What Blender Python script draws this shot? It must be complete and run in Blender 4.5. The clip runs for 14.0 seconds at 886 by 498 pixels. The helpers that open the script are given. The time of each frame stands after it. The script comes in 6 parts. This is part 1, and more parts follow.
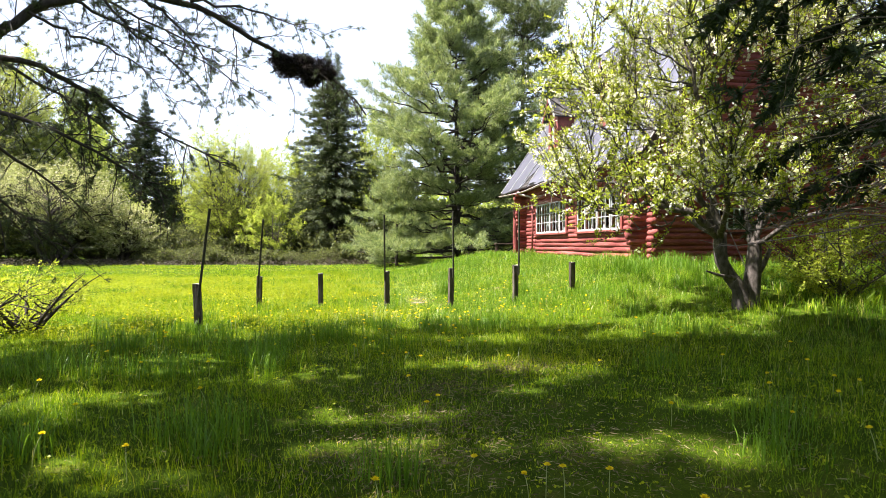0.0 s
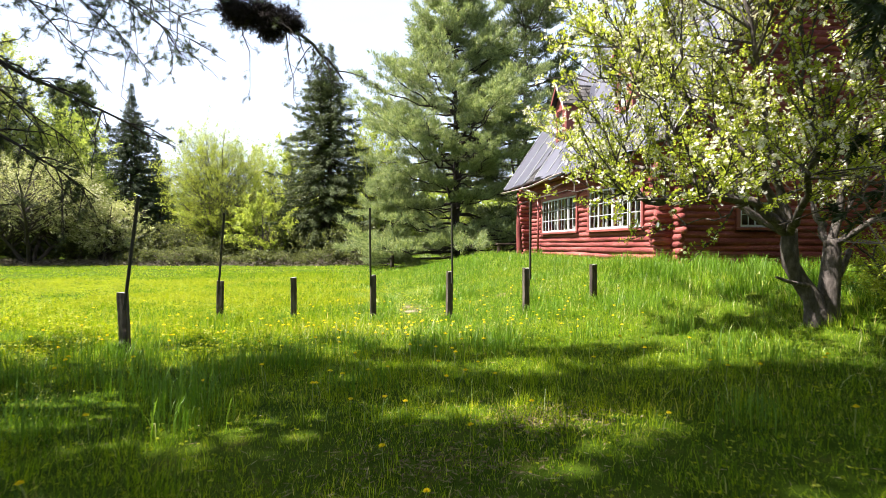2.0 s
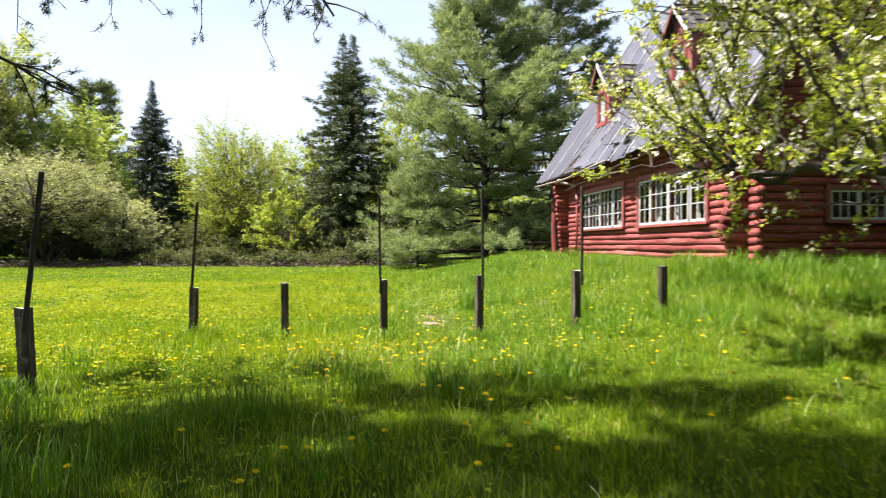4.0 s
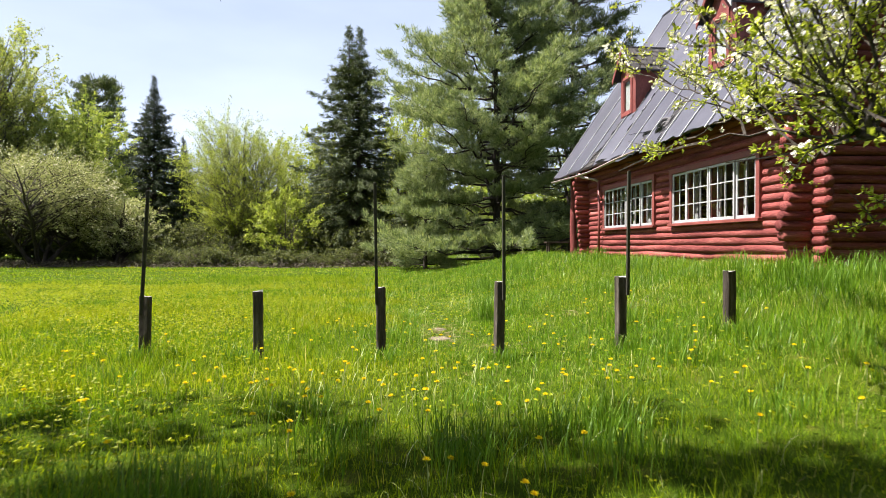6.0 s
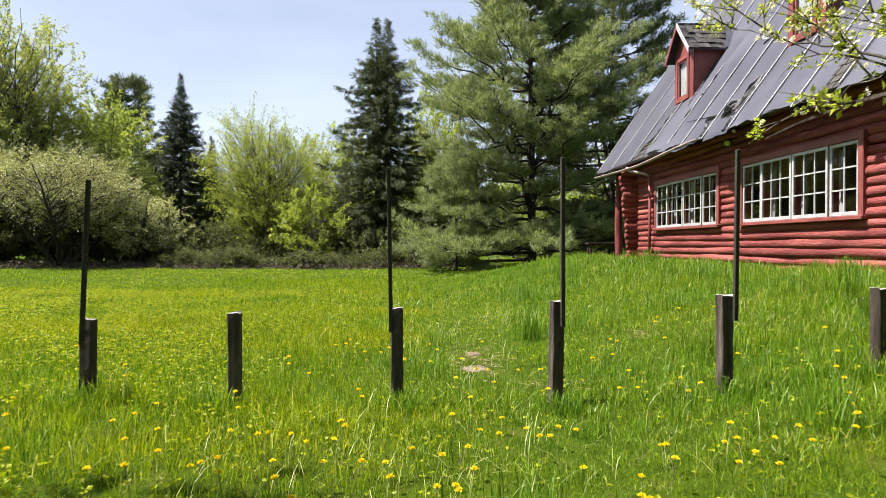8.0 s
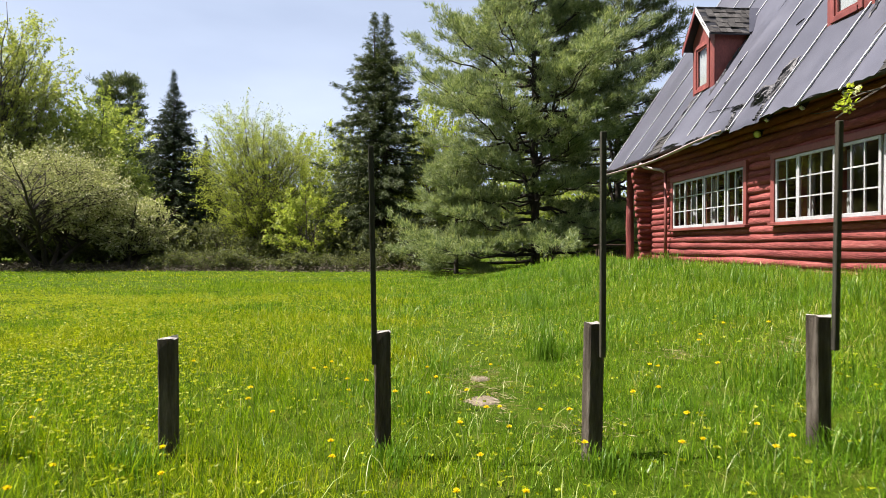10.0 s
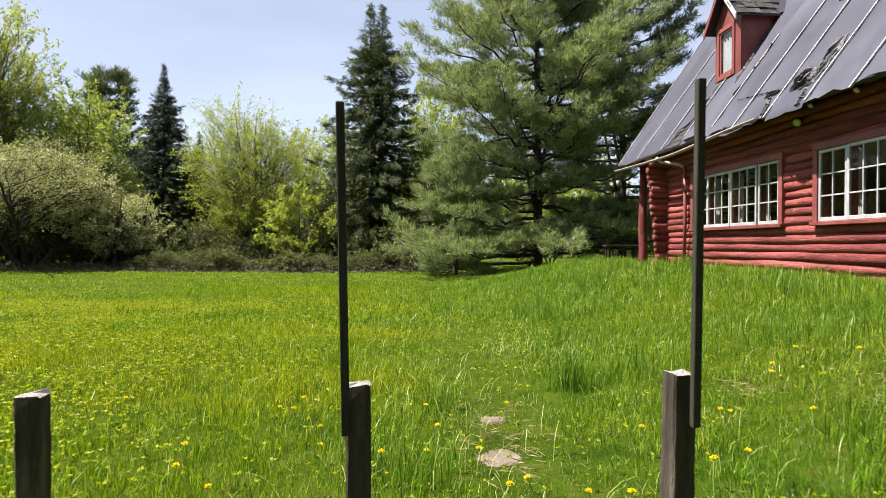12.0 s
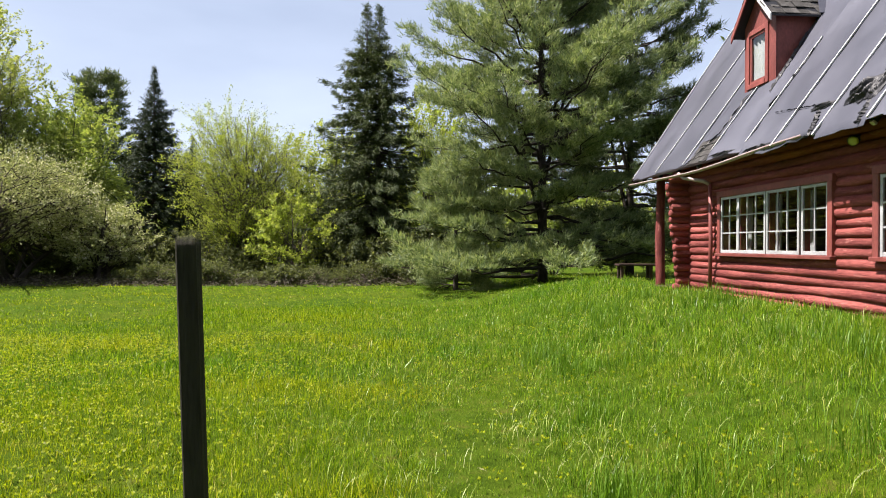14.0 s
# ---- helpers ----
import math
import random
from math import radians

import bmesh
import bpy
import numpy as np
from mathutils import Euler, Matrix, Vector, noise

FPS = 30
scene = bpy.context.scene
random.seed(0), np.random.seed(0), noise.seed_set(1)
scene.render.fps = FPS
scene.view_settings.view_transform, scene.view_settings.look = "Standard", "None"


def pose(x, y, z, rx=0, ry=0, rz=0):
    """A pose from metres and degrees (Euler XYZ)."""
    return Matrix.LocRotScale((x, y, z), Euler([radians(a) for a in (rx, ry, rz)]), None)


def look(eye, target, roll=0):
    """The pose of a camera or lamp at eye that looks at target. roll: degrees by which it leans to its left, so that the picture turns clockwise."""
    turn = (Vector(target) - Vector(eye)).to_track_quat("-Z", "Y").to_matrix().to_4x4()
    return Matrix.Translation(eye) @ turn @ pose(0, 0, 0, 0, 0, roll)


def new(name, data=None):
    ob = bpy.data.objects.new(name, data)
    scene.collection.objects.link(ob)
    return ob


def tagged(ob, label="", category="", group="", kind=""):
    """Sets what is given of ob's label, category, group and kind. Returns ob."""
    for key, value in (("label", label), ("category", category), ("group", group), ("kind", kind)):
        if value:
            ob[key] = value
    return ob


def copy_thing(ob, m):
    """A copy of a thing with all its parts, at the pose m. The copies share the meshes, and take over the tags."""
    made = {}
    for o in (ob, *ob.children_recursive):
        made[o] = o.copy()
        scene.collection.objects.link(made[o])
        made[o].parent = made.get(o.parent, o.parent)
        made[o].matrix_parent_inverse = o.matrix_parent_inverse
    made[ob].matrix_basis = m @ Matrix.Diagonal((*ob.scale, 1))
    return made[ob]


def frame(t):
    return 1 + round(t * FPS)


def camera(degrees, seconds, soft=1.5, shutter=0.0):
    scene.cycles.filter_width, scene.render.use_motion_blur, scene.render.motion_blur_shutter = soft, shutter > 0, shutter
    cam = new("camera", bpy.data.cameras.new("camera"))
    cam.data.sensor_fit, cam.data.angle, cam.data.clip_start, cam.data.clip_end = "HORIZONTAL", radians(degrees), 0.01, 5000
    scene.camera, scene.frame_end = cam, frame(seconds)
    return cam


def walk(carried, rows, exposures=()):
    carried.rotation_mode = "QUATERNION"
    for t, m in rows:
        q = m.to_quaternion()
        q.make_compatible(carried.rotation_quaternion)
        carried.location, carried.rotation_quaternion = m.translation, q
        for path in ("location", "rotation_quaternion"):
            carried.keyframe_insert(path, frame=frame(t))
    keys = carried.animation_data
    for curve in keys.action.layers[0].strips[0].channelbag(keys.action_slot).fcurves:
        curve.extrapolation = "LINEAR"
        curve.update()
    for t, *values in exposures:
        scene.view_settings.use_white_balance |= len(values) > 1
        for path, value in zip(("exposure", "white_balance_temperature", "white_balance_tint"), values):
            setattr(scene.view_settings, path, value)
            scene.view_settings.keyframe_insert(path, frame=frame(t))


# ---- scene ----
EXPOSURES = [(t, stops, 6400, 17) for t, stops in ((0.0, 2.42), (2.0, 2.33), (3.5, 2.15), (6.5, 1.72), (8.0, 1.6), (14.0, 1.53))]
cam = camera(70.5, 14.0, 0.55, 0.5)
PATH = [
    (0, (0.025, 1.07, 1.454), (0.359, 3.042, 1.441), 0.2),
    (0.5, (0.065, 1.359, 1.427), (0.402, 3.331, 1.419), 0.5),
    (1, (0.161, 1.874, 1.429), (0.5, 3.845, 1.419), 0.5),
    (1.5, (0.298, 2.554, 1.432), (0.634, 4.525, 1.42), 0.2),
    (2, (0.407, 3.138, 1.426), (0.745, 5.109, 1.415), 0.3),
    (2.5, (0.488, 3.685, 1.42), (0.827, 5.656, 1.407), 0.3),
    (3, (0.598, 4.254, 1.405), (0.936, 6.225, 1.392), 0.2),
    (3.5, (0.698, 4.851, 1.406), (1.04, 6.822, 1.394), 0.3),
    (3.8, (0.757, 5.161, 1.4), (1.077, 7.135, 1.387), 0.2),
    (4, (0.788, 5.373, 1.387), (1.038, 7.357, 1.375), 0.1),
    (4.2, (0.829, 5.551, 1.393), (1.045, 7.539, 1.38), 0.1),
    (6.3, (1.004, 7.395, 1.375), (1.225, 9.382, 1.364), 0.2),
    (6.5, (1.028, 7.614, 1.388), (1.249, 9.602, 1.376), 0.2),
    (6.8, (1.064, 7.916, 1.396), (1.263, 9.906, 1.384), 0.2),
    (7, (1.073, 8.109, 1.402), (1.199, 10.105, 1.39), 0.3),
    (7.5, (1.105, 8.517, 1.43), (1.229, 10.513, 1.417), 0.2),
    (8, (1.125, 8.894, 1.437), (1.249, 10.89, 1.424), 0.2),
    (10.3, (1.204, 10.41, 1.461), (1.329, 12.406, 1.452), 0.2),
    (10.5, (1.198, 10.58, 1.47), (1.324, 12.576, 1.459), 0.3),
    (11, (1.229, 10.995, 1.493), (1.361, 12.991, 1.482), 0.3),
    (11.5, (1.243, 11.251, 1.497), (1.375, 13.247, 1.485), 0.2),
    (12, (1.247, 11.549, 1.496), (1.379, 13.544, 1.484), 0.3),
    (12.5, (1.273, 11.994, 1.522), (1.405, 13.989, 1.508), 0.2),
    (13, (1.325, 12.616, 1.649), (1.457, 14.611, 1.635), 0.2),
    (13.5, (1.37, 12.998, 1.727), (1.503, 14.994, 1.713), 0.2),
    (14, (1.352, 13.046, 2.069), (1.485, 15.042, 2.057), 0.2),
]
walk(cam, [(t, look(eye, target, roll)) for t, eye, target, roll in PATH], EXPOSURES)

# ---- light ----
SUN_AZ, SUN_EL = 87.0, 61.0   # degrees from +y towards -x, and above the ground
sun_way = Vector((-math.sin(radians(SUN_AZ)) * math.cos(radians(SUN_EL)), math.cos(radians(SUN_AZ)) * math.cos(radians(SUN_EL)), math.sin(radians(SUN_EL))))
world = bpy.data.worlds.new("sky")
scene.world = world
world.use_nodes = True
wt = world.node_tree
wt.nodes.clear()
w_sky = wt.nodes.new("ShaderNodeTexSky")
w_sky.sky_type, w_sky.sun_disc = "NISHITA", False
w_sky.sun_elevation, w_sky.sun_rotation = radians(SUN_EL), radians(-SUN_AZ)
w_sky.air_density, w_sky.dust_density, w_sky.ozone_density = 1.0, 2.5, 1.0
w_coord = wt.nodes.new("ShaderNodeTexCoord")
w_map = wt.nodes.new("ShaderNodeMapping")
w_map.inputs["Scale"].default_value = (1.2, 1.2, 4.0)
w_noise = wt.nodes.new("ShaderNodeTexNoise")
w_noise.inputs["Scale"].default_value, w_noise.inputs["Detail"].default_value = 1.6, 5.0
w_ramp = wt.nodes.new("ShaderNodeValToRGB")
w_ramp.color_ramp.elements[0].position, w_ramp.color_ramp.elements[1].position = 0.35, 0.75
w_ramp.color_ramp.elements[0].color, w_ramp.color_ramp.elements[1].color = (0.64, 0.64, 0.64, 1), (0.97, 0.97, 0.97, 1)
w_mix = wt.nodes.new("ShaderNodeMixRGB")
w_mix.inputs["Color2"].default_value = (8.1, 9.5, 11.3, 1)
w_sep = wt.nodes.new("ShaderNodeSeparateXYZ")
w_haze = wt.nodes.new("ShaderNodeMapRange")   # thin haze, thickest towards the horizon
w_haze.inputs["From Min"].default_value, w_haze.inputs["From Max"].default_value = 0.0, 0.95
w_haze.inputs["To Min"].default_value, w_haze.inputs["To Max"].default_value = 1.0, 0.1
w_mul = wt.nodes.new("ShaderNodeMath")
w_mul.operation = "MULTIPLY"
w_back = wt.nodes.new("ShaderNodeBackground")
w_back.inputs["Strength"].default_value = 0.04
w_out = wt.nodes.new("ShaderNodeOutputWorld")
for a, b in ((w_coord.outputs["Generated"], w_map.inputs[0]), (w_map.outputs[0], w_noise.inputs["Vector"]), (w_noise.outputs[0], w_ramp.inputs[0]),
             (w_coord.outputs["Generated"], w_sep.inputs[0]), (w_sep.outputs[2], w_haze.inputs[0]), (w_haze.outputs[0], w_mul.inputs[0]), (w_ramp.outputs[0], w_mul.inputs[1]), (w_mul.outputs[0], w_mix.inputs[0]), (w_sky.outputs[0], w_mix.inputs[1]), (w_mix.outputs[0], w_back.inputs[0]), (w_back.outputs[0], w_out.inputs[0])):
    wt.links.new(a, b)
sun_data = bpy.data.lights.new("sun", "SUN")
sun_data.energy, sun_data.angle, sun_data.color = 5.0, radians(0.6), (1.0, 0.95, 0.86)
sun = new("sun", sun_data)
sun.matrix_world = look(sun_way * 60, (0, 0, 0))


# ---- materials ----
def nodes_of(name):
    m = bpy.data.materials.new(name)
    m.use_nodes = True
    nt = m.node_tree
    nt.nodes.clear()
    return m, nt, nt.nodes.new("ShaderNodeOutputMaterial")


def node(nt, kind, **values):
    n = nt.nodes.new("ShaderNode" + kind)
    for key, value in values.items():
        n.inputs[key.replace("_", " ")].default_value = value
    return n


def ramp(nt, source, stops):
    n = nt.nodes.new("ShaderNodeValToRGB")
    els = n.color_ramp.elements
    while len(els) < len(stops):
        els.new(0.5)
    for el, (at, colour) in zip(els, stops):
        el.position, el.color = at, (*colour, 1)
    nt.links.new(source, n.inputs[0])
    return n.outputs[0]


def mixed(nt, kind, fac, a, b):
    n = nt.nodes.new("ShaderNodeMixRGB")
    n.blend_type = kind
    for slot, v in zip(n.inputs, (fac, a, b)):
        if isinstance(v, (int, float)):
            slot.default_value = v
        elif isinstance(v, tuple):
            slot.default_value = (*v, 1)
        else:
            nt.links.new(v, slot)
    return n.outputs[0]


def surface(name, c1, c2, c3=None, size=4.0, stretch=(1, 1, 1), rough=0.75, bump=0.3, fine=60.0, worn=None, wear=0.6, metal=0.0, vary=0.15, grainy=0.8):
    """An opaque surface: broad stains, fine grain, optional wear that shows another colour, and a tone of its own for each piece."""
    m, nt, out = nodes_of(name)
    co = nt.nodes.new("ShaderNodeTexCoord")
    mp = node(nt, "Mapping", Scale=stretch)
    nt.links.new(co.outputs["Object"], mp.inputs[0])
    info = nt.nodes.new("ShaderNodeObjectInfo")
    shift = nt.nodes.new("ShaderNodeVectorMath")
    shift.operation = "MULTIPLY_ADD"
    shift.inputs[1].default_value = (1, 1, 1)
    off = nt.nodes.new("ShaderNodeMath")
    off.operation = "MULTIPLY"
    off.inputs[1].default_value = 37.0
    nt.links.new(info.outputs["Random"], off.inputs[0])
    nt.links.new(mp.outputs[0], shift.inputs[0])
    nt.links.new(off.outputs[0], shift.inputs[2])
    broad = node(nt, "TexNoise", Scale=size, Detail=6.0, Roughness=0.6)
    grain = node(nt, "TexNoise", Scale=fine, Detail=4.0, Roughness=0.65)
    for n in (broad, grain):
        nt.links.new(shift.outputs[0], n.inputs["Vector"])
    colour = ramp(nt, broad.outputs[0], [(0.3, c1), (0.68, c2)] if c3 is None else [(0.28, c1), (0.5, c2), (0.72, c3)])
    tone = ramp(nt, grain.outputs[0], [(0.3, (0.62, 0.62, 0.62)), (0.7, (1.15, 1.15, 1.15))])
    colour = mixed(nt, "MULTIPLY", grainy, colour, tone)
    own = ramp(nt, info.outputs["Random"], [(0.0, (1 - vary,) * 3), (1.0, (1 + vary,) * 3)])
    colour = mixed(nt, "MULTIPLY", 1.0, colour, own)
    if worn:
        w = node(nt, "TexNoise", Scale=size * 3.1, Detail=8.0, Roughness=0.75)
        nt.links.new(shift.outputs[0], w.inputs["Vector"])
        mask = ramp(nt, w.outputs[0], [(wear, (0, 0, 0)), (min(wear + 0.12, 1.0), (1, 1, 1))])
        colour = mixed(nt, "MIX", mask, colour, worn)
    bs = node(nt, "BsdfPrincipled", Metallic=metal)
    bs.inputs["Specular IOR Level"].default_value = 0.5 if rough < 0.6 else 0.15
    nt.links.new(colour, bs.inputs["Base Color"])
    rr = nt.nodes.new("ShaderNodeMapRange")
    rr.inputs["To Min"].default_value, rr.inputs["To Max"].default_value = max(rough - 0.12, 0.05), min(rough + 0.15, 1.0)
    nt.links.new(broad.outputs[0], rr.inputs[0])
    nt.links.new(rr.outputs[0], bs.inputs["Roughness"])
    if bump:
        bp = node(nt, "Bump", Strength=bump, Distance=0.02)
        nt.links.new(grain.outputs[0], bp.inputs["Height"])
        nt.links.new(bp.outputs[0], bs.inputs["Normal"])
    nt.links.new(bs.outputs[0], out.inputs[0])
    return m


def leafy(name, stops, trans=0.45, rough=0.5, patch=None, patch_size=0.35, spec=0.3, glow=1.3, patch_stretch=(1, 1, 1)):
    """Thin leaves: each has its own tone, light comes through, and broad patches differ over the crown or the ground."""
    m, nt, out = nodes_of(name)
    geo = nt.nodes.new("ShaderNodeNewGeometry")
    colour = ramp(nt, geo.outputs["Random Per Island"], stops)
    if patch:
        co = nt.nodes.new("ShaderNodeTexCoord")
        n = node(nt, "TexNoise", Scale=patch_size, Detail=6.0, Roughness=0.62)
        mp = node(nt, "Mapping", Scale=patch_stretch)
        nt.links.new(co.outputs["Object"], mp.inputs[0])
        nt.links.new(mp.outputs[0], n.inputs["Vector"])
        colour = mixed(nt, "MULTIPLY", 1.0, colour, ramp(nt, n.outputs[0], patch))
    bs = node(nt, "BsdfPrincipled", Roughness=rough)
    bs.inputs["Specular IOR Level"].default_value = spec
    nt.links.new(colour, bs.inputs["Base Color"])
    tr = nt.nodes.new("ShaderNodeBsdfTranslucent")
    nt.links.new(mixed(nt, "MULTIPLY", 1.0, colour, (glow * 1.0, glow, glow * 0.55)), tr.inputs[0])
    mx = node(nt, "MixShader", Fac=trans)
    nt.links.new(bs.outputs[0], mx.inputs[1])
    nt.links.new(tr.outputs[0], mx.inputs[2])
    nt.links.new(mx.outputs[0], out.inputs[0])
    return m


M = {}
M["log"] = surface("red painted log", (0.105, 0.023, 0.022), (0.225, 0.058, 0.051), (0.36, 0.11, 0.094), size=2.2, stretch=(0.3, 1.8, 1.8), rough=0.7, bump=1.0, fine=26, worn=(0.42, 0.19, 0.16), wear=0.58, grainy=1.0, vary=0.22)
M["log_end"] = surface("red painted end grain", (0.22, 0.05, 0.04), (0.36, 0.1, 0.08), size=6, rough=0.8, bump=0.6, fine=40, worn=(0.38, 0.24, 0.2), wear=0.6)
M["trim_red"] = surface("red painted board", (0.16, 0.036, 0.03), (0.25, 0.066, 0.055), size=3, stretch=(1, 1, 0.4), rough=0.55, bump=0.3, fine=30, worn=(0.42, 0.27, 0.22), wear=0.68)
M["white"] = surface("flaking white paint", (0.3, 0.305, 0.31), (0.45, 0.455, 0.46), size=5, rough=0.5, bump=0.2, fine=50, worn=(0.42, 0.38, 0.32), wear=0.68, vary=0.05)
M["felt"] = surface("grey roofing felt", (0.04, 0.042, 0.056), (0.058, 0.06, 0.079), (0.085, 0.088, 0.112), size=0.9, stretch=(1, 1, 0.6), rough=0.5, grainy=0.35, bump=0.15, fine=35, worn=(0.16, 0.16, 0.17), wear=0.72)
# black of the torn felt, also used for the shade under the eave
M["felt_shade_black"] = surface("torn black felt", (0.006, 0.006, 0.008), (0.016, 0.016, 0.02), size=4, rough=0.56, bump=0.08, fine=25)
M["batten"] = surface("bleached lath", (0.42, 0.42, 0.42), (0.6, 0.6, 0.59), size=3, rough=0.7, bump=0.2, fine=40)
M["shingle"] = surface("weathered shingle", (0.03, 0.029, 0.028), (0.06, 0.057, 0.054), (0.11, 0.105, 0.1), size=4, rough=0.9, bump=0.6, fine=45, worn=(0.13, 0.15, 0.1), wear=0.66, vary=0.35)
M["gutter"] = surface("faded red gutter", (0.34, 0.23, 0.22), (0.5, 0.42, 0.41), size=3, rough=0.45, bump=0.1, fine=30, worn=(0.5, 0.42, 0.4), wear=0.62)
M["dark_wood"] = surface("dark stained wood", (0.035, 0.022, 0.018), (0.08, 0.05, 0.04), size=3, stretch=(0.4, 2, 2), rough=0.75, bump=0.4, fine=30)
M["inner"] = surface("brown board", (0.14, 0.085, 0.065), (0.24, 0.15, 0.115), size=2, stretch=(2, 2, 0.3), rough=0.8, bump=0.3, fine=30)
M["cloth"] = surface("pale cloth for curtains and pane reflection", (0.34, 0.36, 0.36), (0.46, 0.48, 0.48), size=3, rough=0.9, bump=0.2, fine=120)
M["post"] = surface("weathered post timber", (0.028, 0.022, 0.016), (0.07, 0.058, 0.045), (0.16, 0.14, 0.113), size=5, stretch=(3, 3, 0.35), rough=0.85, bump=0.8, fine=35, worn=(0.24, 0.225, 0.2), wear=0.7)
M["post_top"] = surface("bleached end grain", (0.22, 0.2, 0.18), (0.42, 0.4, 0.37), size=30, rough=0.9, bump=0.8, fine=120)
M["stake"] = surface("grey green stake timber", (0.028, 0.027, 0.02), (0.052, 0.049, 0.036), size=5, stretch=(3, 3, 0.3), rough=0.8, bump=0.4, fine=40)
M["metal"] = surface("dark steel", (0.05, 0.05, 0.05), (0.1, 0.1, 0.1), size=6, rough=0.4, bump=0.1, metal=0.8)
M["lens"] = surface("yellow green lamp glass", (0.4, 0.42, 0.14), (0.5, 0.52, 0.2), size=6, rough=0.15, bump=0.0)
M["stone"] = surface("pale flat stone", (0.1, 0.08, 0.052), (0.165, 0.135, 0.095), (0.24, 0.205, 0.155), size=5, rough=0.9, bump=0.7, fine=40, worn=(0.2, 0.19, 0.14), wear=0.62)
M["bark"] = surface("grey brown bark", (0.045, 0.037, 0.03), (0.1, 0.085, 0.07), (0.17, 0.15, 0.13), size=5, stretch=(2, 2, 0.5), rough=0.95, bump=1.0, fine=22)
M["bark_apple"] = surface("scaly apple bark", (0.04, 0.033, 0.028), (0.1, 0.086, 0.075), (0.2, 0.175, 0.155), size=9, stretch=(1.5, 1.5, 0.7), rough=0.95, bump=1.0, fine=30, worn=(0.3, 0.29, 0.26), wear=0.66)
M["bark_dark"] = surface("dark conifer bark", (0.03, 0.025, 0.021), (0.075, 0.062, 0.052), size=6, stretch=(2, 2, 0.6), rough=0.95, bump=0.9, fine=25)
M["twig_pale"] = surface("pale grey twig", (0.1, 0.08, 0.065), (0.21, 0.175, 0.145), size=8, rough=0.9, bump=0.3)
M["dry"] = surface("dead brown twigs", (0.012, 0.009, 0.008), (0.035, 0.025, 0.021), size=10, rough=0.95, bump=0.6)

M["grass"] = leafy("meadow grass", [(0.0, (0.036, 0.088, 0.003)), (0.45, (0.143, 0.238, 0.004)), (0.93, (0.335, 0.42, 0.008)), (0.97, (0.43, 0.42, 0.08)), (1.0, (0.58, 0.53, 0.22))], trans=0.38, rough=0.48,
                   patch=[(0.3, (0.6, 0.82, 0.8)), (0.5, (1, 1, 1)), (0.7, (1.5, 1.18, 0.6))], patch_size=0.3, spec=0.2, patch_stretch=(0.5, 1.2, 1))
M["bank"] = leafy("lush bank grass", [(0.0, (0.03, 0.082, 0.003)), (0.45, (0.1, 0.205, 0.005)), (0.9, (0.25, 0.38, 0.012)), (0.96, (0.4, 0.41, 0.09)), (1.0, (0.55, 0.52, 0.22))], trans=0.38, rough=0.4,
                  patch=[(0.3, (0.62, 0.84, 0.9)), (0.5, (1, 1, 1)), (0.7, (1.35, 1.14, 0.85))], patch_size=0.6, spec=0.42, patch_stretch=(0.7, 1.2, 1))
M["pale_blade"] = leafy("pale bleached blades", [(0.0, (0.2, 0.28, 0.04)), (0.6, (0.32, 0.38, 0.09)), (1.0, (0.5, 0.52, 0.26))], trans=0.3, rough=0.45, spec=0.6)
M["tuft"] = leafy("dark tall grass", [(0.0, (0.06, 0.13, 0.008)), (0.6, (0.1, 0.2, 0.012)), (1.0, (0.17, 0.28, 0.03))], trans=0.42, rough=0.45, spec=0.3)
M["clover"] = leafy("low broad weeds", [(0.0, (0.17, 0.21, 0.004)), (0.6, (0.27, 0.315, 0.005)), (1.0, (0.37, 0.405, 0.012))], trans=0.45, rough=0.5)
M["straw"] = leafy("dead straw", [(0.0, (0.16, 0.13, 0.06)), (0.6, (0.27, 0.225, 0.11)), (1.0, (0.42, 0.36, 0.2))], trans=0.25, rough=0.7, glow=1.0)
M["thatch"] = leafy("brown thatch", [(0.0, (0.09, 0.068, 0.03)), (0.6, (0.17, 0.13, 0.065)), (1.0, (0.26, 0.21, 0.11))], trans=0.2, rough=0.8, glow=1.0)
M["dead_leaf"] = leafy("dead brown leaves", [(0.0, (0.03, 0.024, 0.014)), (0.6, (0.07, 0.058, 0.036)), (1.0, (0.14, 0.12, 0.085))], trans=0.1, rough=0.8, glow=1.0)
M["spruce"] = leafy("spruce needles", [(0.0, (0.03, 0.045, 0.014)), (0.6, (0.06, 0.082, 0.026)), (1.0, (0.115, 0.138, 0.05))], trans=0.2, rough=0.6, glow=1.0)
M["spruce_dark"] = leafy("dark spruce needles", [(0.0, (0.014, 0.026, 0.009)), (0.6, (0.026, 0.044, 0.015)), (1.0, (0.05, 0.07, 0.025))], trans=0.15, rough=0.65, glow=1.0)
M["pine"] = leafy("white pine needles", [(0.0, (0.092, 0.135, 0.058)), (0.5, (0.19, 0.245, 0.108)), (1.0, (0.35, 0.39, 0.195))], trans=0.45, rough=0.5, glow=1.0)
# darker copy of the pine needles, with shade put into the colour
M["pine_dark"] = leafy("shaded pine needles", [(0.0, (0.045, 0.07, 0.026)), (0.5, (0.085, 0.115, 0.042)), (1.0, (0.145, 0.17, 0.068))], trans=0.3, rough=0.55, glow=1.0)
M["maple"] = leafy("young yellow green leaves", [(0.0, (0.17, 0.21, 0.05)), (0.5, (0.26, 0.3, 0.075)), (1.0, (0.38, 0.41, 0.13))], trans=0.5, rough=0.5)
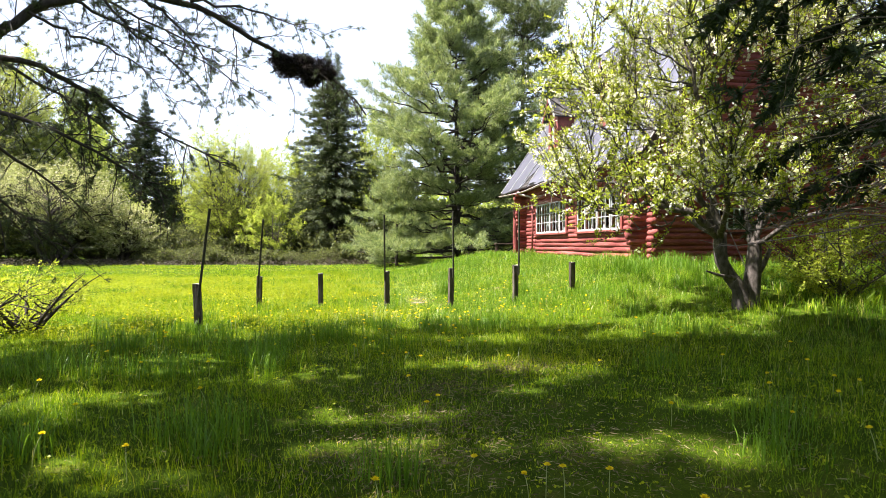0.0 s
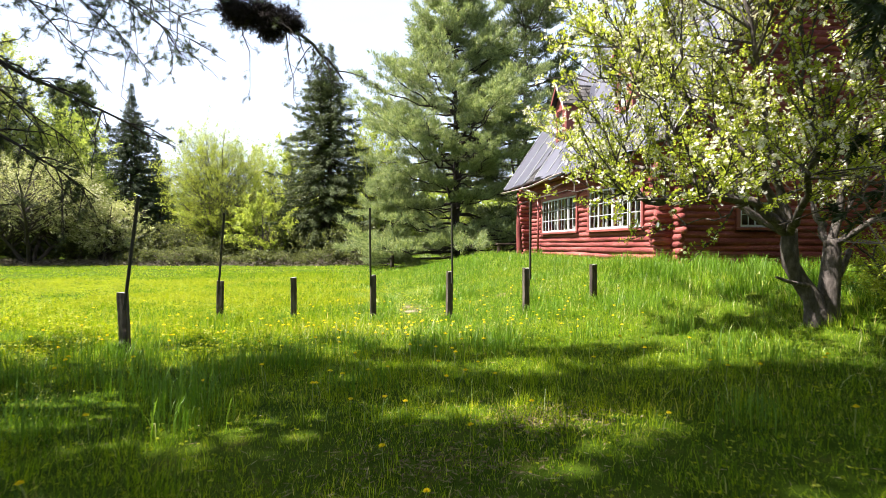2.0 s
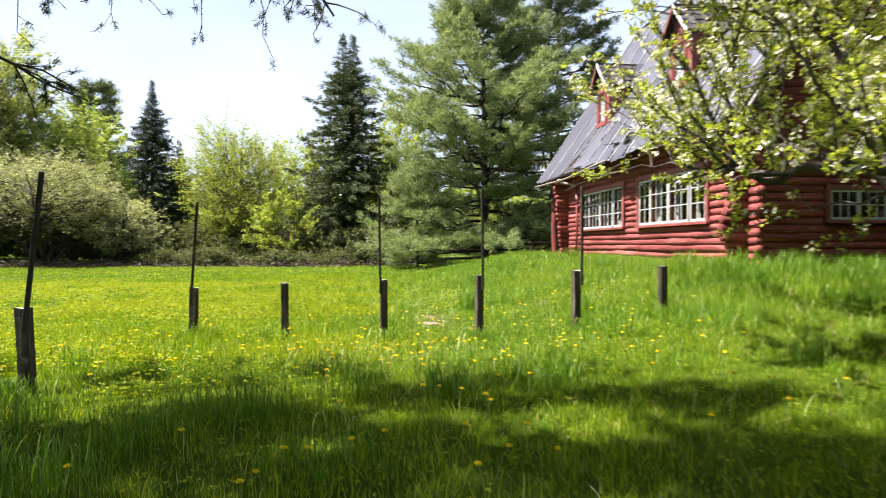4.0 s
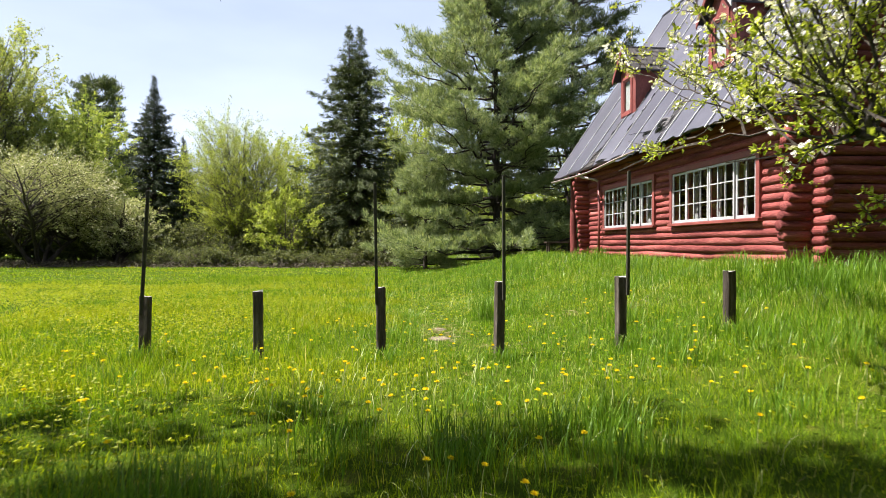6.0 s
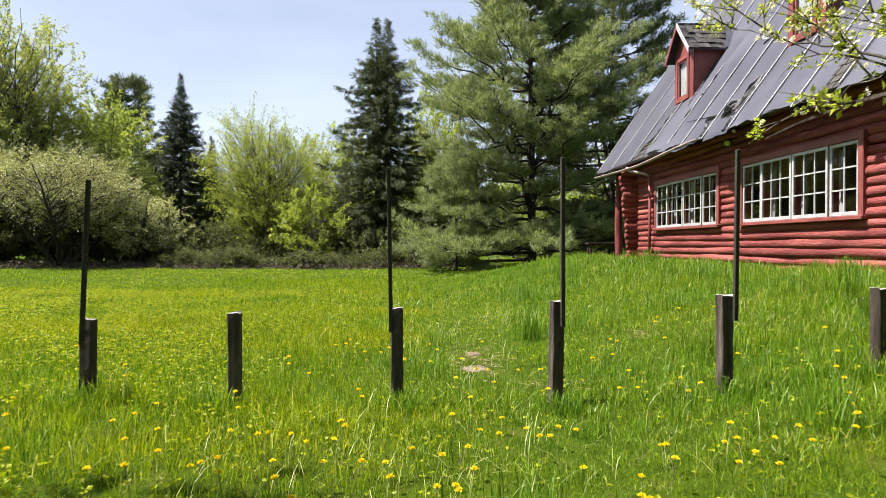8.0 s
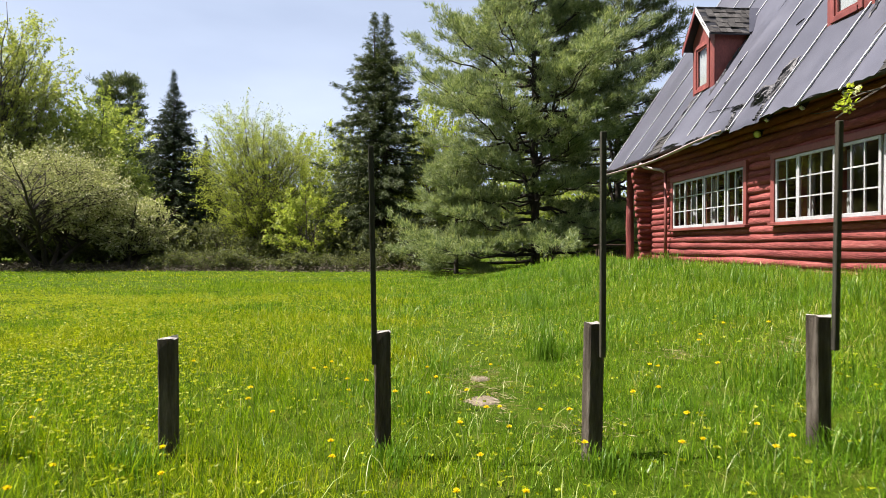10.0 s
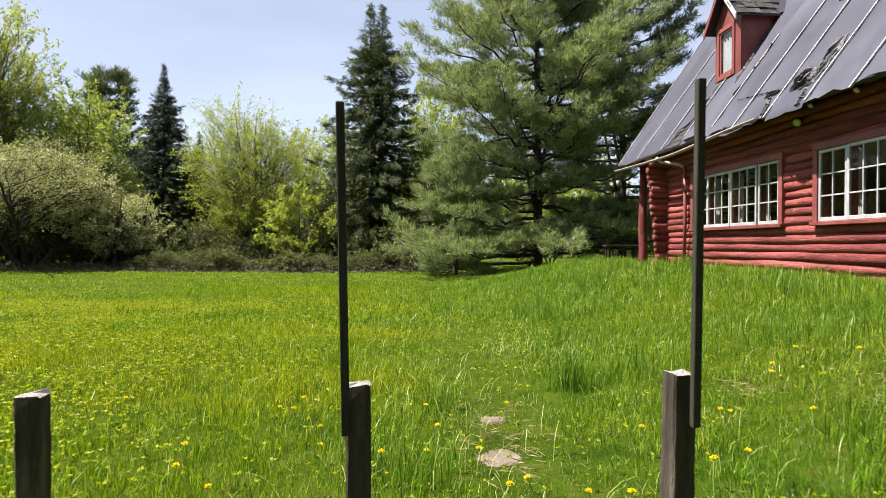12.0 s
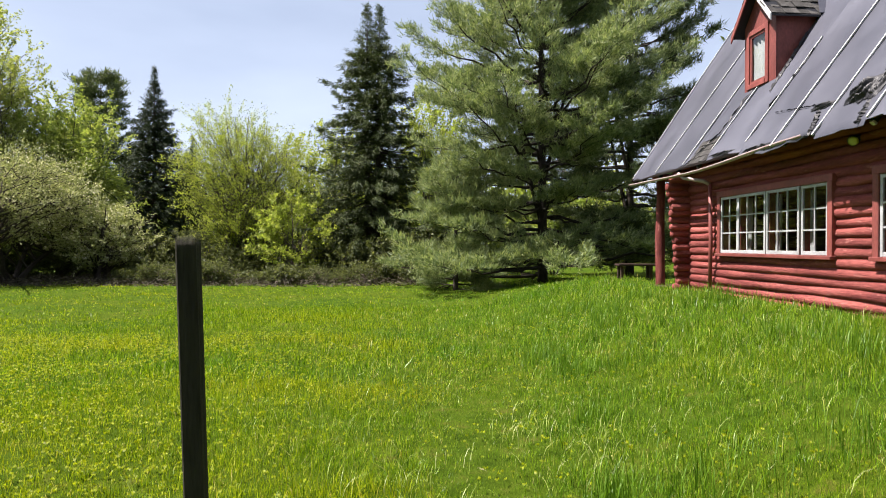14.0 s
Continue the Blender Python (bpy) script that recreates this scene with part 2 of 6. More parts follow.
M["maple_tan"] = leafy("young olive leaves", [(0.0, (0.155, 0.2, 0.026)), (0.5, (0.255, 0.308, 0.044)), (1.0, (0.39, 0.44, 0.09))], trans=0.5, rough=0.5)
M["lime"] = leafy("fresh lime leaves", [(0.0, (0.17, 0.23, 0.035)), (0.5, (0.26, 0.32, 0.055)), (1.0, (0.38, 0.42, 0.1))], trans=0.55, rough=0.5)
M["green"] = leafy("mid green leaves", [(0.0, (0.13, 0.18, 0.035)), (0.5, (0.22, 0.28, 0.06)), (1.0, (0.34, 0.38, 0.1))], trans=0.5, rough=0.5)
M["olive"] = leafy("grey olive leaves", [(0.0, (0.17, 0.2, 0.075)), (0.5, (0.28, 0.305, 0.14)), (0.82, (0.36, 0.375, 0.2)), (0.92, (0.5, 0.49, 0.38)), (1.0, (0.68, 0.66, 0.6))], trans=0.42, rough=0.55)
# undergrowth leaves, darkened by the shade under the trees
M["shade_leaf"] = leafy("shaded undergrowth leaves", [(0.0, (0.045, 0.058, 0.02)), (0.5, (0.085, 0.102, 0.036)), (1.0, (0.16, 0.175, 0.065))], trans=0.4, rough=0.6)
M["apple_leaf"] = leafy("fresh apple leaves", [(0.0, (0.17, 0.21, 0.022)), (0.5, (0.29, 0.34, 0.042)), (1.0, (0.44, 0.49, 0.09))], trans=0.6, rough=0.5, spec=0.2)
M["petal"] = leafy("white petals", [(0.0, (0.66, 0.64, 0.58)), (0.5, (0.8, 0.79, 0.74)), (1.0, (0.86, 0.8, 0.78))], trans=0.4, rough=0.7, glow=1.0)
M["yellow"] = leafy("yellow petals", [(0.0, (0.82, 0.6, 0.006)), (0.6, (0.9, 0.74, 0.01)), (1.0, (0.95, 0.82, 0.03))], trans=0.3, rough=0.6, glow=1.0)
M["stem"] = leafy("pale flower stem", [(0.0, (0.22, 0.28, 0.09)), (1.0, (0.34, 0.36, 0.15))], trans=0.3, rough=0.5)

m, nt, out = nodes_of("window glass")
gl = node(nt, "BsdfGlossy", Roughness=0.02)
tp = nt.nodes.new("ShaderNodeBsdfTransparent")
tp.inputs[0].default_value = (0.82, 0.85, 0.84, 1)
fr = node(nt, "Fresnel", IOR=1.65)
mx = nt.nodes.new("ShaderNodeMixShader")
nt.links.new(fr.outputs[0], mx.inputs[0]), nt.links.new(tp.outputs[0], mx.inputs[1]), nt.links.new(gl.outputs[0], mx.inputs[2]), nt.links.new(mx.outputs[0], out.inputs[0])
M["glass"] = m

# soil with green thatch, straw patches, and the far turf
m, nt, out = nodes_of("meadow soil")
co = nt.nodes.new("ShaderNodeTexCoord")
n1, n2, n3 = node(nt, "TexNoise", Scale=0.25, Detail=5.0), node(nt, "TexNoise", Scale=3.0, Detail=6.0, Roughness=0.7), node(nt, "TexNoise", Scale=60.0, Detail=4.0, Roughness=0.7)
for n in (n1, n2, n3):
    nt.links.new(co.outputs["Object"], n.inputs["Vector"])
c = ramp(nt, n2.outputs[0], [(0.35, (0.03, 0.055, 0.004)), (0.55, (0.055, 0.09, 0.007)), (0.7, (0.09, 0.095, 0.02)), (0.82, (0.22, 0.18, 0.09))])
c = mixed(nt, "MULTIPLY", 1.0, c, ramp(nt, n1.outputs[0], [(0.3, (0.8, 0.95, 0.8)), (0.7, (1.25, 1.1, 0.9))]))
c = mixed(nt, "MULTIPLY", 0.8, c, ramp(nt, n3.outputs[0], [(0.3, (0.45, 0.45, 0.45)), (0.7, (1.3, 1.3, 1.3))]))
bs = node(nt, "BsdfPrincipled", Roughness=0.95)
bs.inputs["Specular IOR Level"].default_value = 0.03
bp = node(nt, "Bump", Strength=0.8, Distance=0.04)
nt.links.new(c, bs.inputs["Base Color"]), nt.links.new(n3.outputs[0], bp.inputs["Height"]), nt.links.new(bp.outputs[0], bs.inputs["Normal"]), nt.links.new(bs.outputs[0], out.inputs[0])
M["soil"] = m


# ---- mesh helpers ----
class Geo:
    """Collects points and faces of any size, and turns them into one mesh."""

    def __init__(self):
        self.v, self.f, self.n = [], [], 0

    def add(self, verts, *faces):
        verts = np.asarray(verts, float).reshape(-1, 3)
        self.v.append(verts)
        for f in faces:
            f = np.asarray(f, int)
            self.f.append(f.reshape(-1, f.shape[-1]) + self.n)
        self.n += len(verts)
        return self

    def mesh(self, name, material, smooth=False):
        me = bpy.data.meshes.new(name)
        verts = np.concatenate(self.v).astype(np.float32)
        loops = np.concatenate([f.ravel() for f in self.f]).astype(np.int32)
        sizes = np.concatenate([np.full(len(f), f.shape[1]) for f in self.f])
        me.vertices.add(len(verts))
        me.vertices.foreach_set("co", verts.ravel())
        me.loops.add(len(loops))
        me.loops.foreach_set("vertex_index", loops)
        me.polygons.add(len(sizes))
        me.polygons.foreach_set("loop_start", np.r_[0, np.cumsum(sizes)[:-1]].astype(np.int32))
        me.polygons.foreach_set("use_smooth", np.full(len(sizes), smooth))
        me.update(calc_edges=True)
        me.validate()
        me.materials.append(material)
        return me


def thing(name, at, label, category, group="", kind="", turn=0.0):
    ob = tagged(new(name), label, category, group, kind)
    ob.matrix_basis = pose(*at, 0, 0, turn)
    ob.empty_display_size = 0.2
    return ob


def part(name, geo, material, parent, label="", at=(0, 0, 0), turn=(0, 0, 0), smooth=False):
    me = geo if isinstance(geo, bpy.types.Mesh) else geo.mesh(name, material, smooth)
    ob = new(name, me)
    ob.parent = parent
    ob.matrix_basis = pose(*at, *turn)
    return tagged(ob, label)


def single(name, geo, material, at, label, category, group="", kind="", smooth=False, turn=(0, 0, 0)):
    me = geo if isinstance(geo, bpy.types.Mesh) else geo.mesh(name, material, smooth)
    ob = tagged(new(name, me), label, category, group, kind)
    ob.matrix_basis = pose(*at, *turn)
    return ob


BOX_F = np.array([(0, 3, 2, 1), (4, 5, 6, 7), (0, 1, 5, 4), (1, 2, 6, 5), (2, 3, 7, 6), (3, 0, 4, 7)])


def box(g, lo, hi):
    (a, b, c), (d, e, f) = lo, hi
    return g.add([(a, b, c), (d, b, c), (d, e, c), (a, e, c), (a, b, f), (d, b, f), (d, e, f), (a, e, f)], BOX_F)


def slab(g, corners, thick):
    """A flat piece from its corners, in order round it, and a vector of thickness."""
    c = np.asarray(corners, float)
    n = len(c)
    g.add(np.concatenate([c, c + np.asarray(thick, float)]), [list(range(n))[::-1]], [list(range(n, 2 * n))], [(i, (i + 1) % n, n + (i + 1) % n, n + i) for i in range(n)])
    return g


def board(g, lo, hi, bevel=0.006):
    """A box with worn, chamfered edges."""
    bm = bmesh.new()
    bmesh.ops.create_cube(bm, size=1.0)
    lo, hi = np.asarray(lo, float), np.asarray(hi, float)
    for v in bm.verts:
        v.co = Vector(lo + (np.array(v.co) + 0.5) * (hi - lo))
    bmesh.ops.bevel(bm, geom=bm.edges[:], offset=bevel, segments=1, affect="EDGES")
    bm.verts.index_update()
    faces = {}
    for f in bm.faces:
        faces.setdefault(len(f.verts), []).append([v.index for v in f.verts])
    g.add([v.co[:] for v in bm.verts], *faces.values())
    bm.free()
    return g


def tube(g, pts, radii, sides=6, caps=True, rough=0.0, rng=None):
    """A tapered round limb along a line of points."""
    p = np.asarray(pts, float)
    n = len(p)
    t = np.gradient(p, axis=0)
    t /= np.linalg.norm(t, axis=1, keepdims=True) + 1e-9
    ref = np.array([0, 0, 1.0]) if abs(t[0][2]) < 0.9 else np.array([1.0, 0, 0])
    a = np.cross(t, ref)
    a /= np.linalg.norm(a, axis=1, keepdims=True) + 1e-9
    b = np.cross(t, a)
    ang = np.linspace(0, 2 * math.pi, sides, endpoint=False)
    r = np.broadcast_to(np.asarray(radii, float), (n,))[:, None] * np.ones((1, sides))
    if rough:
        r = r * (1 + rough * (rng.random((n, sides)) - 0.5))
    v = p[:, None] + r[..., None] * (np.cos(ang)[None, :, None] * a[:, None] + np.sin(ang)[None, :, None] * b[:, None])
    i, j = np.meshgrid(np.arange(n - 1), np.arange(sides), indexing="ij")
    k = (j + 1) % sides
    quads = np.stack([i * sides + j, i * sides + k, (i + 1) * sides + k, (i + 1) * sides + j], -1).reshape(-1, 4)
    ends = [[list(range(sides))[::-1]], [list(range((n - 1) * sides, n * sides))]] if caps else []
    return g.add(v.reshape(-1, 3), quads, *ends)


def bend(a, b, c, n):
    """A smooth curve from a to c that is drawn towards b."""
    t = np.linspace(0, 1, n)[:, None]
    return (1 - t) ** 2 * np.asarray(a, float) + 2 * t * (1 - t) * np.asarray(b, float) + t**2 * np.asarray(c, float)


def unit(v):
    return v / (np.linalg.norm(v, axis=-1, keepdims=True) + 1e-9)


def leaves(g, at, along, size, width, rng, fold=0.25):
    """Many pointed leaves, each of two halves folded on the midrib, at places `at` growing `along`."""
    n = len(at)
    along = unit(along)
    side = unit(np.cross(along, rng.normal(size=(n, 3))))
    up = np.cross(side, along)
    L = np.broadcast_to(size, (n,))[:, None]
    W = L * width
    base, tip = at, at + along * L
    mid = at + along * L * 0.5
    l, r = mid + side * W * 0.5 + up * W * fold, mid - side * W * 0.5 + up * W * fold
    v = np.stack([base, l, tip, r], 1).reshape(-1, 3)
    k = np.arange(n)[:, None] * 4
    g.add(v, np.concatenate([k + [0, 1, 2], k + [0, 2, 3]]))
    return g


def slivers(g, at, along, size, width, rng):
    """Many very small pointed leaves or needles, one triangle each."""
    n = len(at)
    along = unit(along)
    side = unit(np.cross(along, rng.normal(size=(n, 3))))
    L = np.broadcast_to(size, (n,))[:, None]
    W = np.broadcast_to(width, (n,))[:, None]
    v = np.stack([at + side * W * 0.5, at + along * L, at - side * W * 0.5], 1).reshape(-1, 3)
    g.add(v, np.arange(n)[:, None] * 3 + np.array([0, 1, 2]))
    return g


def blades(g, at, along, size, width, rng):
    """Many thin flat needles or fronds: narrow diamonds."""
    n = len(at)
    along = unit(along)
    side = unit(np.cross(along, rng.normal(size=(n, 3))))
    L = np.broadcast_to(size, (n,))[:, None]
    W = np.broadcast_to(width, (n,))[:, None]
    v = np.stack([at, at + along * L * 0.45 + side * W * 0.5, at + along * L, at + along * L * 0.45 - side * W * 0.5], 1).reshape(-1, 3)
    g.add(v, np.arange(n)[:, None] * 4 + np.array([0, 1, 2, 3]))
    return g


# ---- ground ----
def smooth(u):
    u = np.clip(u, 0, 1)
    return u * u * (3 - 2 * u)


def height(x, y):
    """The lawn: flat meadow, and a bank that rises to the house."""
    x, y = np.asarray(x, float), np.asarray(y, float)
    bank = smooth((x - 1.2) / 6.8) ** 1.5 * smooth((y - 2) / 17) * (1 - 0.75 * smooth((y - 31) / 10))
    rolls = 0.035 * np.sin(0.55 * x + 0.3 * y) * np.cos(0.4 * y - 0.2 * x + 1) + 0.015 * np.sin(1.7 * x + 0.6) * np.sin(1.4 * y + 2)
    return 0.1 + 0.92 * bank + rolls


gx = np.r_[-3000, -1200, -500, -220, -120, -80, np.arange(-60, -16, 2.0), np.arange(-16, 14, 0.5), np.arange(14, 44, 2.0), 60, 100, 220, 500, 1200, 3000]
gy = np.r_[-3000, -1200, -500, -200, -100, -50, -30, -18, np.arange(-10, 0, 1.0), np.arange(0, 36, 0.5), np.arange(36, 90, 2.0), 110, 160, 260, 500, 1200, 3000]
GX, GY = np.meshgrid(gx, gy)
GZ = height(GX, GY)
i, j = np.meshgrid(np.arange(len(gy) - 1), np.arange(len(gx) - 1), indexing="ij")
q = i * len(gx) + j
g = Geo().add(np.stack([GX, GY, GZ], -1).reshape(-1, 3), np.stack([q, q + 1, q + 1 + len(gx), q + len(gx)], -1).reshape(-1, 4))
ground = tagged(new("ground", g.mesh("ground", M["soil"], True)), "mown meadow soil with green thatch and straw patches", "ground", kind="structure")


# ---- the log house ----
HX, HY, HZ = 8.30, 16.85, 1.0        # log centre line of the long wall, the near gable wall, the lowest log
LONG, WIDE, PITCH, COURSES = 10.8, 7.2, 0.16, 22
SLOPE = 1.483
EAVE_X, EAVE_Z, RIDGE_X = -0.62, 2.85, 3.6
A = math.atan(SLOPE)
rng = np.random.default_rng(11)
house = thing("log_house", (HX, HY, HZ), "weathered red log house with a steep patched felt roof", "house")


def roof_x(z):
    return EAVE_X + (z - EAVE_Z) / SLOPE


def log_mesh(length, r, seed):
    """A peeled log along x from 0, uneven and a little bowed, its ends bluntly rounded."""
    rg = np.random.default_rng(seed)
    n = max(4, int(length / 0.35))
    t = np.linspace(0, 1, n)
    x = np.r_[0, 0.02, t[1:-1] * length, length - 0.02, length]
    bow = 0.01 * np.sin(x * 1.3 + seed) + 0.006 * np.sin(x * 3.1 + 2 * seed)
    rad = r * (1 + 0.09 * np.sin(x * 0.9 + seed * 1.7) + 0.05 * rg.normal(size=len(x)))
    rad[0], rad[-1] = rad[1] * 0.93, rad[-2] * 0.93
    g = Geo()
    tube(g, np.stack([x, bow, 0.5 * bow[::-1]], 1), rad, 12, True, 0.09, rg)
    return g


def log_wall(name, label, at, turn, spans):
    """Spans: start, end and height of each log, along the wall's own x."""
    wall = tagged(new(name), label)
    wall.parent = house
    wall.matrix_basis = pose(*at, 0, 0, turn)
    for n, (a, b, z) in enumerate(spans):
        jitter = 0.012 * rng.normal()
        part("log", log_mesh(b - a + abs(jitter), 0.09 + 0.005 * rng.normal(), n + len(name) * 7), M["log"], wall, "", (a - abs(jitter) / 2, 0.008 * rng.normal(), z), (0, 0, 0), True)
    return wall


# openings of the long wall, from the near gable
W2, W1, SILL, TOP = (1.38, 4.73), (5.82, 9.21), 0.926, 2.106
spans = []
for k in range(COURSES):
    z = k * PITCH
    a, b = -0.36 + 0.07 * math.sin(2.3 * k) + 0.05 * rng.normal(), LONG + 0.45
    if SILL - 0.04 < z < TOP + 0.04:
        spans += [(a, W2[0] - 0.09, z), (W2[1] + 0.09, W1[0] - 0.09, z), (W1[1] + 0.09, b, z)]
    else:
        spans.append((a, b, z))
log_wall("log_wall", "long log wall in flaking barn red", (0, 0, 0), 90, spans)


def scallop(z):
    """The sawn corner: log ends cut off along a wavy upright line."""
    return -0.51 - 0.09 * math.cos(5.2 * (z - 0.75))


spans = []
W3 = (1.65, 2.9)
for k in range(54):
    z = k * PITCH + 0.08
    a = max(scallop(z) + 0.015 * rng.normal(), roof_x(z) + 0.22)
    b = WIDE - a
    if b - a < 0.6:
        break
    spans += [(a, W3[0] - 0.08, z), (W3[1] + 0.08, b, z)] if 0.86 < z < 1.56 else [(a, b, z)]
log_wall("log_wall", "gable log wall in dark barn red", (0, 0, 0), 0, spans)
spans = []
for k in range(50):
    z = k * PITCH + 0.08
    a = max(-0.4 - 0.2 * min(max((z - 0.6) / 1.8, 0), 1) + 0.03 * math.sin(7 * z) + 0.02 * rng.normal(), roof_x(z) + 0.22)
    if WIDE - 2 * a < 0.6:
        break
    spans.append((a, WIDE - a, z))
log_wall("log_wall", "far gable log wall under the porch roof", (0, LONG, 0), 0, spans)
log_wall("log_wall", "rear log wall in barn red", (WIDE, 0, 0), 90, [(-0.5, LONG + 0.45, k * PITCH) for k in range(COURSES)])

# floor, ceiling and lining that close the rooms
for nm, lo, hi in (("floor_boards", (0.13, 0.15, 0.02), (WIDE - 0.13, LONG - 0.15, 0.12)), ("ceiling_boards", (0.13, 0.15, 2.45), (WIDE - 0.13, LONG - 0.15, 2.55)), ("partition", (4.2, 0.15, 0.12), (4.3, LONG - 0.15, 2.45))):
    part(nm, board(Geo(), lo, hi, 0.005), M["inner"], house)


def sash(g, x, y0, y1, z0, z1, cols, rows, stile=0.052, bar=0.024):
    """A glazed leaf in the y z plane, from stiles, rails and bars. Returns the pane openings."""
    t = 0.02
    for a, b, c, d in ((y0, y0 + stile, z0, z1), (y1 - stile, y1, z0, z1), (y0 + stile, y1 - stile, z0, z0 + stile * 1.25), (y0 + stile, y1 - stile, z1 - stile, z1)):
        board(g, (x - t, a, c), (x + t, b, d), 0.004)
    ys, zs = np.linspace(y0 + stile, y1 - stile, cols + 1), np.linspace(z0 + stile * 1.25, z1 - stile, rows + 1)
    for y in ys[1:-1]:
        box(g, (x - t * 0.7, y - bar / 2, zs[0]), (x + t * 0.7, y + bar / 2, zs[-1]))
    for z in zs[1:-1]:
        box(g, (x - t * 0.65, ys[0], z - bar / 2), (x + t * 0.65, ys[-1], z + bar / 2))
    return [(ys[a], ys[a + 1], zs[b], zs[b + 1]) for a in range(cols) for b in range(rows)]


def pane(parent, x, y0, y1, z0, z1):
    g = Geo()
    g.add([(0, (y1 - y0) / 2, -(z1 - z0) / 2), (0, -(y1 - y0) / 2, -(z1 - z0) / 2), (0, -(y1 - y0) / 2, (z1 - z0) / 2), (0, (y1 - y0) / 2, (z1 - z0) / 2)], [(0, 1, 2, 3)])
    ob = part("pane", g, M["glass"], parent, "", (x, (y0 + y1) / 2, (z0 + z1) / 2), (0, 0.5 * rng.normal(), 0.6 * rng.normal()))
    ob.visible_shadow = False
    return ob


def curtain(parent, y0, y1, z0, z1, x):
    g = Geo()
    y = np.linspace(y0, y1, 14)
    xx = x + 0.025 * np.sin(np.arange(14) * 1.9)
    v = np.concatenate([np.stack([xx, y, np.full(14, z)], 1) for z in (z0, z1)])
    v = np.concatenate([v, v + (0.006, 0, 0)])
    k = np.arange(13)[:, None]
    g.add(v, k + [0, 14, 15, 1], k + [28, 29, 43, 42])
    return part("curtain", g, M["cloth"], parent, "pale gathered cloth behind the glass", smooth=True)


def wide_window(y0, y1):
    """A band of four wooden casements, two panes wide outside and three inside, in a red casing."""
    win = tagged(new("window"), "four white casements with flaking paint in a red casing")
    win.parent = house
    fx = -0.125
    for nm, lo, hi in (("casing", (fx - 0.02, y0 - 0.12, SILL - 0.06), (0.1, y0 - 0.004, TOP + 0.1)), ("casing", (fx - 0.02, y1 + 0.004, SILL - 0.06), (0.1, y1 + 0.12, TOP + 0.1)),
                       ("casing", (fx - 0.025, y0 - 0.13, TOP + 0.006), (0.1, y1 + 0.13, TOP + 0.13)), ("sill", (fx - 0.06, y0 - 0.14, SILL - 0.07), (0.1, y1 + 0.14, SILL - 0.006))):
        part(nm, board(Geo(), lo, hi, 0.008), M["trim_red"], win)
    total = y1 - y0
    edges = y0 + total * np.array([0, 0.205, 0.5, 0.795, 1.0])
    for n, cols in enumerate((2, 3, 3, 2)):
        g = Geo()
        x = -0.1 - (0.022 if n in (1, 2) else 0.0)
        holes = sash(g, x, edges[n] + (0.012 if n else 0.003), edges[n + 1] - (0.012 if n < 3 else 0.003), SILL, TOP, cols, 3)
        part("sash", g, M["white"], win, "white casement with flaking paint")
        for hole in holes:
            pane(win, x, *hole)
    for y in edges[1:-1]:
        part("mullion", board(Geo(), (-0.07, y - 0.03, SILL), (0.04, y + 0.03, TOP), 0.004), M["trim_red"], win)
    for n in (0, 1, 2, 3):
        a, b = edges[n], edges[n + 1]
        curtain(win, a + 0.02, a + (b - a) * (0.34 if n % 2 else 0.2), SILL + 0.02, TOP - 0.05, 0.14 + 0.02 * n)
    return win


wide_window(*W2)
wide_window(*W1)

# small window of the gable wall
win = tagged(new("window"), "small white two leaf gable window")
win.parent = house
win.matrix_basis = pose(0, 0, 0, 0, 0, 90)
for nm, lo, hi in (("casing", (-0.15, -W3[1] - 0.1, 0.86), (0.1, -W3[1], 1.62)), ("casing", (-0.15, -W3[0], 0.86), (0.1, -W3[0] + 0.1, 1.62)), ("casing", (-0.155, -W3[1] - 0.1, 1.51), (0.1, -W3[0] + 0.1, 1.6)), ("sill", (-0.18, -W3[1] - 0.12, 0.84), (0.1, -W3[0] + 0.12, 0.9))):
    part(nm, board(Geo(), lo, hi, 0.008), M["trim_red"], win)
for a, b in ((-W3[1] + 0.003, -(W3[0] + W3[1]) / 2), (-(W3[0] + W3[1]) / 2, -W3[0] - 0.003)):
    g = Geo()
    holes = sash(g, -0.1, a, b, 0.905, 1.505, 3, 2, 0.045)
    part("sash", g, M["white"], win)
    for hole in holes:
        pane(win, -0.1, *hole)

# ---- roof ----
SOUTH, NORTH = -0.95, 13.0
UP, OUT = np.array([math.cos(A), 0, math.sin(A)]), np.array([-math.sin(A), 0, math.cos(A)])
SLEN = (RIDGE_X - EAVE_X) / math.cos(A)


def on_roof(s, y, lift=0.0):
    """A place on the long slope: s metres up from the eave, y along it."""
    return np.array([EAVE_X, 0, EAVE_Z]) + np.multiply.outer(np.asarray(s, float), UP) + np.multiply.outer(np.asarray(y, float), (0, 1.0, 0)) + np.multiply.outer(np.asarray(lift, float), OUT)


roof = tagged(new("roof"), "steep roof of patched grey felt under pale laths")
roof.parent = house
part("deck", slab(Geo(), [on_roof(0, SOUTH), on_roof(SLEN, SOUTH), on_roof(SLEN, NORTH), on_roof(0, NORTH)], -0.03 * OUT), M["felt_shade_black"], roof)
# soffit coloured black: the shade under the eave is put into it
part("soffit", slab(Geo(), [on_roof(0.01, SOUTH + 0.01, -0.034), on_roof(SLEN - 0.05, SOUTH + 0.01, -0.034), on_roof(SLEN - 0.05, NORTH - 0.01, -0.034), on_roof(0.01, NORTH - 0.01, -0.034)], -0.035 * OUT), M["felt_shade_black"], roof)
far = lambda p: np.array([2 * RIDGE_X - p[0], p[1], p[2]])
out_far = np.array([math.sin(A), 0, math.cos(A)])
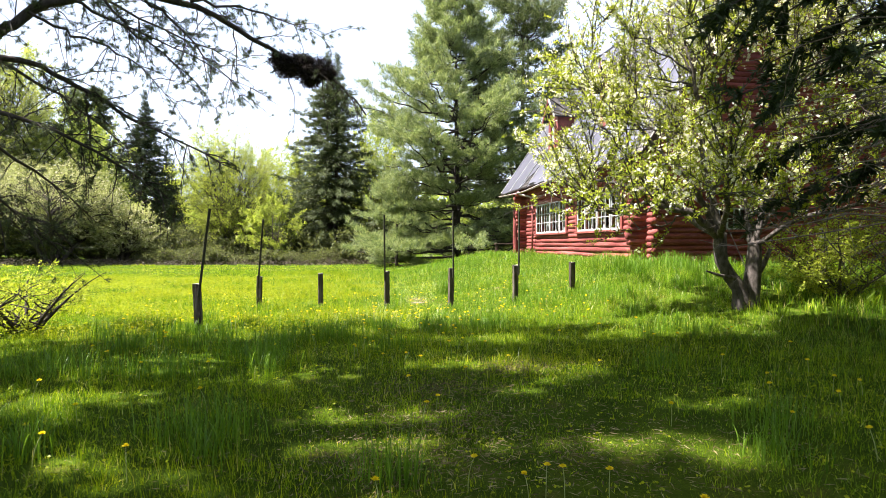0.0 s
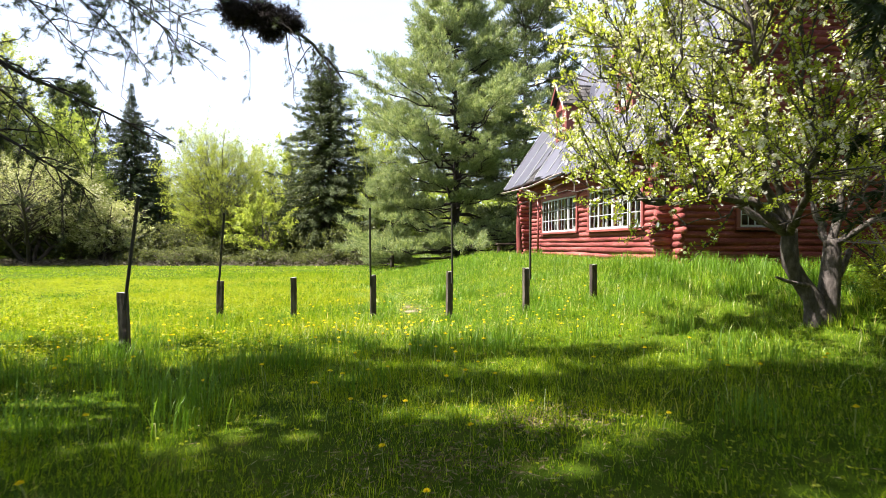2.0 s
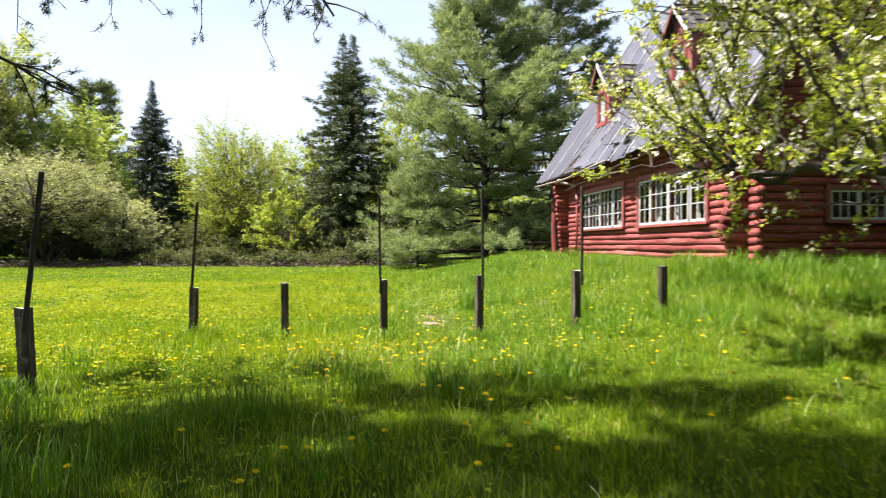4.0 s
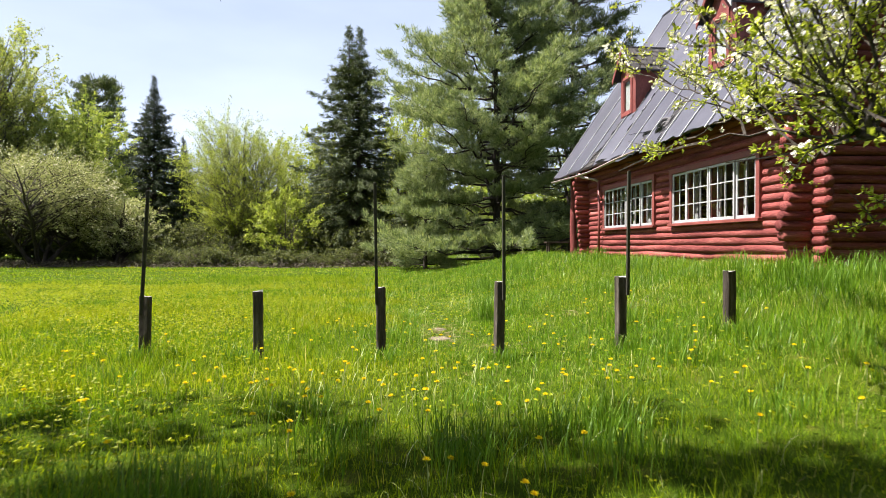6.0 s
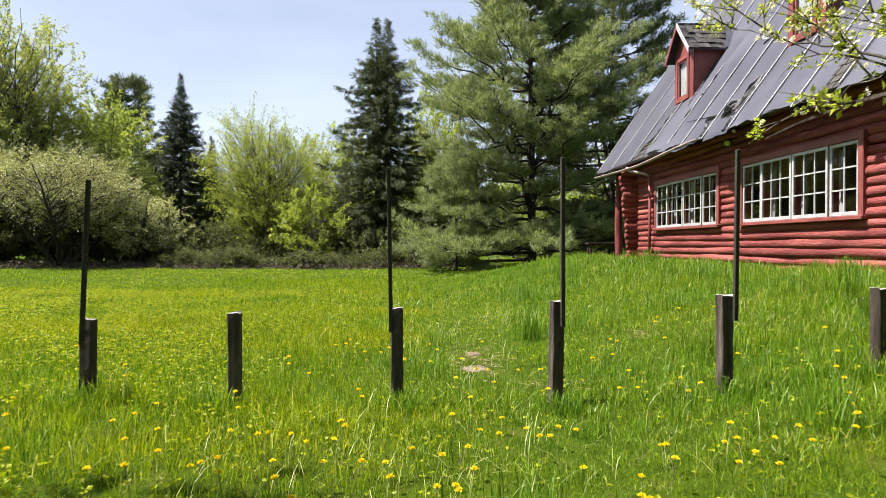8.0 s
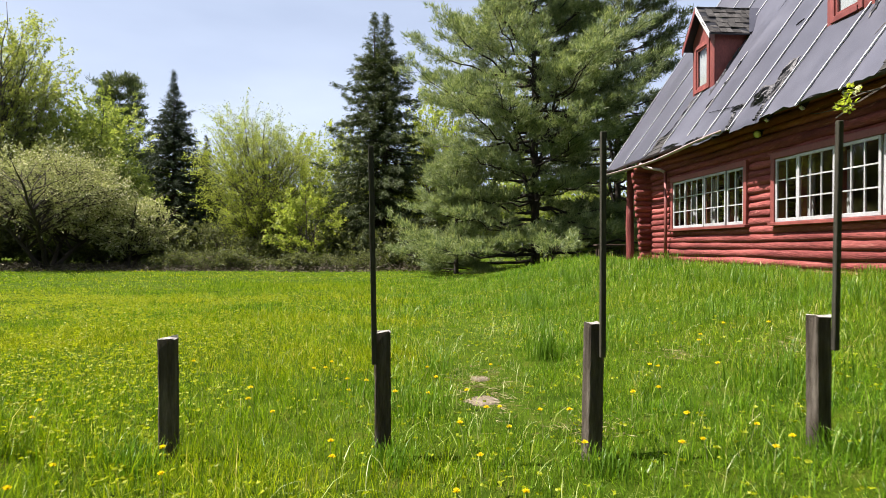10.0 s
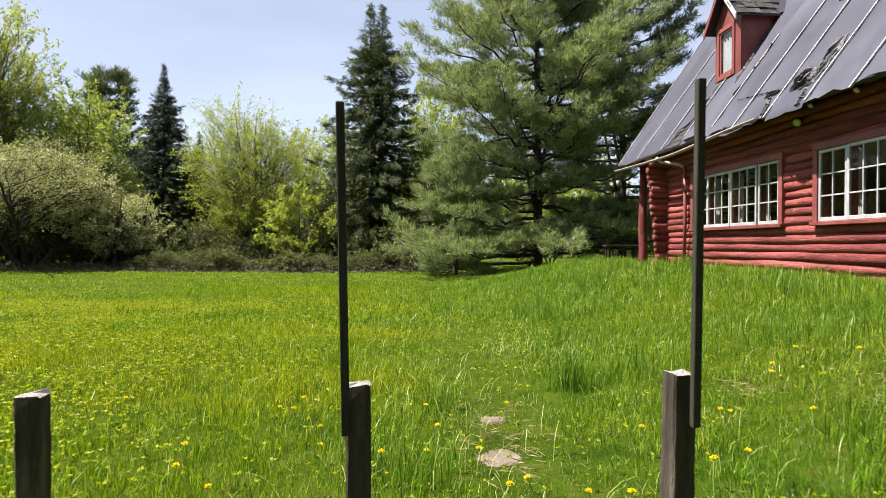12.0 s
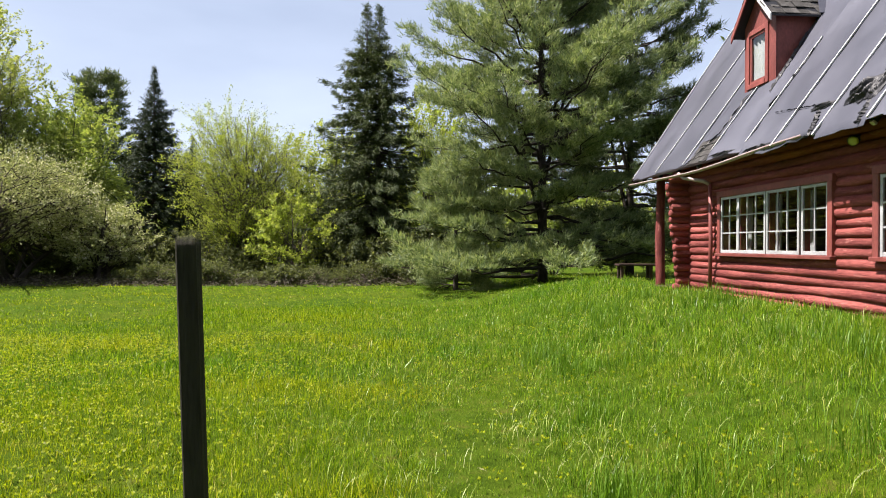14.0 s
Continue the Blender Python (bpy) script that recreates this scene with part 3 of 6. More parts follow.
part("rear_slope", slab(Geo(), [far(on_roof(0, SOUTH)), far(on_roof(0, NORTH)), far(on_roof(SLEN, NORTH)), far(on_roof(SLEN, SOUTH))], -0.07 * out_far), M["felt"], roof)
part("ridge_cap", tube(Geo(), [on_roof(SLEN, SOUTH - 0.02), on_roof(SLEN, NORTH + 0.02)], 0.07, 8), M["felt"], roof)

# felt strips between the laths; a few have slid or torn away and show the shingles below
seams = (-0.92, 0.1, 1.13, 2.17, 3.2, 4.27, 5.35, 6.42, 7.52, 8.88, 9.95, 11.45, 12.97)


def seam_y(n, s):
    """The inner laths lean a little along the slope."""
    return seams[n] - (0.13 * np.minimum(s, 4.5) if 0 < n < len(seams) - 1 else 0 * s)


bare = {0: (0.0, 1.5, 0.75), 2: (0.0, 0.75, 0.4), 9: (0.0, 0.62, 0.8), 4: (5.4, 6.4, 0.4)}
for n in range(len(seams) - 1):
    rows, cols = 30, 6
    s_low = (-0.14 if 4 < n < 8 else -0.05 if n < 5 else 0.0) + 0.02 * rng.normal()
    for lo, hi, a, b in ((s_low, SLEN, 0.0, 1.0),) if n not in bare or bare[n][0] else ((bare[n][1], SLEN, 0.0, bare[n][2]), (s_low, SLEN, bare[n][2] + 0.002, 1.0)):
        S, W = np.meshgrid(lo + (hi - lo) * np.linspace(0, 1, rows) ** 1.4, np.linspace(a, b, cols), indexing="ij")
        S[0] += 0.03 * rng.normal(size=cols)
        y0, y1 = seam_y(n, S) + 0.004, seam_y(n + 1, S) - 0.004
        Y = y0 + (y1 - y0) * W
        slack = np.exp(-S / 0.7) * (0.02 if 3 < n < 9 else 0.006)
        lift = 0.012 + 0.006 * np.sin(S * 2.1 + n * 1.7) * np.sin(Y * 5 + n) + slack * (np.sin(14 * Y + 3 * np.sin(5 * S)) + 0.6 * np.sin(23 * Y - 6 * S)) + 0.003 * rng.normal(size=S.shape)
        lift = np.maximum(lift, 0.005)
        if s_low < -0.1:
            lift[0] -= 0.03
        v = on_roof(S, Y, lift).reshape(-1, 3)
        i, j = np.meshgrid(np.arange(rows - 1), np.arange(cols - 1), indexing="ij")
        q = (i * cols + j).reshape(-1, 1)
        g = Geo().add(v, q + [0, cols, cols + 1, 1])
        edge = np.r_[np.arange(cols), np.arange(1, rows) * cols + cols - 1, (rows - 1) * cols + np.arange(cols - 2, -1, -1), np.arange(rows - 2, 0, -1) * cols]
        m0 = len(edge)
        g.add(np.concatenate([v[edge], v[edge] - 0.006 * OUT]), [(i, (i + 1) % m0, m0 + (i + 1) % m0, m0 + i) for i in range(m0)])
        part("felt_strip", g, M["felt"], roof, smooth=True)

for n in range(len(seams)):
    low = -0.12 if 2 < n < 8 else 0.04
    cut = [low, SLEN] if n not in (5, 8, 9) else [low + 0.25 * rng.random(), 2.2 + rng.random(), 2.35 + rng.random() * 0.8 + 1.0, SLEN]
    for a, b in zip(cut[::2], cut[1::2]):
        f = np.linspace(a, b, 9)
        yy = np.clip(seam_y(n, f) + 0.006 * rng.normal(size=9), SOUTH + 0.02, NORTH - 0.02)
        ends = [on_roof(f, yy + o, np.full(9, h)) for o, h in ((-0.015, 0.02), (-0.015, 0.044), (0.015, 0.044), (0.015, 0.02))]
        k = np.arange(8)[:, None]
        g = Geo().add(np.concatenate(ends), np.concatenate([k + [c * 9, c * 9 + 1, d * 9 + 1, d * 9] for c, d in ((0, 1), (1, 2), (2, 3))]), [(0, 9, 18, 27)], [(8, 35, 26, 17)])
        part("lath", g, M["batten"], roof)


def crumple(yc, sc, ry, rs, high, seed, turn=0.0):
    """A heap of torn felt: a ragged patch thrown into deep curling folds."""
    rg = np.random.default_rng(seed)
    rings, n = 34, 84
    t, a = np.meshgrid(np.linspace(0.04, 1, rings), np.linspace(0, 2 * math.pi, n, endpoint=False), indexing="ij")
    rim = 1 + 0.16 * np.sin(3 * a + seed) + 0.12 * np.sin(7 * a + 2 * seed) + 0.05 * np.sin(13 * a + 5 * seed) + 0.025 * rg.normal(size=(1, n))
    u, w = t * rim * np.cos(a), t * rim * np.sin(a)
    far_off = np.hypot(u - 0.9, w - 0.7) + 0.12 * np.sin(4 * u + seed) * np.sin(3 * w)
    fold = (1 - np.abs(np.sin(8 * far_off + seed))) ** 1.5 * 0.7 + (1 - np.abs(np.sin(13 * far_off + 1.5 * w + 2 * seed))) ** 2 * 0.35 + 0.2 * np.sin(3 * w + 2 * u) ** 2
    lift = 0.022 + high * (1 - t**3) * fold + 0.0015 * rg.random(t.shape)
    Y = yc + ry * (u * math.cos(turn) - w * math.sin(turn))
    S = sc + rs * (w * math.cos(turn) + u * math.sin(turn))
    i, j = np.meshgrid(np.arange(rings - 1), np.arange(n), indexing="ij")
    k = (j + 1) % n
    q = np.stack([i * n + j, i * n + k, (i + 1) * n + k, (i + 1) * n + j], -1).reshape(-1, 4)
    g = Geo().add(on_roof(S, Y, lift).reshape(-1, 3), q, [list(range(n))[::-1]])
    part("crumpled_felt", g, M["felt_shade_black"], roof, "crumpled torn black felt", smooth=True)


def tear(y0, s0, y1, s1, wide, seed):
    """A long ragged rip that shows black."""
    rg = np.random.default_rng(seed)
    n = 26
    f = np.linspace(0, 1, n)
    w = wide * np.sin(math.pi * (0.08 + 0.9 * f)) * (0.55 + 0.6 * rg.random(n))
    mid = y0 + (y1 - y0) * f + 0.015 * rg.normal(size=n)
    S = s0 + (s1 - s0) * f
    v = np.concatenate([on_roof(S, mid - w / 2, np.full(n, 0.026)), on_roof(S, mid + w / 2, np.full(n, 0.03)), on_roof(S, mid, 0.03 + 0.04 * rg.random(n))])
    k = np.arange(n - 1)[:, None]
    part("tear", Geo().add(v, k + [0, 1, 2 * n + 1, 2 * n], k + [2 * n, 2 * n + 1, n + 1, n]), M["felt_shade_black"], roof, "ragged rip in the felt")


crumple(4.72, 0.52, 0.3, 0.22, 0.15, 3)
crumple(4.42, 0.9, 0.15, 0.42, 0.09, 7, 0.25)
crumple(5.62, 0.5, 0.3, 0.07, 0.05, 11, 0.2)
for yd in (25.47, 20.3):
    tear(yd - HY - 0.68, 1.45, yd - HY - 0.66, 2.9, 0.14, int(yd))
tear(4.5, 0.38, 4.42, -0.15, 0.14, 5)
tear(5.62, 0.42, 5.46, -0.16, 0.13, 13)
tear(7.1, 0.74, 5.85, 0.56, 0.04, 19)
tear(7.45, 0.9, 7.2, 2.2, 0.05, 29)
tear(9.75, 0.02, 9.02, 0.72, 0.07, 17)
tear(9.02, 0.7, 8.62, 2.9, 0.06, 23)
tear(5.4, 2.42, 5.22, 2.52, 0.05, 31)
crumple(8.3, 0.05, 0.45, 0.06, 0.05, 25)
crumple(6.9, -0.06, 0.4, 0.06, 0.05, 27)

# rafter ends, fascia
for y in np.arange(-0.75, 13.0, 1.02):
    # rafters blackened to match the eave's shade, not their own wood colour
    part("rafter_end", slab(Geo(), [on_roof(0.0, y - 0.03, -0.08), on_roof(0.0, y + 0.03, -0.08), on_roof(0.9, y + 0.03, -0.08), on_roof(0.9, y - 0.03, -0.08)], -0.085 * OUT), M["felt_shade_black"], roof)
    if y < 5.3:
        part("rafter_tip", slab(Geo(), [on_roof(-0.035, y - 0.033, -0.09), on_roof(-0.035, y + 0.033, -0.09), on_roof(-0.003, y + 0.033, -0.09), on_roof(-0.003, y - 0.033, -0.09)], -0.075 * OUT), M["batten"], roof, "white painted rafter tip")
part("rake_board", slab(Geo(), [on_roof(-0.03, NORTH, 0.03), on_roof(SLEN, NORTH, 0.03), on_roof(SLEN, NORTH, -0.14), on_roof(-0.03, NORTH, -0.14)], (0, 0.03, 0)), M["dark_wood"], roof)
part("rake_board", slab(Geo(), [on_roof(-0.03, SOUTH - 0.03, 0.03), on_roof(SLEN, SOUTH - 0.03, 0.03), on_roof(SLEN, SOUTH - 0.03, -0.14), on_roof(-0.03, SOUTH - 0.03, -0.14)], (0, 0.03, 0)), M["dark_wood"], roof)

# shingles where the felt is gone
for n, (s0, s1, share) in bare.items():
    y0, y1 = seams[n] + 0.02 - 0.05 * (n > 0), seams[n] + (seams[n + 1] - seams[n]) * share
    for r, s in enumerate(np.arange(s0, s1, 0.16)):
        y = y0 - 0.05 * (r % 2)
        while y < y1 - 0.03:
            w = 0.13 + 0.1 * rng.random()
            b = min(y + w, y1)
            g = Geo()
            slab(g, [(0, -(b - max(y, y0)) / 2, 0), (0.21, -(b - max(y, y0)) / 2, 0), (0.21, (b - max(y, y0)) / 2, 0), (0, (b - max(y, y0)) / 2, 0)], (0, 0, 0.012))
            p = on_roof(s + 0.01 * rng.normal(), (max(y, y0) + b) / 2, 0.006)
            part("shingle", g, M["shingle"], roof, "", p, (0, -math.degrees(A) + 4, 2 * rng.normal()))
            y += w + 0.008


def dormer(yc, wide=0.56):
    """A small gabled dormer with a red front, a framed sash and a shingled roof."""
    dm = tagged(new("dormer"), "small red dormer with a shingled gable roof")
    dm.parent = house
    dm.matrix_basis = pose(0, yc, 0)
    fx, zb, ze, zp = 0.38, 4.3, 5.7, 6.37
    wy0, wy1, wz0, wz1 = -0.3, 0.42, 4.42, 5.5
    g = Geo()
    slab(g, [(fx, -wide, zb - 0.1), (fx, wy0, zb - 0.1), (fx, wy0, ze), (fx, -wide, ze)], (0.04, 0, 0))
    slab(g, [(fx, wy1, zb - 0.1), (fx, wide, zb - 0.1), (fx, wide, ze), (fx, wy1, ze)], (0.04, 0, 0))
    slab(g, [(fx, wy0, zb - 0.1), (fx, wy1, zb - 0.1), (fx, wy1, wz0), (fx, wy0, wz0)], (0.04, 0, 0))
    slab(g, [(fx, wy0, wz1), (fx, wy1, wz1), (fx, wy1, ze), (fx, wy0, ze)], (0.04, 0, 0))
    slab(g, [(fx, -wide, ze), (fx, wide, ze), (fx, 0, zp)], (0.04, 0, 0))
    part("front", g, M["trim_red"], dm)
    xe = roof_x(ze) + 0.1
    for s in (-1, 1):
        part("cheek", slab(Geo(), [(fx + 0.04, s * wide, zb - 0.15), (xe, s * wide, ze), (fx + 0.04, s * wide, ze)], (0, -s * 0.03, 0)), M["trim_red"], dm)
    for nm, lo, hi in (("casing", (fx - 0.035, wy0 - 0.03, wz0 - 0.05), (fx + 0.05, wy0 + 0.07, wz1 + 0.08)), ("casing", (fx - 0.035, wy1 - 0.07, wz0 - 0.05), (fx + 0.05, wy1 + 0.03, wz1 + 0.08)),
                       ("casing", (fx - 0.03, wy0 + 0.074, wz1 - 0.03), (fx + 0.05, wy1 - 0.074, wz1 + 0.07)), ("sill", (fx - 0.05, wy0 + 0.074, wz0 - 0.06), (fx + 0.05, wy1 - 0.074, wz0 + 0.04))):
        part(nm, board(Geo(), lo, hi, 0.006), M["trim_red"], dm, "orange red casing" if nm == "casing" else "")
    g = Geo()
    for hole in sash(g, fx + 0.015, wy0 + 0.075, wy1 - 0.075, wz0 + 0.045, wz1 - 0.035, 1, 1, 0.045):
        pane(dm, fx + 0.015, *hole)
    part("sash", g, M["trim_red"], dm)
    # pale sheet close behind the pane, standing in for reflected sky
    curtain(dm, wy0 + 0.08, wy1 - 0.08, wz0 + 0.05, wz1 - 0.04, fx + 0.075)
    rise = (zp - ze) / wide
    over, x0 = 0.16, fx - 0.2
    ze2, ye2 = ze - rise * over, wide + over
    back = lambda z: roof_x(z) + 0.05
    for s in (-1, 1):
        part("roof_slope", slab(Geo(), [(x0, 0, zp + 0.03), (back(zp), 0, zp + 0.03), (back(ze2), s * ye2, ze2 + 0.03), (x0, s * ye2, ze2 + 0.03)], (0, 0, 0.035)), M["felt_shade_black"], dm)
        part("barge_board", slab(Geo(), [(x0 - 0.025, 0, zp + 0.085), (x0 - 0.025, s * (ye2 + 0.01), ze2 + 0.075), (x0 - 0.025, s * (ye2 + 0.01), ze2 - 0.06), (x0 - 0.025, 0, zp - 0.06)], (0.024, 0, 0)), M["trim_red" if s > 0 else "batten"], dm)
        length = math.hypot(ye2, zp - ze2)
        ang = math.degrees(math.atan2(zp - ze2, ye2))
        for r in range(5):
            d = length - 0.02 - r * length / 5
            yy, zz = s * ye2 * d / length, zp + 0.03 + 0.035 - (zp - ze2) * d / length
            x, x_end = x0 + 0.01 - 0.04 * (r % 2), back(zz)
            while x < x_end - 0.05:
                w = 0.12 + 0.1 * rng.random()
                g = Geo()
                slab(g, [(0, 0, 0), (w - 0.01, 0, 0), (w - 0.01, -s * 0.24, 0), (0, -s * 0.24, 0)], (0, 0, 0.012))
                part("shingle", g, M["shingle"], dm, "", (x, yy + 0.01 * rng.normal(), zz + 0.006), (-s * ang + s * 4, 0, 2 * rng.normal()))
                x += w
    part("felt_flap", slab(Geo(), [(back(zp) - 0.25, -0.02, zp + 0.085), (back(zp) + 0.1, -0.02, zp + 0.1), (back(ze2) + 0.15, -ye2 - 0.05, ze2 + 0.1), (back(ze2) - 0.1, -ye2 - 0.05, ze2 + 0.085)], (0, 0, 0.012)), M["felt"], dm)
    return dm


dormer(25.47 - HY)
dormer(20.3 - HY)

# ---- gutter, downpipe, lamp, porch ----
gut = tagged(new("gutter"), "faded red gutter, broken and sagging")
gut.parent = house
ys = np.linspace(5.65, 13.05, 16)
line = np.stack([-0.66 - 0.02 * np.sin(ys), ys, 2.8 + 0.05 * np.cos((ys - 5.6) * 0.5) - 0.1 * np.exp(-((ys - 8.7) / 2.2) ** 2)], 1)
prof = np.linspace(-math.pi * 0.05, -math.pi * 0.95, 8)
ring = lambda r: np.stack([line + np.array([r * math.cos(a), 0, r * math.sin(a)]) for a in prof], 1)
v = np.concatenate([ring(0.058).reshape(-1, 3), ring(0.051).reshape(-1, 3)])
i, j = np.meshgrid(np.arange(15), np.arange(7), indexing="ij")
q = (i * 8 + j).reshape(-1, 1)
rim = np.arange(15)[:, None] * 8
part("trough", Geo().add(v, q + [0, 8, 9, 1], q + 128 + np.array([0, 1, 9, 8]), rim + [0, 128, 136, 8], rim + 7 + np.array([0, 8, 136, 128])), M["gutter"], gut, smooth=True)
part("elbow", tube(Geo(), [(-0.66, 10.1, 2.72), (-0.6, 9.95, 2.6), (-0.3, 9.62, 2.5), (-0.2, 9.52, 2.42)], 0.04, 8), M["gutter"], gut, smooth=True)
part("downpipe", tube(Geo(), [(-0.2, 9.52, 2.44), (-0.19, 9.5, 1.2), (-0.2, 9.5, 0.0)], 0.042, 10), M["trim_red"], gut, "red painted downpipe", smooth=True)
lamp = tagged(new("flood_lamp"), "old outdoor flood lamp under the eave")
lamp.parent = house
part("arm", tube(Geo(), [(-0.05, 5.2, 2.74), (-0.2, 5.12, 2.72), (-0.28, 5.04, 2.66)], 0.018, 6), M["metal"], lamp)
part("housing", tube(Geo(), [(-0.2, 5.1, 2.68), (-0.24, 5.07, 2.66), (-0.3, 5.03, 2.63)], [0.04, 0.075, 0.085], 12), M["metal"], lamp, smooth=True)
part("lens", tube(Geo(), [(-0.3, 5.03, 2.63), (-0.315, 5.02, 2.622)], [0.075, 0.05], 12), M["lens"], lamp, "yellow green glass", smooth=True)
part("porch_post", log_mesh(2.95, 0.12, 5), M["log"], house, "red painted porch post", (-0.05, 12.5, -0.15), (0, -90, 0), True)
part("porch_post", log_mesh(2.95, 0.12, 6), M["log"], house, "", (WIDE, 12.5, -0.15), (0, -90, 0), True)
part("porch_beam", log_mesh(WIDE + 0.5, 0.1, 7), M["log"], house, "", (-0.25, 12.5, 2.9), (0, 0, 0), True)
part("porch_floor", board(Geo(), (-0.2, LONG + 0.15, -0.2), (WIDE, 12.9, 0.03), 0.01), M["dark_wood"], house)

# firewood under the porch, and a dark bench on the bank
fw = thing("firewood_stack", (HX + 0.45, HY + 11.9, HZ + 0.03), "split firewood stacked on the porch floor", "firewood")
for n in range(30):
    part("billet", tube(Geo(), [(-0.2, 0, 0), (0.2, 0, 0)], 0.055 + 0.012 * rng.random(), 5, True, 0.3, rng), M["log_end" if n % 5 == 0 else "twig_pale"], fw, "", (0.02 * rng.normal(), -0.4 + (n % 6) * 0.13, 0.06 + (n // 6) * 0.11), (60 * rng.random(), 0, 3 * rng.normal()))
bz = float(height(8.3, 31.3))
bench = thing("garden_bench", (8.3, 31.3, bz), "dark weathered wooden bench on the grassy bank", "bench")
part("seat", board(Geo(), (-0.55, -0.2, 0.42), (0.55, 0.2, 0.48), 0.01), M["dark_wood"], bench)
for x in (-0.48, 0.4):
    for y in (-0.17, 0.09):
        part("leg", board(Geo(), (x, y, -0.05), (x + 0.08, y + 0.08, 0.42), 0.008), M["dark_wood"], bench)

# ---- fence posts with lath stakes ----
POSTS = [(-2.03, 11.05, 0.852), (-1.547, 14.338, 0.80), (-0.299, 14.277, 0.859), (1.073, 14.235, 0.90), (2.399, 14.073, 0.963), (3.755, 13.849, 1.034), (4.936, 13.656, 1.10)]
STAKES = {0: (-1.857, 10.954, 1.985, 0.0), 1: (-1.442, 14.192, 1.955, -0.01), 3: (0.994, 14.147, 2.074, -0.055), 4: (2.416, 13.963, 2.151, 0.045), 5: (3.791, 13.782, 2.205, 0.045)}
for n, (x, y, top) in enumerate(POSTS):
    y += 0.03
    z0 = float(height(x, y)) - 0.15
    fp = thing("fence_post", (x, y, z0), "weathered grey fence post with a thin stake nailed on" if n in STAKES else "weathered grey fence post standing in long grass", "post", "row of fence posts")
    rg = np.random.default_rng(40 + n)
    yaw = (-4, -2, 2, 1, 4, 5, 4)[n] + 2 * rg.normal()
    lean = (-3.0, 0.8, -0.6, -0.5, 0.8, -0.5, -0.3)[n]
    h, r = top - z0, 0.052
    g, rows = Geo(), 14
    zz = np.linspace(0, h, rows)
    ring8 = np.array([(-1, -0.82), (-0.82, -1), (0.82, -1), (1, -0.82), (1, 0.82), (0.82, 1), (-0.82, 1), (-1, 0.82)]) * r
    v = np.stack([np.c_[ring8 * (1 + 0.006 * rg.normal()) + 0.0012 * rg.normal(size=(8, 2)), np.full(8, z) + (0.006 * rg.normal(size=8) if z == h else 0)] for z in zz])
    i, j = np.meshgrid(np.arange(rows - 1), np.arange(8), indexing="ij")
    g.add(v.reshape(-1, 3), np.stack([i * 8 + j, i * 8 + (j + 1) % 8, (i + 1) * 8 + (j + 1) % 8, (i + 1) * 8 + j], -1).reshape(-1, 4))
    timber = part("timber", g, M["post"], fp, turn=(0, lean, yaw))
    cap = Geo().add(np.r_[v[-1], [(0, 0, h + 0.004)]], [(i, (i + 1) % 8, 8) for i in range(8)])
    part("end_grain", cap, M["post_top"], timber, "bleached cracked end grain")
    if n in STAKES:
        sx, sy, sz, dx = STAKES[n]
        a = np.array([dx, -0.078, h - 0.2])
        b = np.array([sx - x, sy - y - 0.02, sz - z0])
        w = 0.0168
        d = unit(b - a)
        side = unit(np.cross(d, (0, 1.0, 0)))
        fro = np.cross(side, d)
        c8 = [side * w * p + fro * w * q for p, q in ((-1, -0.8), (-0.8, -1), (0.8, -1), (1, -0.8), (1, 0.8), (0.8, 1), (-0.8, 1), (-1, 0.8))]
        g = Geo().add(np.array([a + c for c in c8] + [b + c for c in c8] + [b + c * 0.86 + d * 0.004 for c in c8]), [(i, (i + 1) % 8, 8 + (i + 1) % 8, 8 + i) for i in range(8)] + [(8 + i, 8 + (i + 1) % 8, 16 + (i + 1) % 8, 16 + i) for i in range(8)], [list(range(8))[::-1]], [list(range(16, 24))])
        part("stake", g, M["stake"], fp, "thin grey green lath stake")


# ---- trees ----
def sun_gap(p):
    """True where shade trees' crowns are cut open so sun flecks reach the grass."""
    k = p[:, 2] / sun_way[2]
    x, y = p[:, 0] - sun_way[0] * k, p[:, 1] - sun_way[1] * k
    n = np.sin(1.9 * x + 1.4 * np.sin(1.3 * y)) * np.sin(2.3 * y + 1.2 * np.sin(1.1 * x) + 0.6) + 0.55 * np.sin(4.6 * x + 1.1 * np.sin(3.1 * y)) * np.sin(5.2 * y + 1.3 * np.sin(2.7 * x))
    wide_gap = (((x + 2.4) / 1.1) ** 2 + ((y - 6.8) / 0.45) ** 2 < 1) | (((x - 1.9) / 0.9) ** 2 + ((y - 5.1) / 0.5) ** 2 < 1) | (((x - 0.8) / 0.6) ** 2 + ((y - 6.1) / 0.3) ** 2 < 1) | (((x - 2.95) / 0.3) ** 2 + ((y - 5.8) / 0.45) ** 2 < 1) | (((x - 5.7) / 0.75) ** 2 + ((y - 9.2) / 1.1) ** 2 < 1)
    # needles left out here so that the sun reaches the apple tree
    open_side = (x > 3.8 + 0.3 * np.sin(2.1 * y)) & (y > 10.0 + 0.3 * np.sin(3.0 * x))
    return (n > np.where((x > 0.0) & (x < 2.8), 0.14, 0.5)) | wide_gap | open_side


def spread(n, rng):
    """Even directions."""
    v = rng.normal(size=(n, 3))
    return unit(v)


def lump(p, seed, scale):
    """A cheap smooth noise that opens gaps in a crown."""
    return sum(np.sin(p @ np.array(k) * scale + seed * s) for k, s in (((1.0, 0.6, 0.3), 1.3), ((-0.5, 1.1, 0.8), 2.1), ((0.7, -0.8, 1.2), 0.7))) / 3


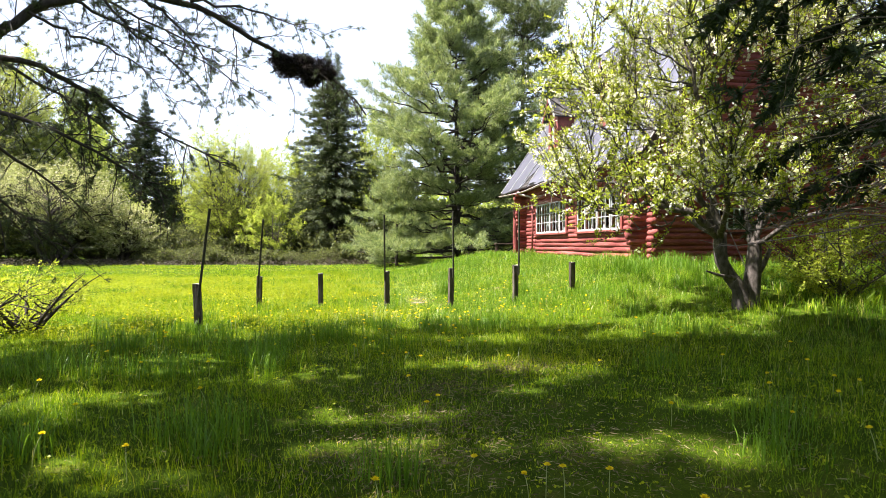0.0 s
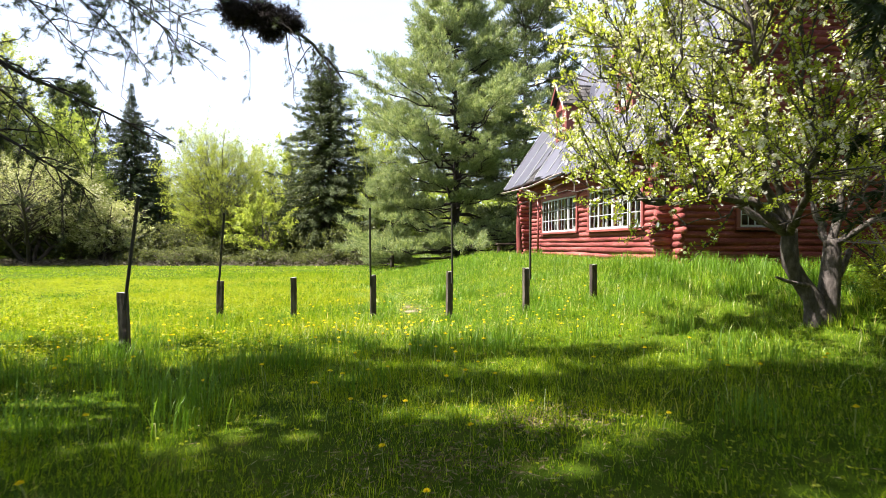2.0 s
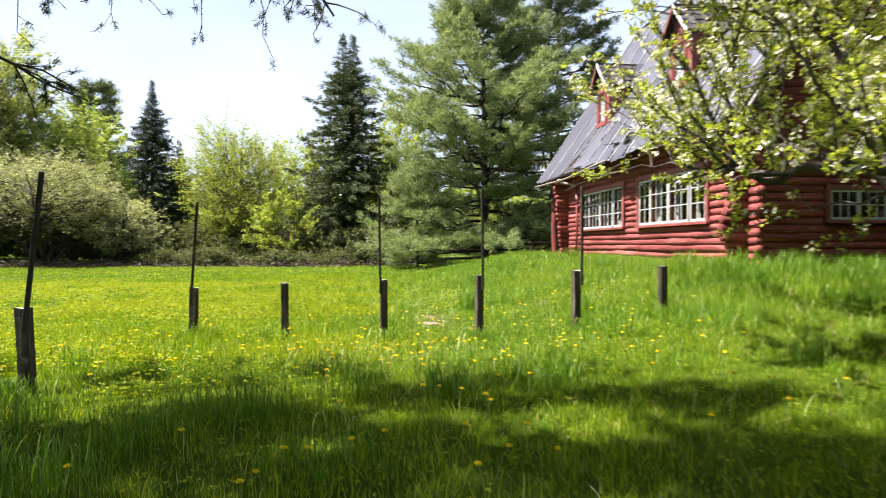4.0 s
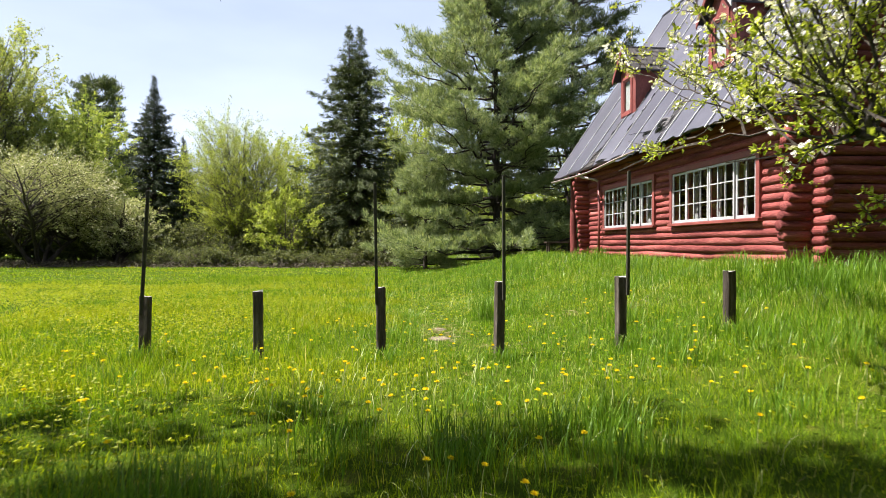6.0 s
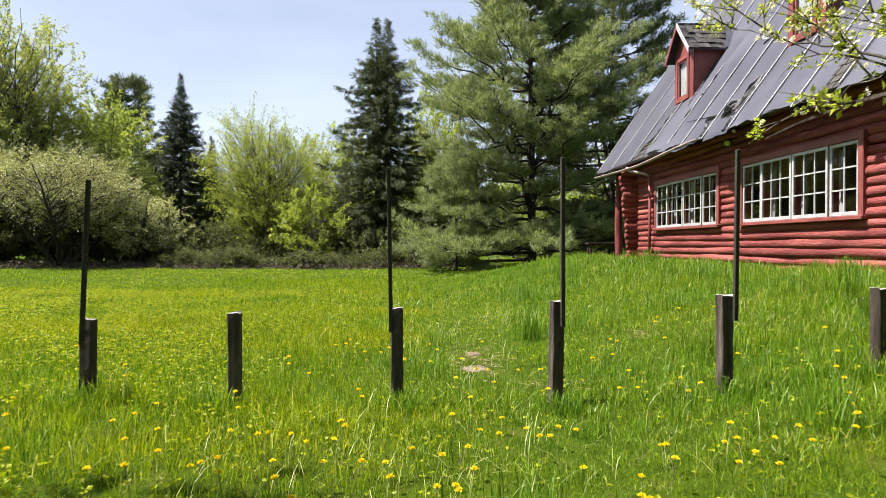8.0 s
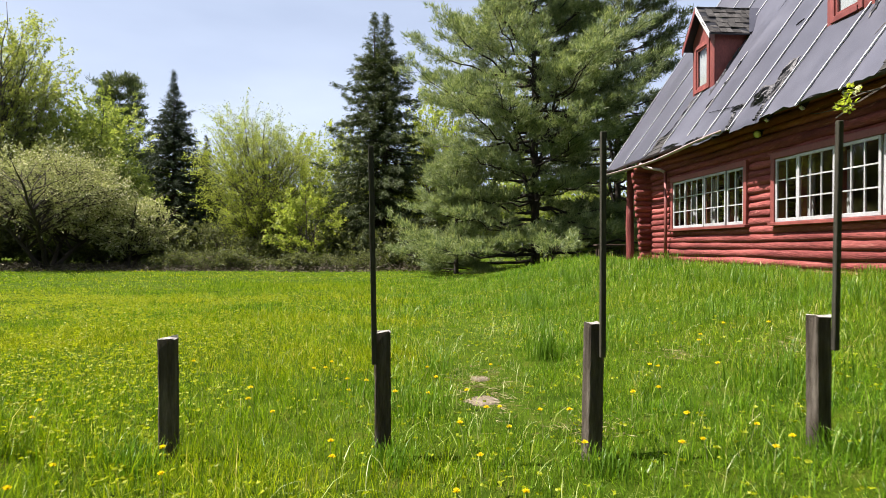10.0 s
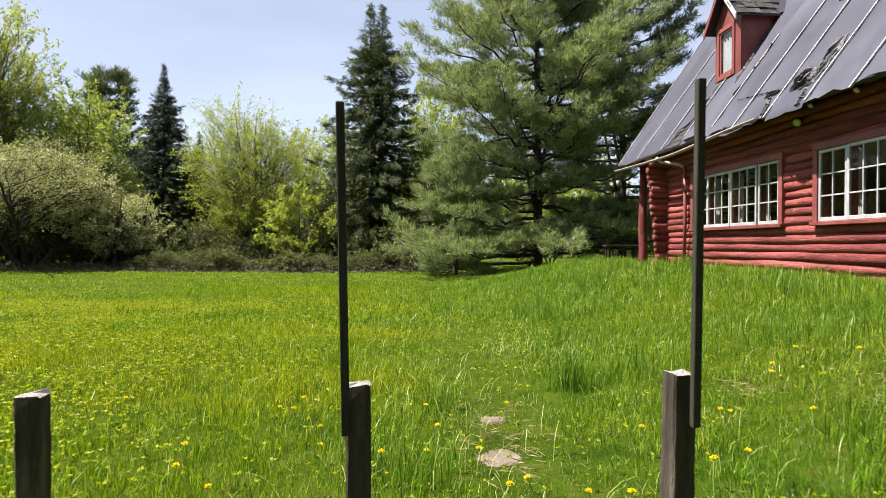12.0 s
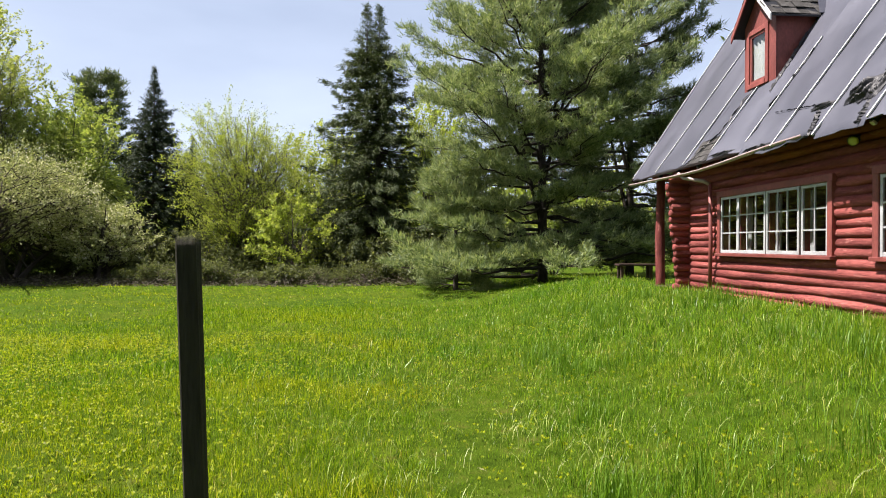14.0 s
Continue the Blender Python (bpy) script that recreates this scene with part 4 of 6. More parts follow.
def broadleaf(name, label, at, tall, radius, leaf, bark="bark", stems=3, limbs=60, per=150, size=0.11, width=0.6, base=0.25, seed=1, trunk_r=0.16, squash=1.0, lean=(0, 0), sprawl=0.25, twiggy=5, bottom=0.15, upright=0.35, gap=-0.35, category="tree", group=""):
    """A tree or shrub: stems from the ground, limbs out to an uneven crown, twigs, and many small leaves."""
    rg = np.random.default_rng(seed)
    z0 = float(height(at[0], at[1]))
    tree = thing(name, (at[0], at[1], z0), label, category, group)
    wood, twigs, crown = Geo(), Geo(), Geo()
    lines = []
    for s in range(stems):
        a = 2 * math.pi * (s + 0.6 * rg.random()) / stems
        d = radius * sprawl * (0.5 + rg.random())
        top = np.array([lean[0] + math.cos(a) * d * 2, lean[1] + math.sin(a) * d * 2, tall * (0.72 + 0.2 * rg.random())])
        foot = np.array([math.cos(a), math.sin(a), 0]) * trunk_r * (1.1 if stems > 1 else 0.0) - (0, 0, 0.15)
        mid = np.array([math.cos(a) * d * 0.6, math.sin(a) * d * 0.6, tall * 0.4])
        p = bend(foot, mid, top, 14) + np.r_[np.zeros((1, 3)), 0.02 * tall * 0.3 * rg.normal(size=(13, 3)) * (1, 1, 0.2)]
        r = trunk_r / math.sqrt(stems) * 1.3 * (1 - np.linspace(0, 0.88, 14))
        r[0] *= 1.35
        tube(wood, p, r, 8, True, 0.12, rg)
        lines.append((p, r))
    centre = np.array([lean[0], lean[1], tall * (bottom + (1 - bottom) / 2)])
    half = np.array([radius, radius, tall * (1 - bottom) / 2])
    made = 0
    tips, tipdirs = [], []
    while made < limbs:
        v = spread(1, rg)[0]
        rr = (0.55 + 0.45 * rg.random() ** 0.6)
        q = centre + v * half * rr * (1 + 0.22 * lump(v[None] * 2.0, seed, 1.3)[0])
        if q[2] < tall * bottom * 0.6 or lump(q[None] * (3.0 / radius), seed, 1.0)[0] < gap:
            made += 0.34
            continue
        made += 1
        p, r = lines[rg.integers(len(lines))]
        k = int(np.clip((q[2] / tall - upright * 0.6) * 12 + rg.integers(-1, 2), 2, 11))
        a = p[k]
        m = a + (q - a) * 0.5 + np.array([0, 0, squash * 0.12 * np.linalg.norm(q - a)])
        n = 7
        path = bend(a, m, q, n)
        path[1:-1] += 0.025 * np.linalg.norm(q - a) * rg.normal(size=(n - 2, 3))
        rad = max(r[k] * 0.55, 0.012) * (1 - np.linspace(0, 0.85, n))
        tube(wood, path, rad, 5, False)
        ln = np.linalg.norm(q - a)
        for t in range(twiggy):
            f = 0.35 + 0.65 * (t + rg.random()) / twiggy
            i = min(int(f * (n - 1)), n - 2)
            s0 = path[i] + (path[i + 1] - path[i]) * (f * (n - 1) - i)
            dr = unit(unit(path[i + 1] - path[i]) + 0.9 * spread(1, rg)[0] + (0, 0, 0.25 * squash))
            lt = (0.25 + 0.3 * rg.random()) * min(ln, radius * 0.9) * (1.15 - 0.5 * f) + 0.1
            e = s0 + dr * lt
            tw = bend(s0, s0 + dr * lt * 0.5 + (0, 0, 0.06 * lt), e, 4)
            tube(twigs, tw[[0, 2, 3]], rad[i] * 0.45 * np.array([1, 0.6, 0.25]), 3, False)
            w = rg.random(int(per * 1.7) // twiggy)
            j = np.minimum((w * 3).astype(int), 2)
            pos = tw[j] + (tw[j + 1] - tw[j]) * (w * 3 - j)[:, None]
            out = unit(dr + 1.1 * spread(len(w), rg))
            tips.append(pos + out * 0.1 * lt * rg.random((len(w), 1)) + 0.05 * lt * rg.normal(size=pos.shape))
            tipdirs.append(out + (0, 0, -0.15))
    tips, tipdirs = np.concatenate(tips), np.concatenate(tipdirs)
    size = size * (0.6 + 0.8 * rg.random(len(tips)))
    if size[0] > 0.09:
        slivers(crown, tips, tipdirs, size, size * width * 1.25, rg)
    else:
        leaves(crown, tips, tipdirs, size, width, rg)
    part("trunk", wood, M[bark], tree, smooth=True)
    tagged(part("twig_wood", twigs, M[bark], tree), kind="stuff")
    part("crown", crown, M[leaf], tree)
    return tree, tips


def spruce(name, label, at, tall, radius, leaf="spruce", seed=1, tops=((0, 0, 1.0),), clear=0.03, whorl=0.24, per=7, frond=0.36, droop=0.25, thick=0.2, ragged=0.25, power=0.85, dens=11, fine=0.13, category="tree", thin=False):
    """A spruce or fir: one or two leaders, whorls of drooping limbs, flat fronds along both sides of each limb."""
    rg = np.random.default_rng(seed)
    z0 = float(height(at[0], at[1]))
    tree = thing(name, (at[0], at[1], z0), label, category)
    wood, crown = Geo(), Geo()
    P, D, L = [], [], []
    for ox, oy, share in tops:
        H = tall * share
        tube(wood, [(ox * 0.2, oy * 0.2, -0.2), (ox * 0.8, oy * 0.8, H * 0.3), (ox, oy, H * 0.65), (ox, oy, H)], np.array([1.3, 0.85, 0.45, 0.06]) * thick, 8, True, 0.1, rg)
        z = H * clear + 0.2
        while z < H - 0.1:
            f = 1 - z / H
            R = radius * (f ** power) * min(1.0, 0.25 + 3.5 * f) + 0.1
            n = per if f > 0.08 else 5
            a0 = rg.random() * 6.3
            for b in range(n):
                a = a0 + 2 * math.pi * b / n + 0.3 * rg.normal()
                ln = R * (1 + ragged * rg.normal() * 0.6) * (0.75 if rg.random() < 0.2 else 1)
                if ln < 0.08:
                    continue
                d = np.array([math.cos(a), math.sin(a), 0])
                rise = 0.28 - 0.7 * f
                s = np.array([ox, oy, z + 0.1 * rg.normal()])
                e = s + d * ln + (0, 0, ln * (rise - droop * 0.4 + 0.13 * rg.normal() + 0.1))
                m = s + d * ln * 0.55 + (0, 0, ln * (rise * 0.7 - droop * 0.45))
                path = bend(s, m, e, 6)
                if ln > 0.5:
                    tube(wood, path, np.linspace(0.018 * ln ** 0.5, 0.005, 6), 4, False)
                k = max(6, int(ln * dens))
                w = 0.12 + 0.88 * rg.random(k) ** 0.75
                j = np.minimum((w * 5).astype(int), 4)
                pos = path[j] + (path[j + 1] - path[j]) * (w * 5 - j)[:, None]
                out = unit(e - s)
                sd = np.cross(out, (0, 0, 1.0))
                sgn = np.where(rg.random(k) < 0.5, -1, 1)[:, None]
                dr = out * (0.55 + 0.3 * rg.random((k, 1))) + sgn * sd * (0.75 * (1.1 - w))[:, None] + (0, 0, -0.28) + 0.22 * rg.normal(size=(k, 3))
                P.append(pos), D.append(dr), L.append(frond * (0.5 + 0.9 * rg.random(k)) * (1.15 - 0.5 * w) * min(1, 0.45 + ln * 0.4))
            z += whorl * (0.8 + 0.5 * rg.random()) * (0.6 + 0.6 * f)
    P, D, L = np.concatenate(P), np.concatenate(D), np.concatenate(L)
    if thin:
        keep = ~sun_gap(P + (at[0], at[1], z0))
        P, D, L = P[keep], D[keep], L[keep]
    for _ in range(6):
        slivers(crown, P + 0.07 * rg.normal(size=P.shape), D + 0.35 * rg.normal(size=D.shape), L * 0.85, L * fine, rg)
    part("trunk", wood, M["bark_dark"], tree, smooth=True)
    part("crown", crown, M[leaf], tree)
    return tree


def white_pine(name, label, at, tall, radius, leaf="pine", seed=1, lean=(0, 0), clear=0.06, gap=0.95, per=5, tuft=0.19, thick=0.24, shape=0.6, sprays=20, needles=10, fork=0, lowskip=0.0, needle_w=0.12, bunch=6, thin=False):
    """A white pine: tiers of long limbs, each a flat plate of side sprays that carry soft needle tufts on their outer parts."""
    rg = np.random.default_rng(seed)
    z0 = float(height(at[0], at[1]))
    tree = thing(name, (at[0], at[1], z0), label, "tree")
    wood, crown = Geo(), Geo()
    stem = bend((0, 0, -0.2), (lean[0] * 0.2, lean[1] * 0.2, tall * 0.5), (lean[0], lean[1], tall), 20)
    tube(wood, stem, thick * (1 - np.linspace(0, 0.93, 20) ** 1.1), 9, True, 0.1, rg)
    for f_ in range(fork):
        a = rg.random() * 6.3
        k = 3 + 2 * f_
        tube(wood, bend(stem[k], stem[k] + (math.cos(a) * 1.2, math.sin(a) * 1.2, tall * 0.2), stem[k] + (math.cos(a) * 1.8, math.sin(a) * 1.8, tall * 0.5), 10), thick * 0.5 * (1 - np.linspace(0, 0.9, 10)), 7, True, 0.1, rg)
    P, D = [], []
    z = tall * clear
    while z < tall - 0.15:
        f = z / tall
        R = radius * (math.sin(math.pi * (0.5 + 0.5 * f)) ** shape) * (0.8 + 0.2 * math.sin(f * 13 + seed)) + 0.3
        n = per if f < 0.92 else 3
        a0 = rg.random() * 6.3
        for b in range(n):
            if rg.random() < 0.08 + lowskip * max(0, 0.35 - f):
                continue
            a = a0 + 2 * math.pi * b / n + 0.3 * rg.normal()
            ln = R * (0.55 + 0.58 * rg.random())
            d = np.array([math.cos(a), math.sin(a), 0])
            fz = min(max((z + 0.34 * gap * rg.normal()) / tall, 0.01), 0.97)
            k = min(int(fz * 19), 18)
            s = stem[k] + (stem[k + 1] - stem[k]) * (fz * 19 - k)
            rise = 0.02 + 0.72 * f ** 1.5 + 0.1 * rg.normal()
            e = s + d * ln + (0, 0, ln * rise)
            path = bend(s, s + d * ln * 0.55 + (0, 0, ln * (rise * 0.2 - 0.07)), e, 9)
            path[1:-1] += 0.015 * ln * rg.normal(size=(7, 3))
            tube(wood, path, np.linspace(0.024 * ln ** 0.6 + 0.012, 0.006, 9), 5, False)
            side = np.cross(d, (0, 0, 1.0))
            m = max(5, int(sprays * (0.3 + 0.7 * ln / radius)))
            for t in range(m):
                w = 0.3 + 0.7 * (t + rg.random()) / m
                j = min(int(w * 8), 7)
                q = path[j] + (path[j + 1] - path[j]) * (w * 8 - j)
                sg = 1 if t % 2 else -1
                dr = unit(d * (0.55 + 0.5 * w) + side * sg * (1.05 - 0.5 * w) + (0, 0, 0.3 + 0.2 * rg.normal()))
                l2 = (0.3 + 0.26 * ln * (1.15 - 0.75 * w)) * (0.7 + 0.5 * rg.random())
                tip = q + dr * l2
                if t % 2 or l2 > 0.8:
                    tube(wood, [q, q + dr * l2 * 0.5 - (0, 0, 0.02 * l2), tip], [0.011, 0.007, 0.004], 3, False)
                c = max(3, int(bunch * (0.5 + 0.5 * l2)))
                u = (0.35 + 0.65 * rg.random((c, 1)) ** 0.7)
                P.append(q + dr * l2 * u + rg.normal(size=(c, 3)) * (0.12, 0.12, 0.08) + (0, 0, 0.06)), D.append(np.tile(dr * 0.6 + (0, 0, 0.6), (c, 1)))
        z += gap * (0.8 + 0.4 * rg.random()) * (1.1 - 0.55 * f)
    P, D = np.concatenate(P), np.concatenate(D)
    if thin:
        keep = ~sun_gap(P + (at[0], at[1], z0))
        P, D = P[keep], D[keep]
    P, D = np.repeat(P, needles, 0), np.repeat(D, needles, 0)
    D = unit(D + 0.62 * rg.normal(size=D.shape))
    L = tuft * (0.7 + 0.6 * rg.random(len(P)))
    slivers(crown, P + 0.3 * tuft * rg.normal(size=P.shape) * (1, 1, 0.6), D, L, L * needle_w, rg)
    part("trunk", wood, M["bark_dark"], tree, smooth=True)
    part("crown", crown, M[leaf], tree)
    return tree


# the edge of the woods
spruce("spruce_tree", "twin topped spruce with dark green ragged limbs", (-0.35, 50.5), 16.4, 4.8, seed=3, tops=((-0.36, 0.1, 1.0), (0.38, -0.1, 0.99)), power=0.9, frond=0.42, ragged=0.38, per=5, whorl=0.26, dens=12, fine=0.13)
spruce("spruce_tree", "narrow dark spruce at the edge of the woods", (-16.9, 60.8), 15.2, 5.1, "spruce_dark", seed=4, power=1.08, frond=0.34, ragged=0.12, per=9, whorl=0.22, fine=0.15)
spruce("spruce_tree", "slim young spruce behind the broadleaf trees", (-18.4, 74.0), 12.4, 2.3, "spruce_dark", seed=5, whorl=0.32, frond=0.4)
spruce("spruce_tree", "shorter dark spruce beside the tall one", (-14.9, 62.0), 9.0, 2.8, "spruce_dark", seed=6, whorl=0.3)
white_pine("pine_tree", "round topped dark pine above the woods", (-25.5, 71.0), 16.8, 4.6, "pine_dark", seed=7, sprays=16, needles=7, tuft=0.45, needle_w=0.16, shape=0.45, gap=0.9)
white_pine("pine_tree", "tall white pine with soft pale green plates", (7.8, 41.3), 17.6, 7.6, "pine", seed=8, lean=(-0.25, 0), per=6, sprays=24, needles=9, bunch=11, fork=2, clear=0.05, lowskip=0.1, tuft=0.25, needle_w=0.14, gap=0.64, shape=0.8)
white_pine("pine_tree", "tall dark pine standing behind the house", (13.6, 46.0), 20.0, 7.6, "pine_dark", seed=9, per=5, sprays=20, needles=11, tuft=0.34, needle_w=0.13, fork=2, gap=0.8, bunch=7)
white_pine("pine_tree", "young pine with silvery green lower limbs", (3.7, 40.0), 5.4, 3.1, "pine", seed=10, sprays=22, needles=13, bunch=8, clear=0.07, thick=0.12, tuft=0.24, needle_w=0.1, gap=0.72, shape=0.9)
MID = dict(limbs=190, per=170, twiggy=6)
broadleaf("maple_tree", "many stemmed maple in thin yellow green leaf", (-8.1, 52.5), 10.6, 4.6, "maple_tan", "bark", stems=9, size=0.085, width=0.75, upright=0.3, seed=21, trunk_r=0.26, sprawl=0.26, bottom=0.1, gap=-0.6, limbs=240, per=150, twiggy=7, squash=0.5)
broadleaf("maple_tree", "bright maple between the spruce and the pine", (3.5, 53.5), 12.5, 3.6, "lime", "bark", stems=4, size=0.14, seed=33, bottom=0.08, limbs=130, per=120)
broadleaf("maple_tree", "yellow green maple behind the spruce", (-4.0, 58.0), 10.6, 4.4, "maple_tan", "bark_dark", stems=4, size=0.16, seed=22, bottom=0.1, limbs=120, per=130)
broadleaf("sapling", "bright lime green young tree at the wood edge", (-4.6, 48.3), 5.2, 2.3, "lime", stems=3, limbs=70, per=90, size=0.12, seed=23, trunk_r=0.07, bottom=0.05, gap=-0.2)
broadleaf("maple_tree", "round light green tree beside the dark spruce", (-20.6, 55.0), 11.4, 4.4, "green", "bark_dark", stems=5, size=0.15, seed=24, bottom=0.08, **MID)
broadleaf("ash_tree", "tall light green tree at the wood edge", (-25.2, 52.0), 18.5, 4.8, "maple", "bark", stems=6, limbs=340, per=190, size=0.11, width=0.8, seed=25, trunk_r=0.25, bottom=0.08, gap=-0.7, upright=0.45, sprawl=0.3, squash=1.6)
broadleaf("ash_tree", "tall thin leaved tree behind the old apple", (-33.0, 55.0), 18.0, 6.5, "green", stems=3, limbs=170, per=140, size=0.16, seed=26, bottom=0.08)
broadleaf("old_apple_tree", "spreading old apple tree in grey green bloom", (-18.3, 45.9), 6.4, 4.8, "olive", "bark_dark", stems=4, limbs=230, per=105, size=0.1, seed=41, trunk_r=0.22, sprawl=0.6, bottom=0.38, squash=1.3, upright=0.1, gap=-0.6)
broadleaf("old_apple_tree", "low crooked apple tree in grey green bloom", (-14.6, 47.2), 4.2, 2.6, "olive", "bark_dark", stems=3, limbs=120, per=90, size=0.1, seed=28, trunk_r=0.16, sprawl=0.5, bottom=0.1, squash=1.3, upright=0.1, gap=-0.6)
broadleaf("old_apple_tree", "broad old apple tree in grey green bloom", (-26.5, 46.5), 6.2, 4.4, "olive", "bark_dark", stems=4, limbs=150, per=95, size=0.11, seed=29, trunk_r=0.25, sprawl=0.5, bottom=0.12, squash=1.3, upright=0.1, gap=-0.6)
broadleaf("ash_tree", "tree in young leaf behind the house", (21.0, 44.0), 12.5, 5.0, "maple", stems=3, limbs=90, per=110, size=0.16, seed=30, bottom=0.1)
broadleaf("ash_tree", "tree in young leaf past the house gable", (23.5, 25.0), 11.5, 5.0, "green", stems=3, limbs=90, per=110, size=0.14, seed=31, bottom=0.1)
broadleaf("ash_tree", "light green tree past the house gable", (19.0, 13.5), 9.5, 4.2, "maple", stems=3, limbs=90, per=110, size=0.12, seed=32, bottom=0.1)

# undergrowth and deeper woods
under = np.random.default_rng(77)
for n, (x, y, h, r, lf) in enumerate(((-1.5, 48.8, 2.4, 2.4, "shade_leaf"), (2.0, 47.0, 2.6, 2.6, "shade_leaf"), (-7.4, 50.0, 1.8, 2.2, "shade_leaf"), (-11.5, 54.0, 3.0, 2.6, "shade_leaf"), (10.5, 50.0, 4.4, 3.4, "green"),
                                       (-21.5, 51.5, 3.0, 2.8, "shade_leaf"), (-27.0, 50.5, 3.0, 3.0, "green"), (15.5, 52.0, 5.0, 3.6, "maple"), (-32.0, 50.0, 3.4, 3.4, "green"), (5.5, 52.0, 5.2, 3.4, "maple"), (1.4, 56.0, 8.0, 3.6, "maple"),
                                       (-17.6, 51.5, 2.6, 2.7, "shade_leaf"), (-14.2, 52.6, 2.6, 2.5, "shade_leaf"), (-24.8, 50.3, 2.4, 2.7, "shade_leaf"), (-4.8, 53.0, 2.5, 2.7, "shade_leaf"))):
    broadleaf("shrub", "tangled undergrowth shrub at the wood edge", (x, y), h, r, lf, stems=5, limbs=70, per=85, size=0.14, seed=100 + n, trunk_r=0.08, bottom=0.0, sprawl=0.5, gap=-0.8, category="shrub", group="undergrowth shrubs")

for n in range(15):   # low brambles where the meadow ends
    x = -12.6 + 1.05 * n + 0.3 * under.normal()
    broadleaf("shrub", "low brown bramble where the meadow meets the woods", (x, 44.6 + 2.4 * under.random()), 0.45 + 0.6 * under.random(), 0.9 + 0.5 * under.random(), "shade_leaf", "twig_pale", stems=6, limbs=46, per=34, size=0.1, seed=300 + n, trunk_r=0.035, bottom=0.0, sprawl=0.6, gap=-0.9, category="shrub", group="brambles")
# brown litter past the grass edge, dark enough to carry the trees' shade too
litter = Geo()
n = 26000
x, y = -34 + 37 * under.random(n), 43.0 + 11 * under.random(n)
p = np.stack([x, y, height(x, y) + 0.3 * under.random(n) ** 2 * smooth((y - 42.8) / 1.5)], 1)
slivers(litter, p, under.normal(size=(n, 3)) * (1, 1, 0.5), 0.16 + 0.2 * under.random(n), 0.03 + 0.04 * under.random(n), under)
single("leaf_litter", litter, M["dead_leaf"], (0, 0, 0), "dead brown leaves and twigs under the trees", "leaves", kind="stuff")
g, gt = Geo(), Geo()
for n in range(90):
    a = -0.8 + 1.55 * n / 90 + 0.01 * under.normal()
    d = 66 + 22 * under.random()
    x, y = d * math.sin(a), 4 + d * math.cos(a)
    h = 6 + 5.5 * under.random()
    tube(gt, [(x, y, -0.2), (x + 0.2 * under.normal(), y, h * 0.5), (x + 0.4 * under.normal(), y, h)], [0.17, 0.11, 0.03], 5, False)
    k = 800
    p = unit(under.normal(size=(k, 3))) * (under.random((k, 1)) ** 0.4) * (3.0, 2.6, h * 0.52) + (x, y, h * 0.5)
    p = p[(lump(p, n, 1.3) > -0.55) & (p[:, 2] > 0.05)]
    slivers(g, p, under.normal(size=p.shape), 0.5 * (0.6 + 0.8 * under.random(len(p))), 0.4, under)
for n in range(78):   # the woods go on round the meadow, behind and beside the way
    u = under.random()
    x, y = ((-38 - 10 * u, -22 + 1.1 * n * 2.1) if n < 26 else (-36 + 2.6 * (n - 26), -14 - 9 * u) if n < 54 else (30 + 10 * u, -20 + 2.9 * (n - 54)))
    h = 9 + 6 * under.random()
    tube(gt, [(x, y, -0.2), (x + 0.2 * under.normal(), y, h * 0.5), (x + 0.4 * under.normal(), y, h)], [0.2, 0.13, 0.03], 5, False)
    p = unit(under.normal(size=(240, 3))) * (under.random((240, 1)) ** 0.4) * (2.6, 2.6, h * 0.5) + (x, y, h * 0.52)
    p = p[p[:, 2] > 0.1]
    slivers(g, p, under.normal(size=p.shape), 1.0 * (0.6 + 0.8 * under.random(len(p))), 0.95, under)
single("far_woods", g, M["green"], (0, 0, 0), "deep green woods behind the meadow", "woods", kind="stuff")
single("far_trunks", gt, M["bark"], (0, 0, 0), "bare trunks deep in the woods", "woods", kind="stuff")


# ---- the apple tree in bloom ----
rg = np.random.default_rng(5)
AX, AY = 6.5, 10.15
az = float(height(AX, AY))
apple = thing("apple_tree", (AX, AY, az), "gnarled forked apple tree in fresh leaf and white blossom", "tree")
wood, twigs = Geo(), Geo()
stub1 = np.array([(-0.06, 0, -0.2), (-0.08, 0, 0.12), (-0.12, 0.02, 0.32), (-0.3, 0.05, 0.55), (-0.4, 0.08, 0.76), (-0.42, 0.1, 1.02), (-0.4, 0.1, 1.22)])
stub2 = np.array([(0.07, 0.02, -0.2), (0.08, 0.02, 0.2), (0.12, 0.04, 0.5), (0.17, 0.06, 0.8), (0.17, 0.06, 1.0), (0.14, 0.06, 1.08)])
tube(wood, stub1, [0.18, 0.145, 0.12, 0.105, 0.1, 0.105, 0.085], 12, True, 0.22, rg)
tube(wood, stub2, [0.18, 0.145, 0.125, 0.11, 0.11, 0.075], 12, True, 0.22, rg)
tube(wood, bend((-0.2, 0, 0.5), (-0.5, -0.2, 0.5), (-0.9, -0.3, 0.62), 7), np.linspace(0.04, 0.015, 7), 7, True, 0.2, rg)
tube(wood, bend((0.15, 0.05, 0.5), (0.35, 0.1, 0.62), (0.52, 0.15, 0.95), 7), np.linspace(0.06, 0.035, 7), 7, True, 0.2, rg)
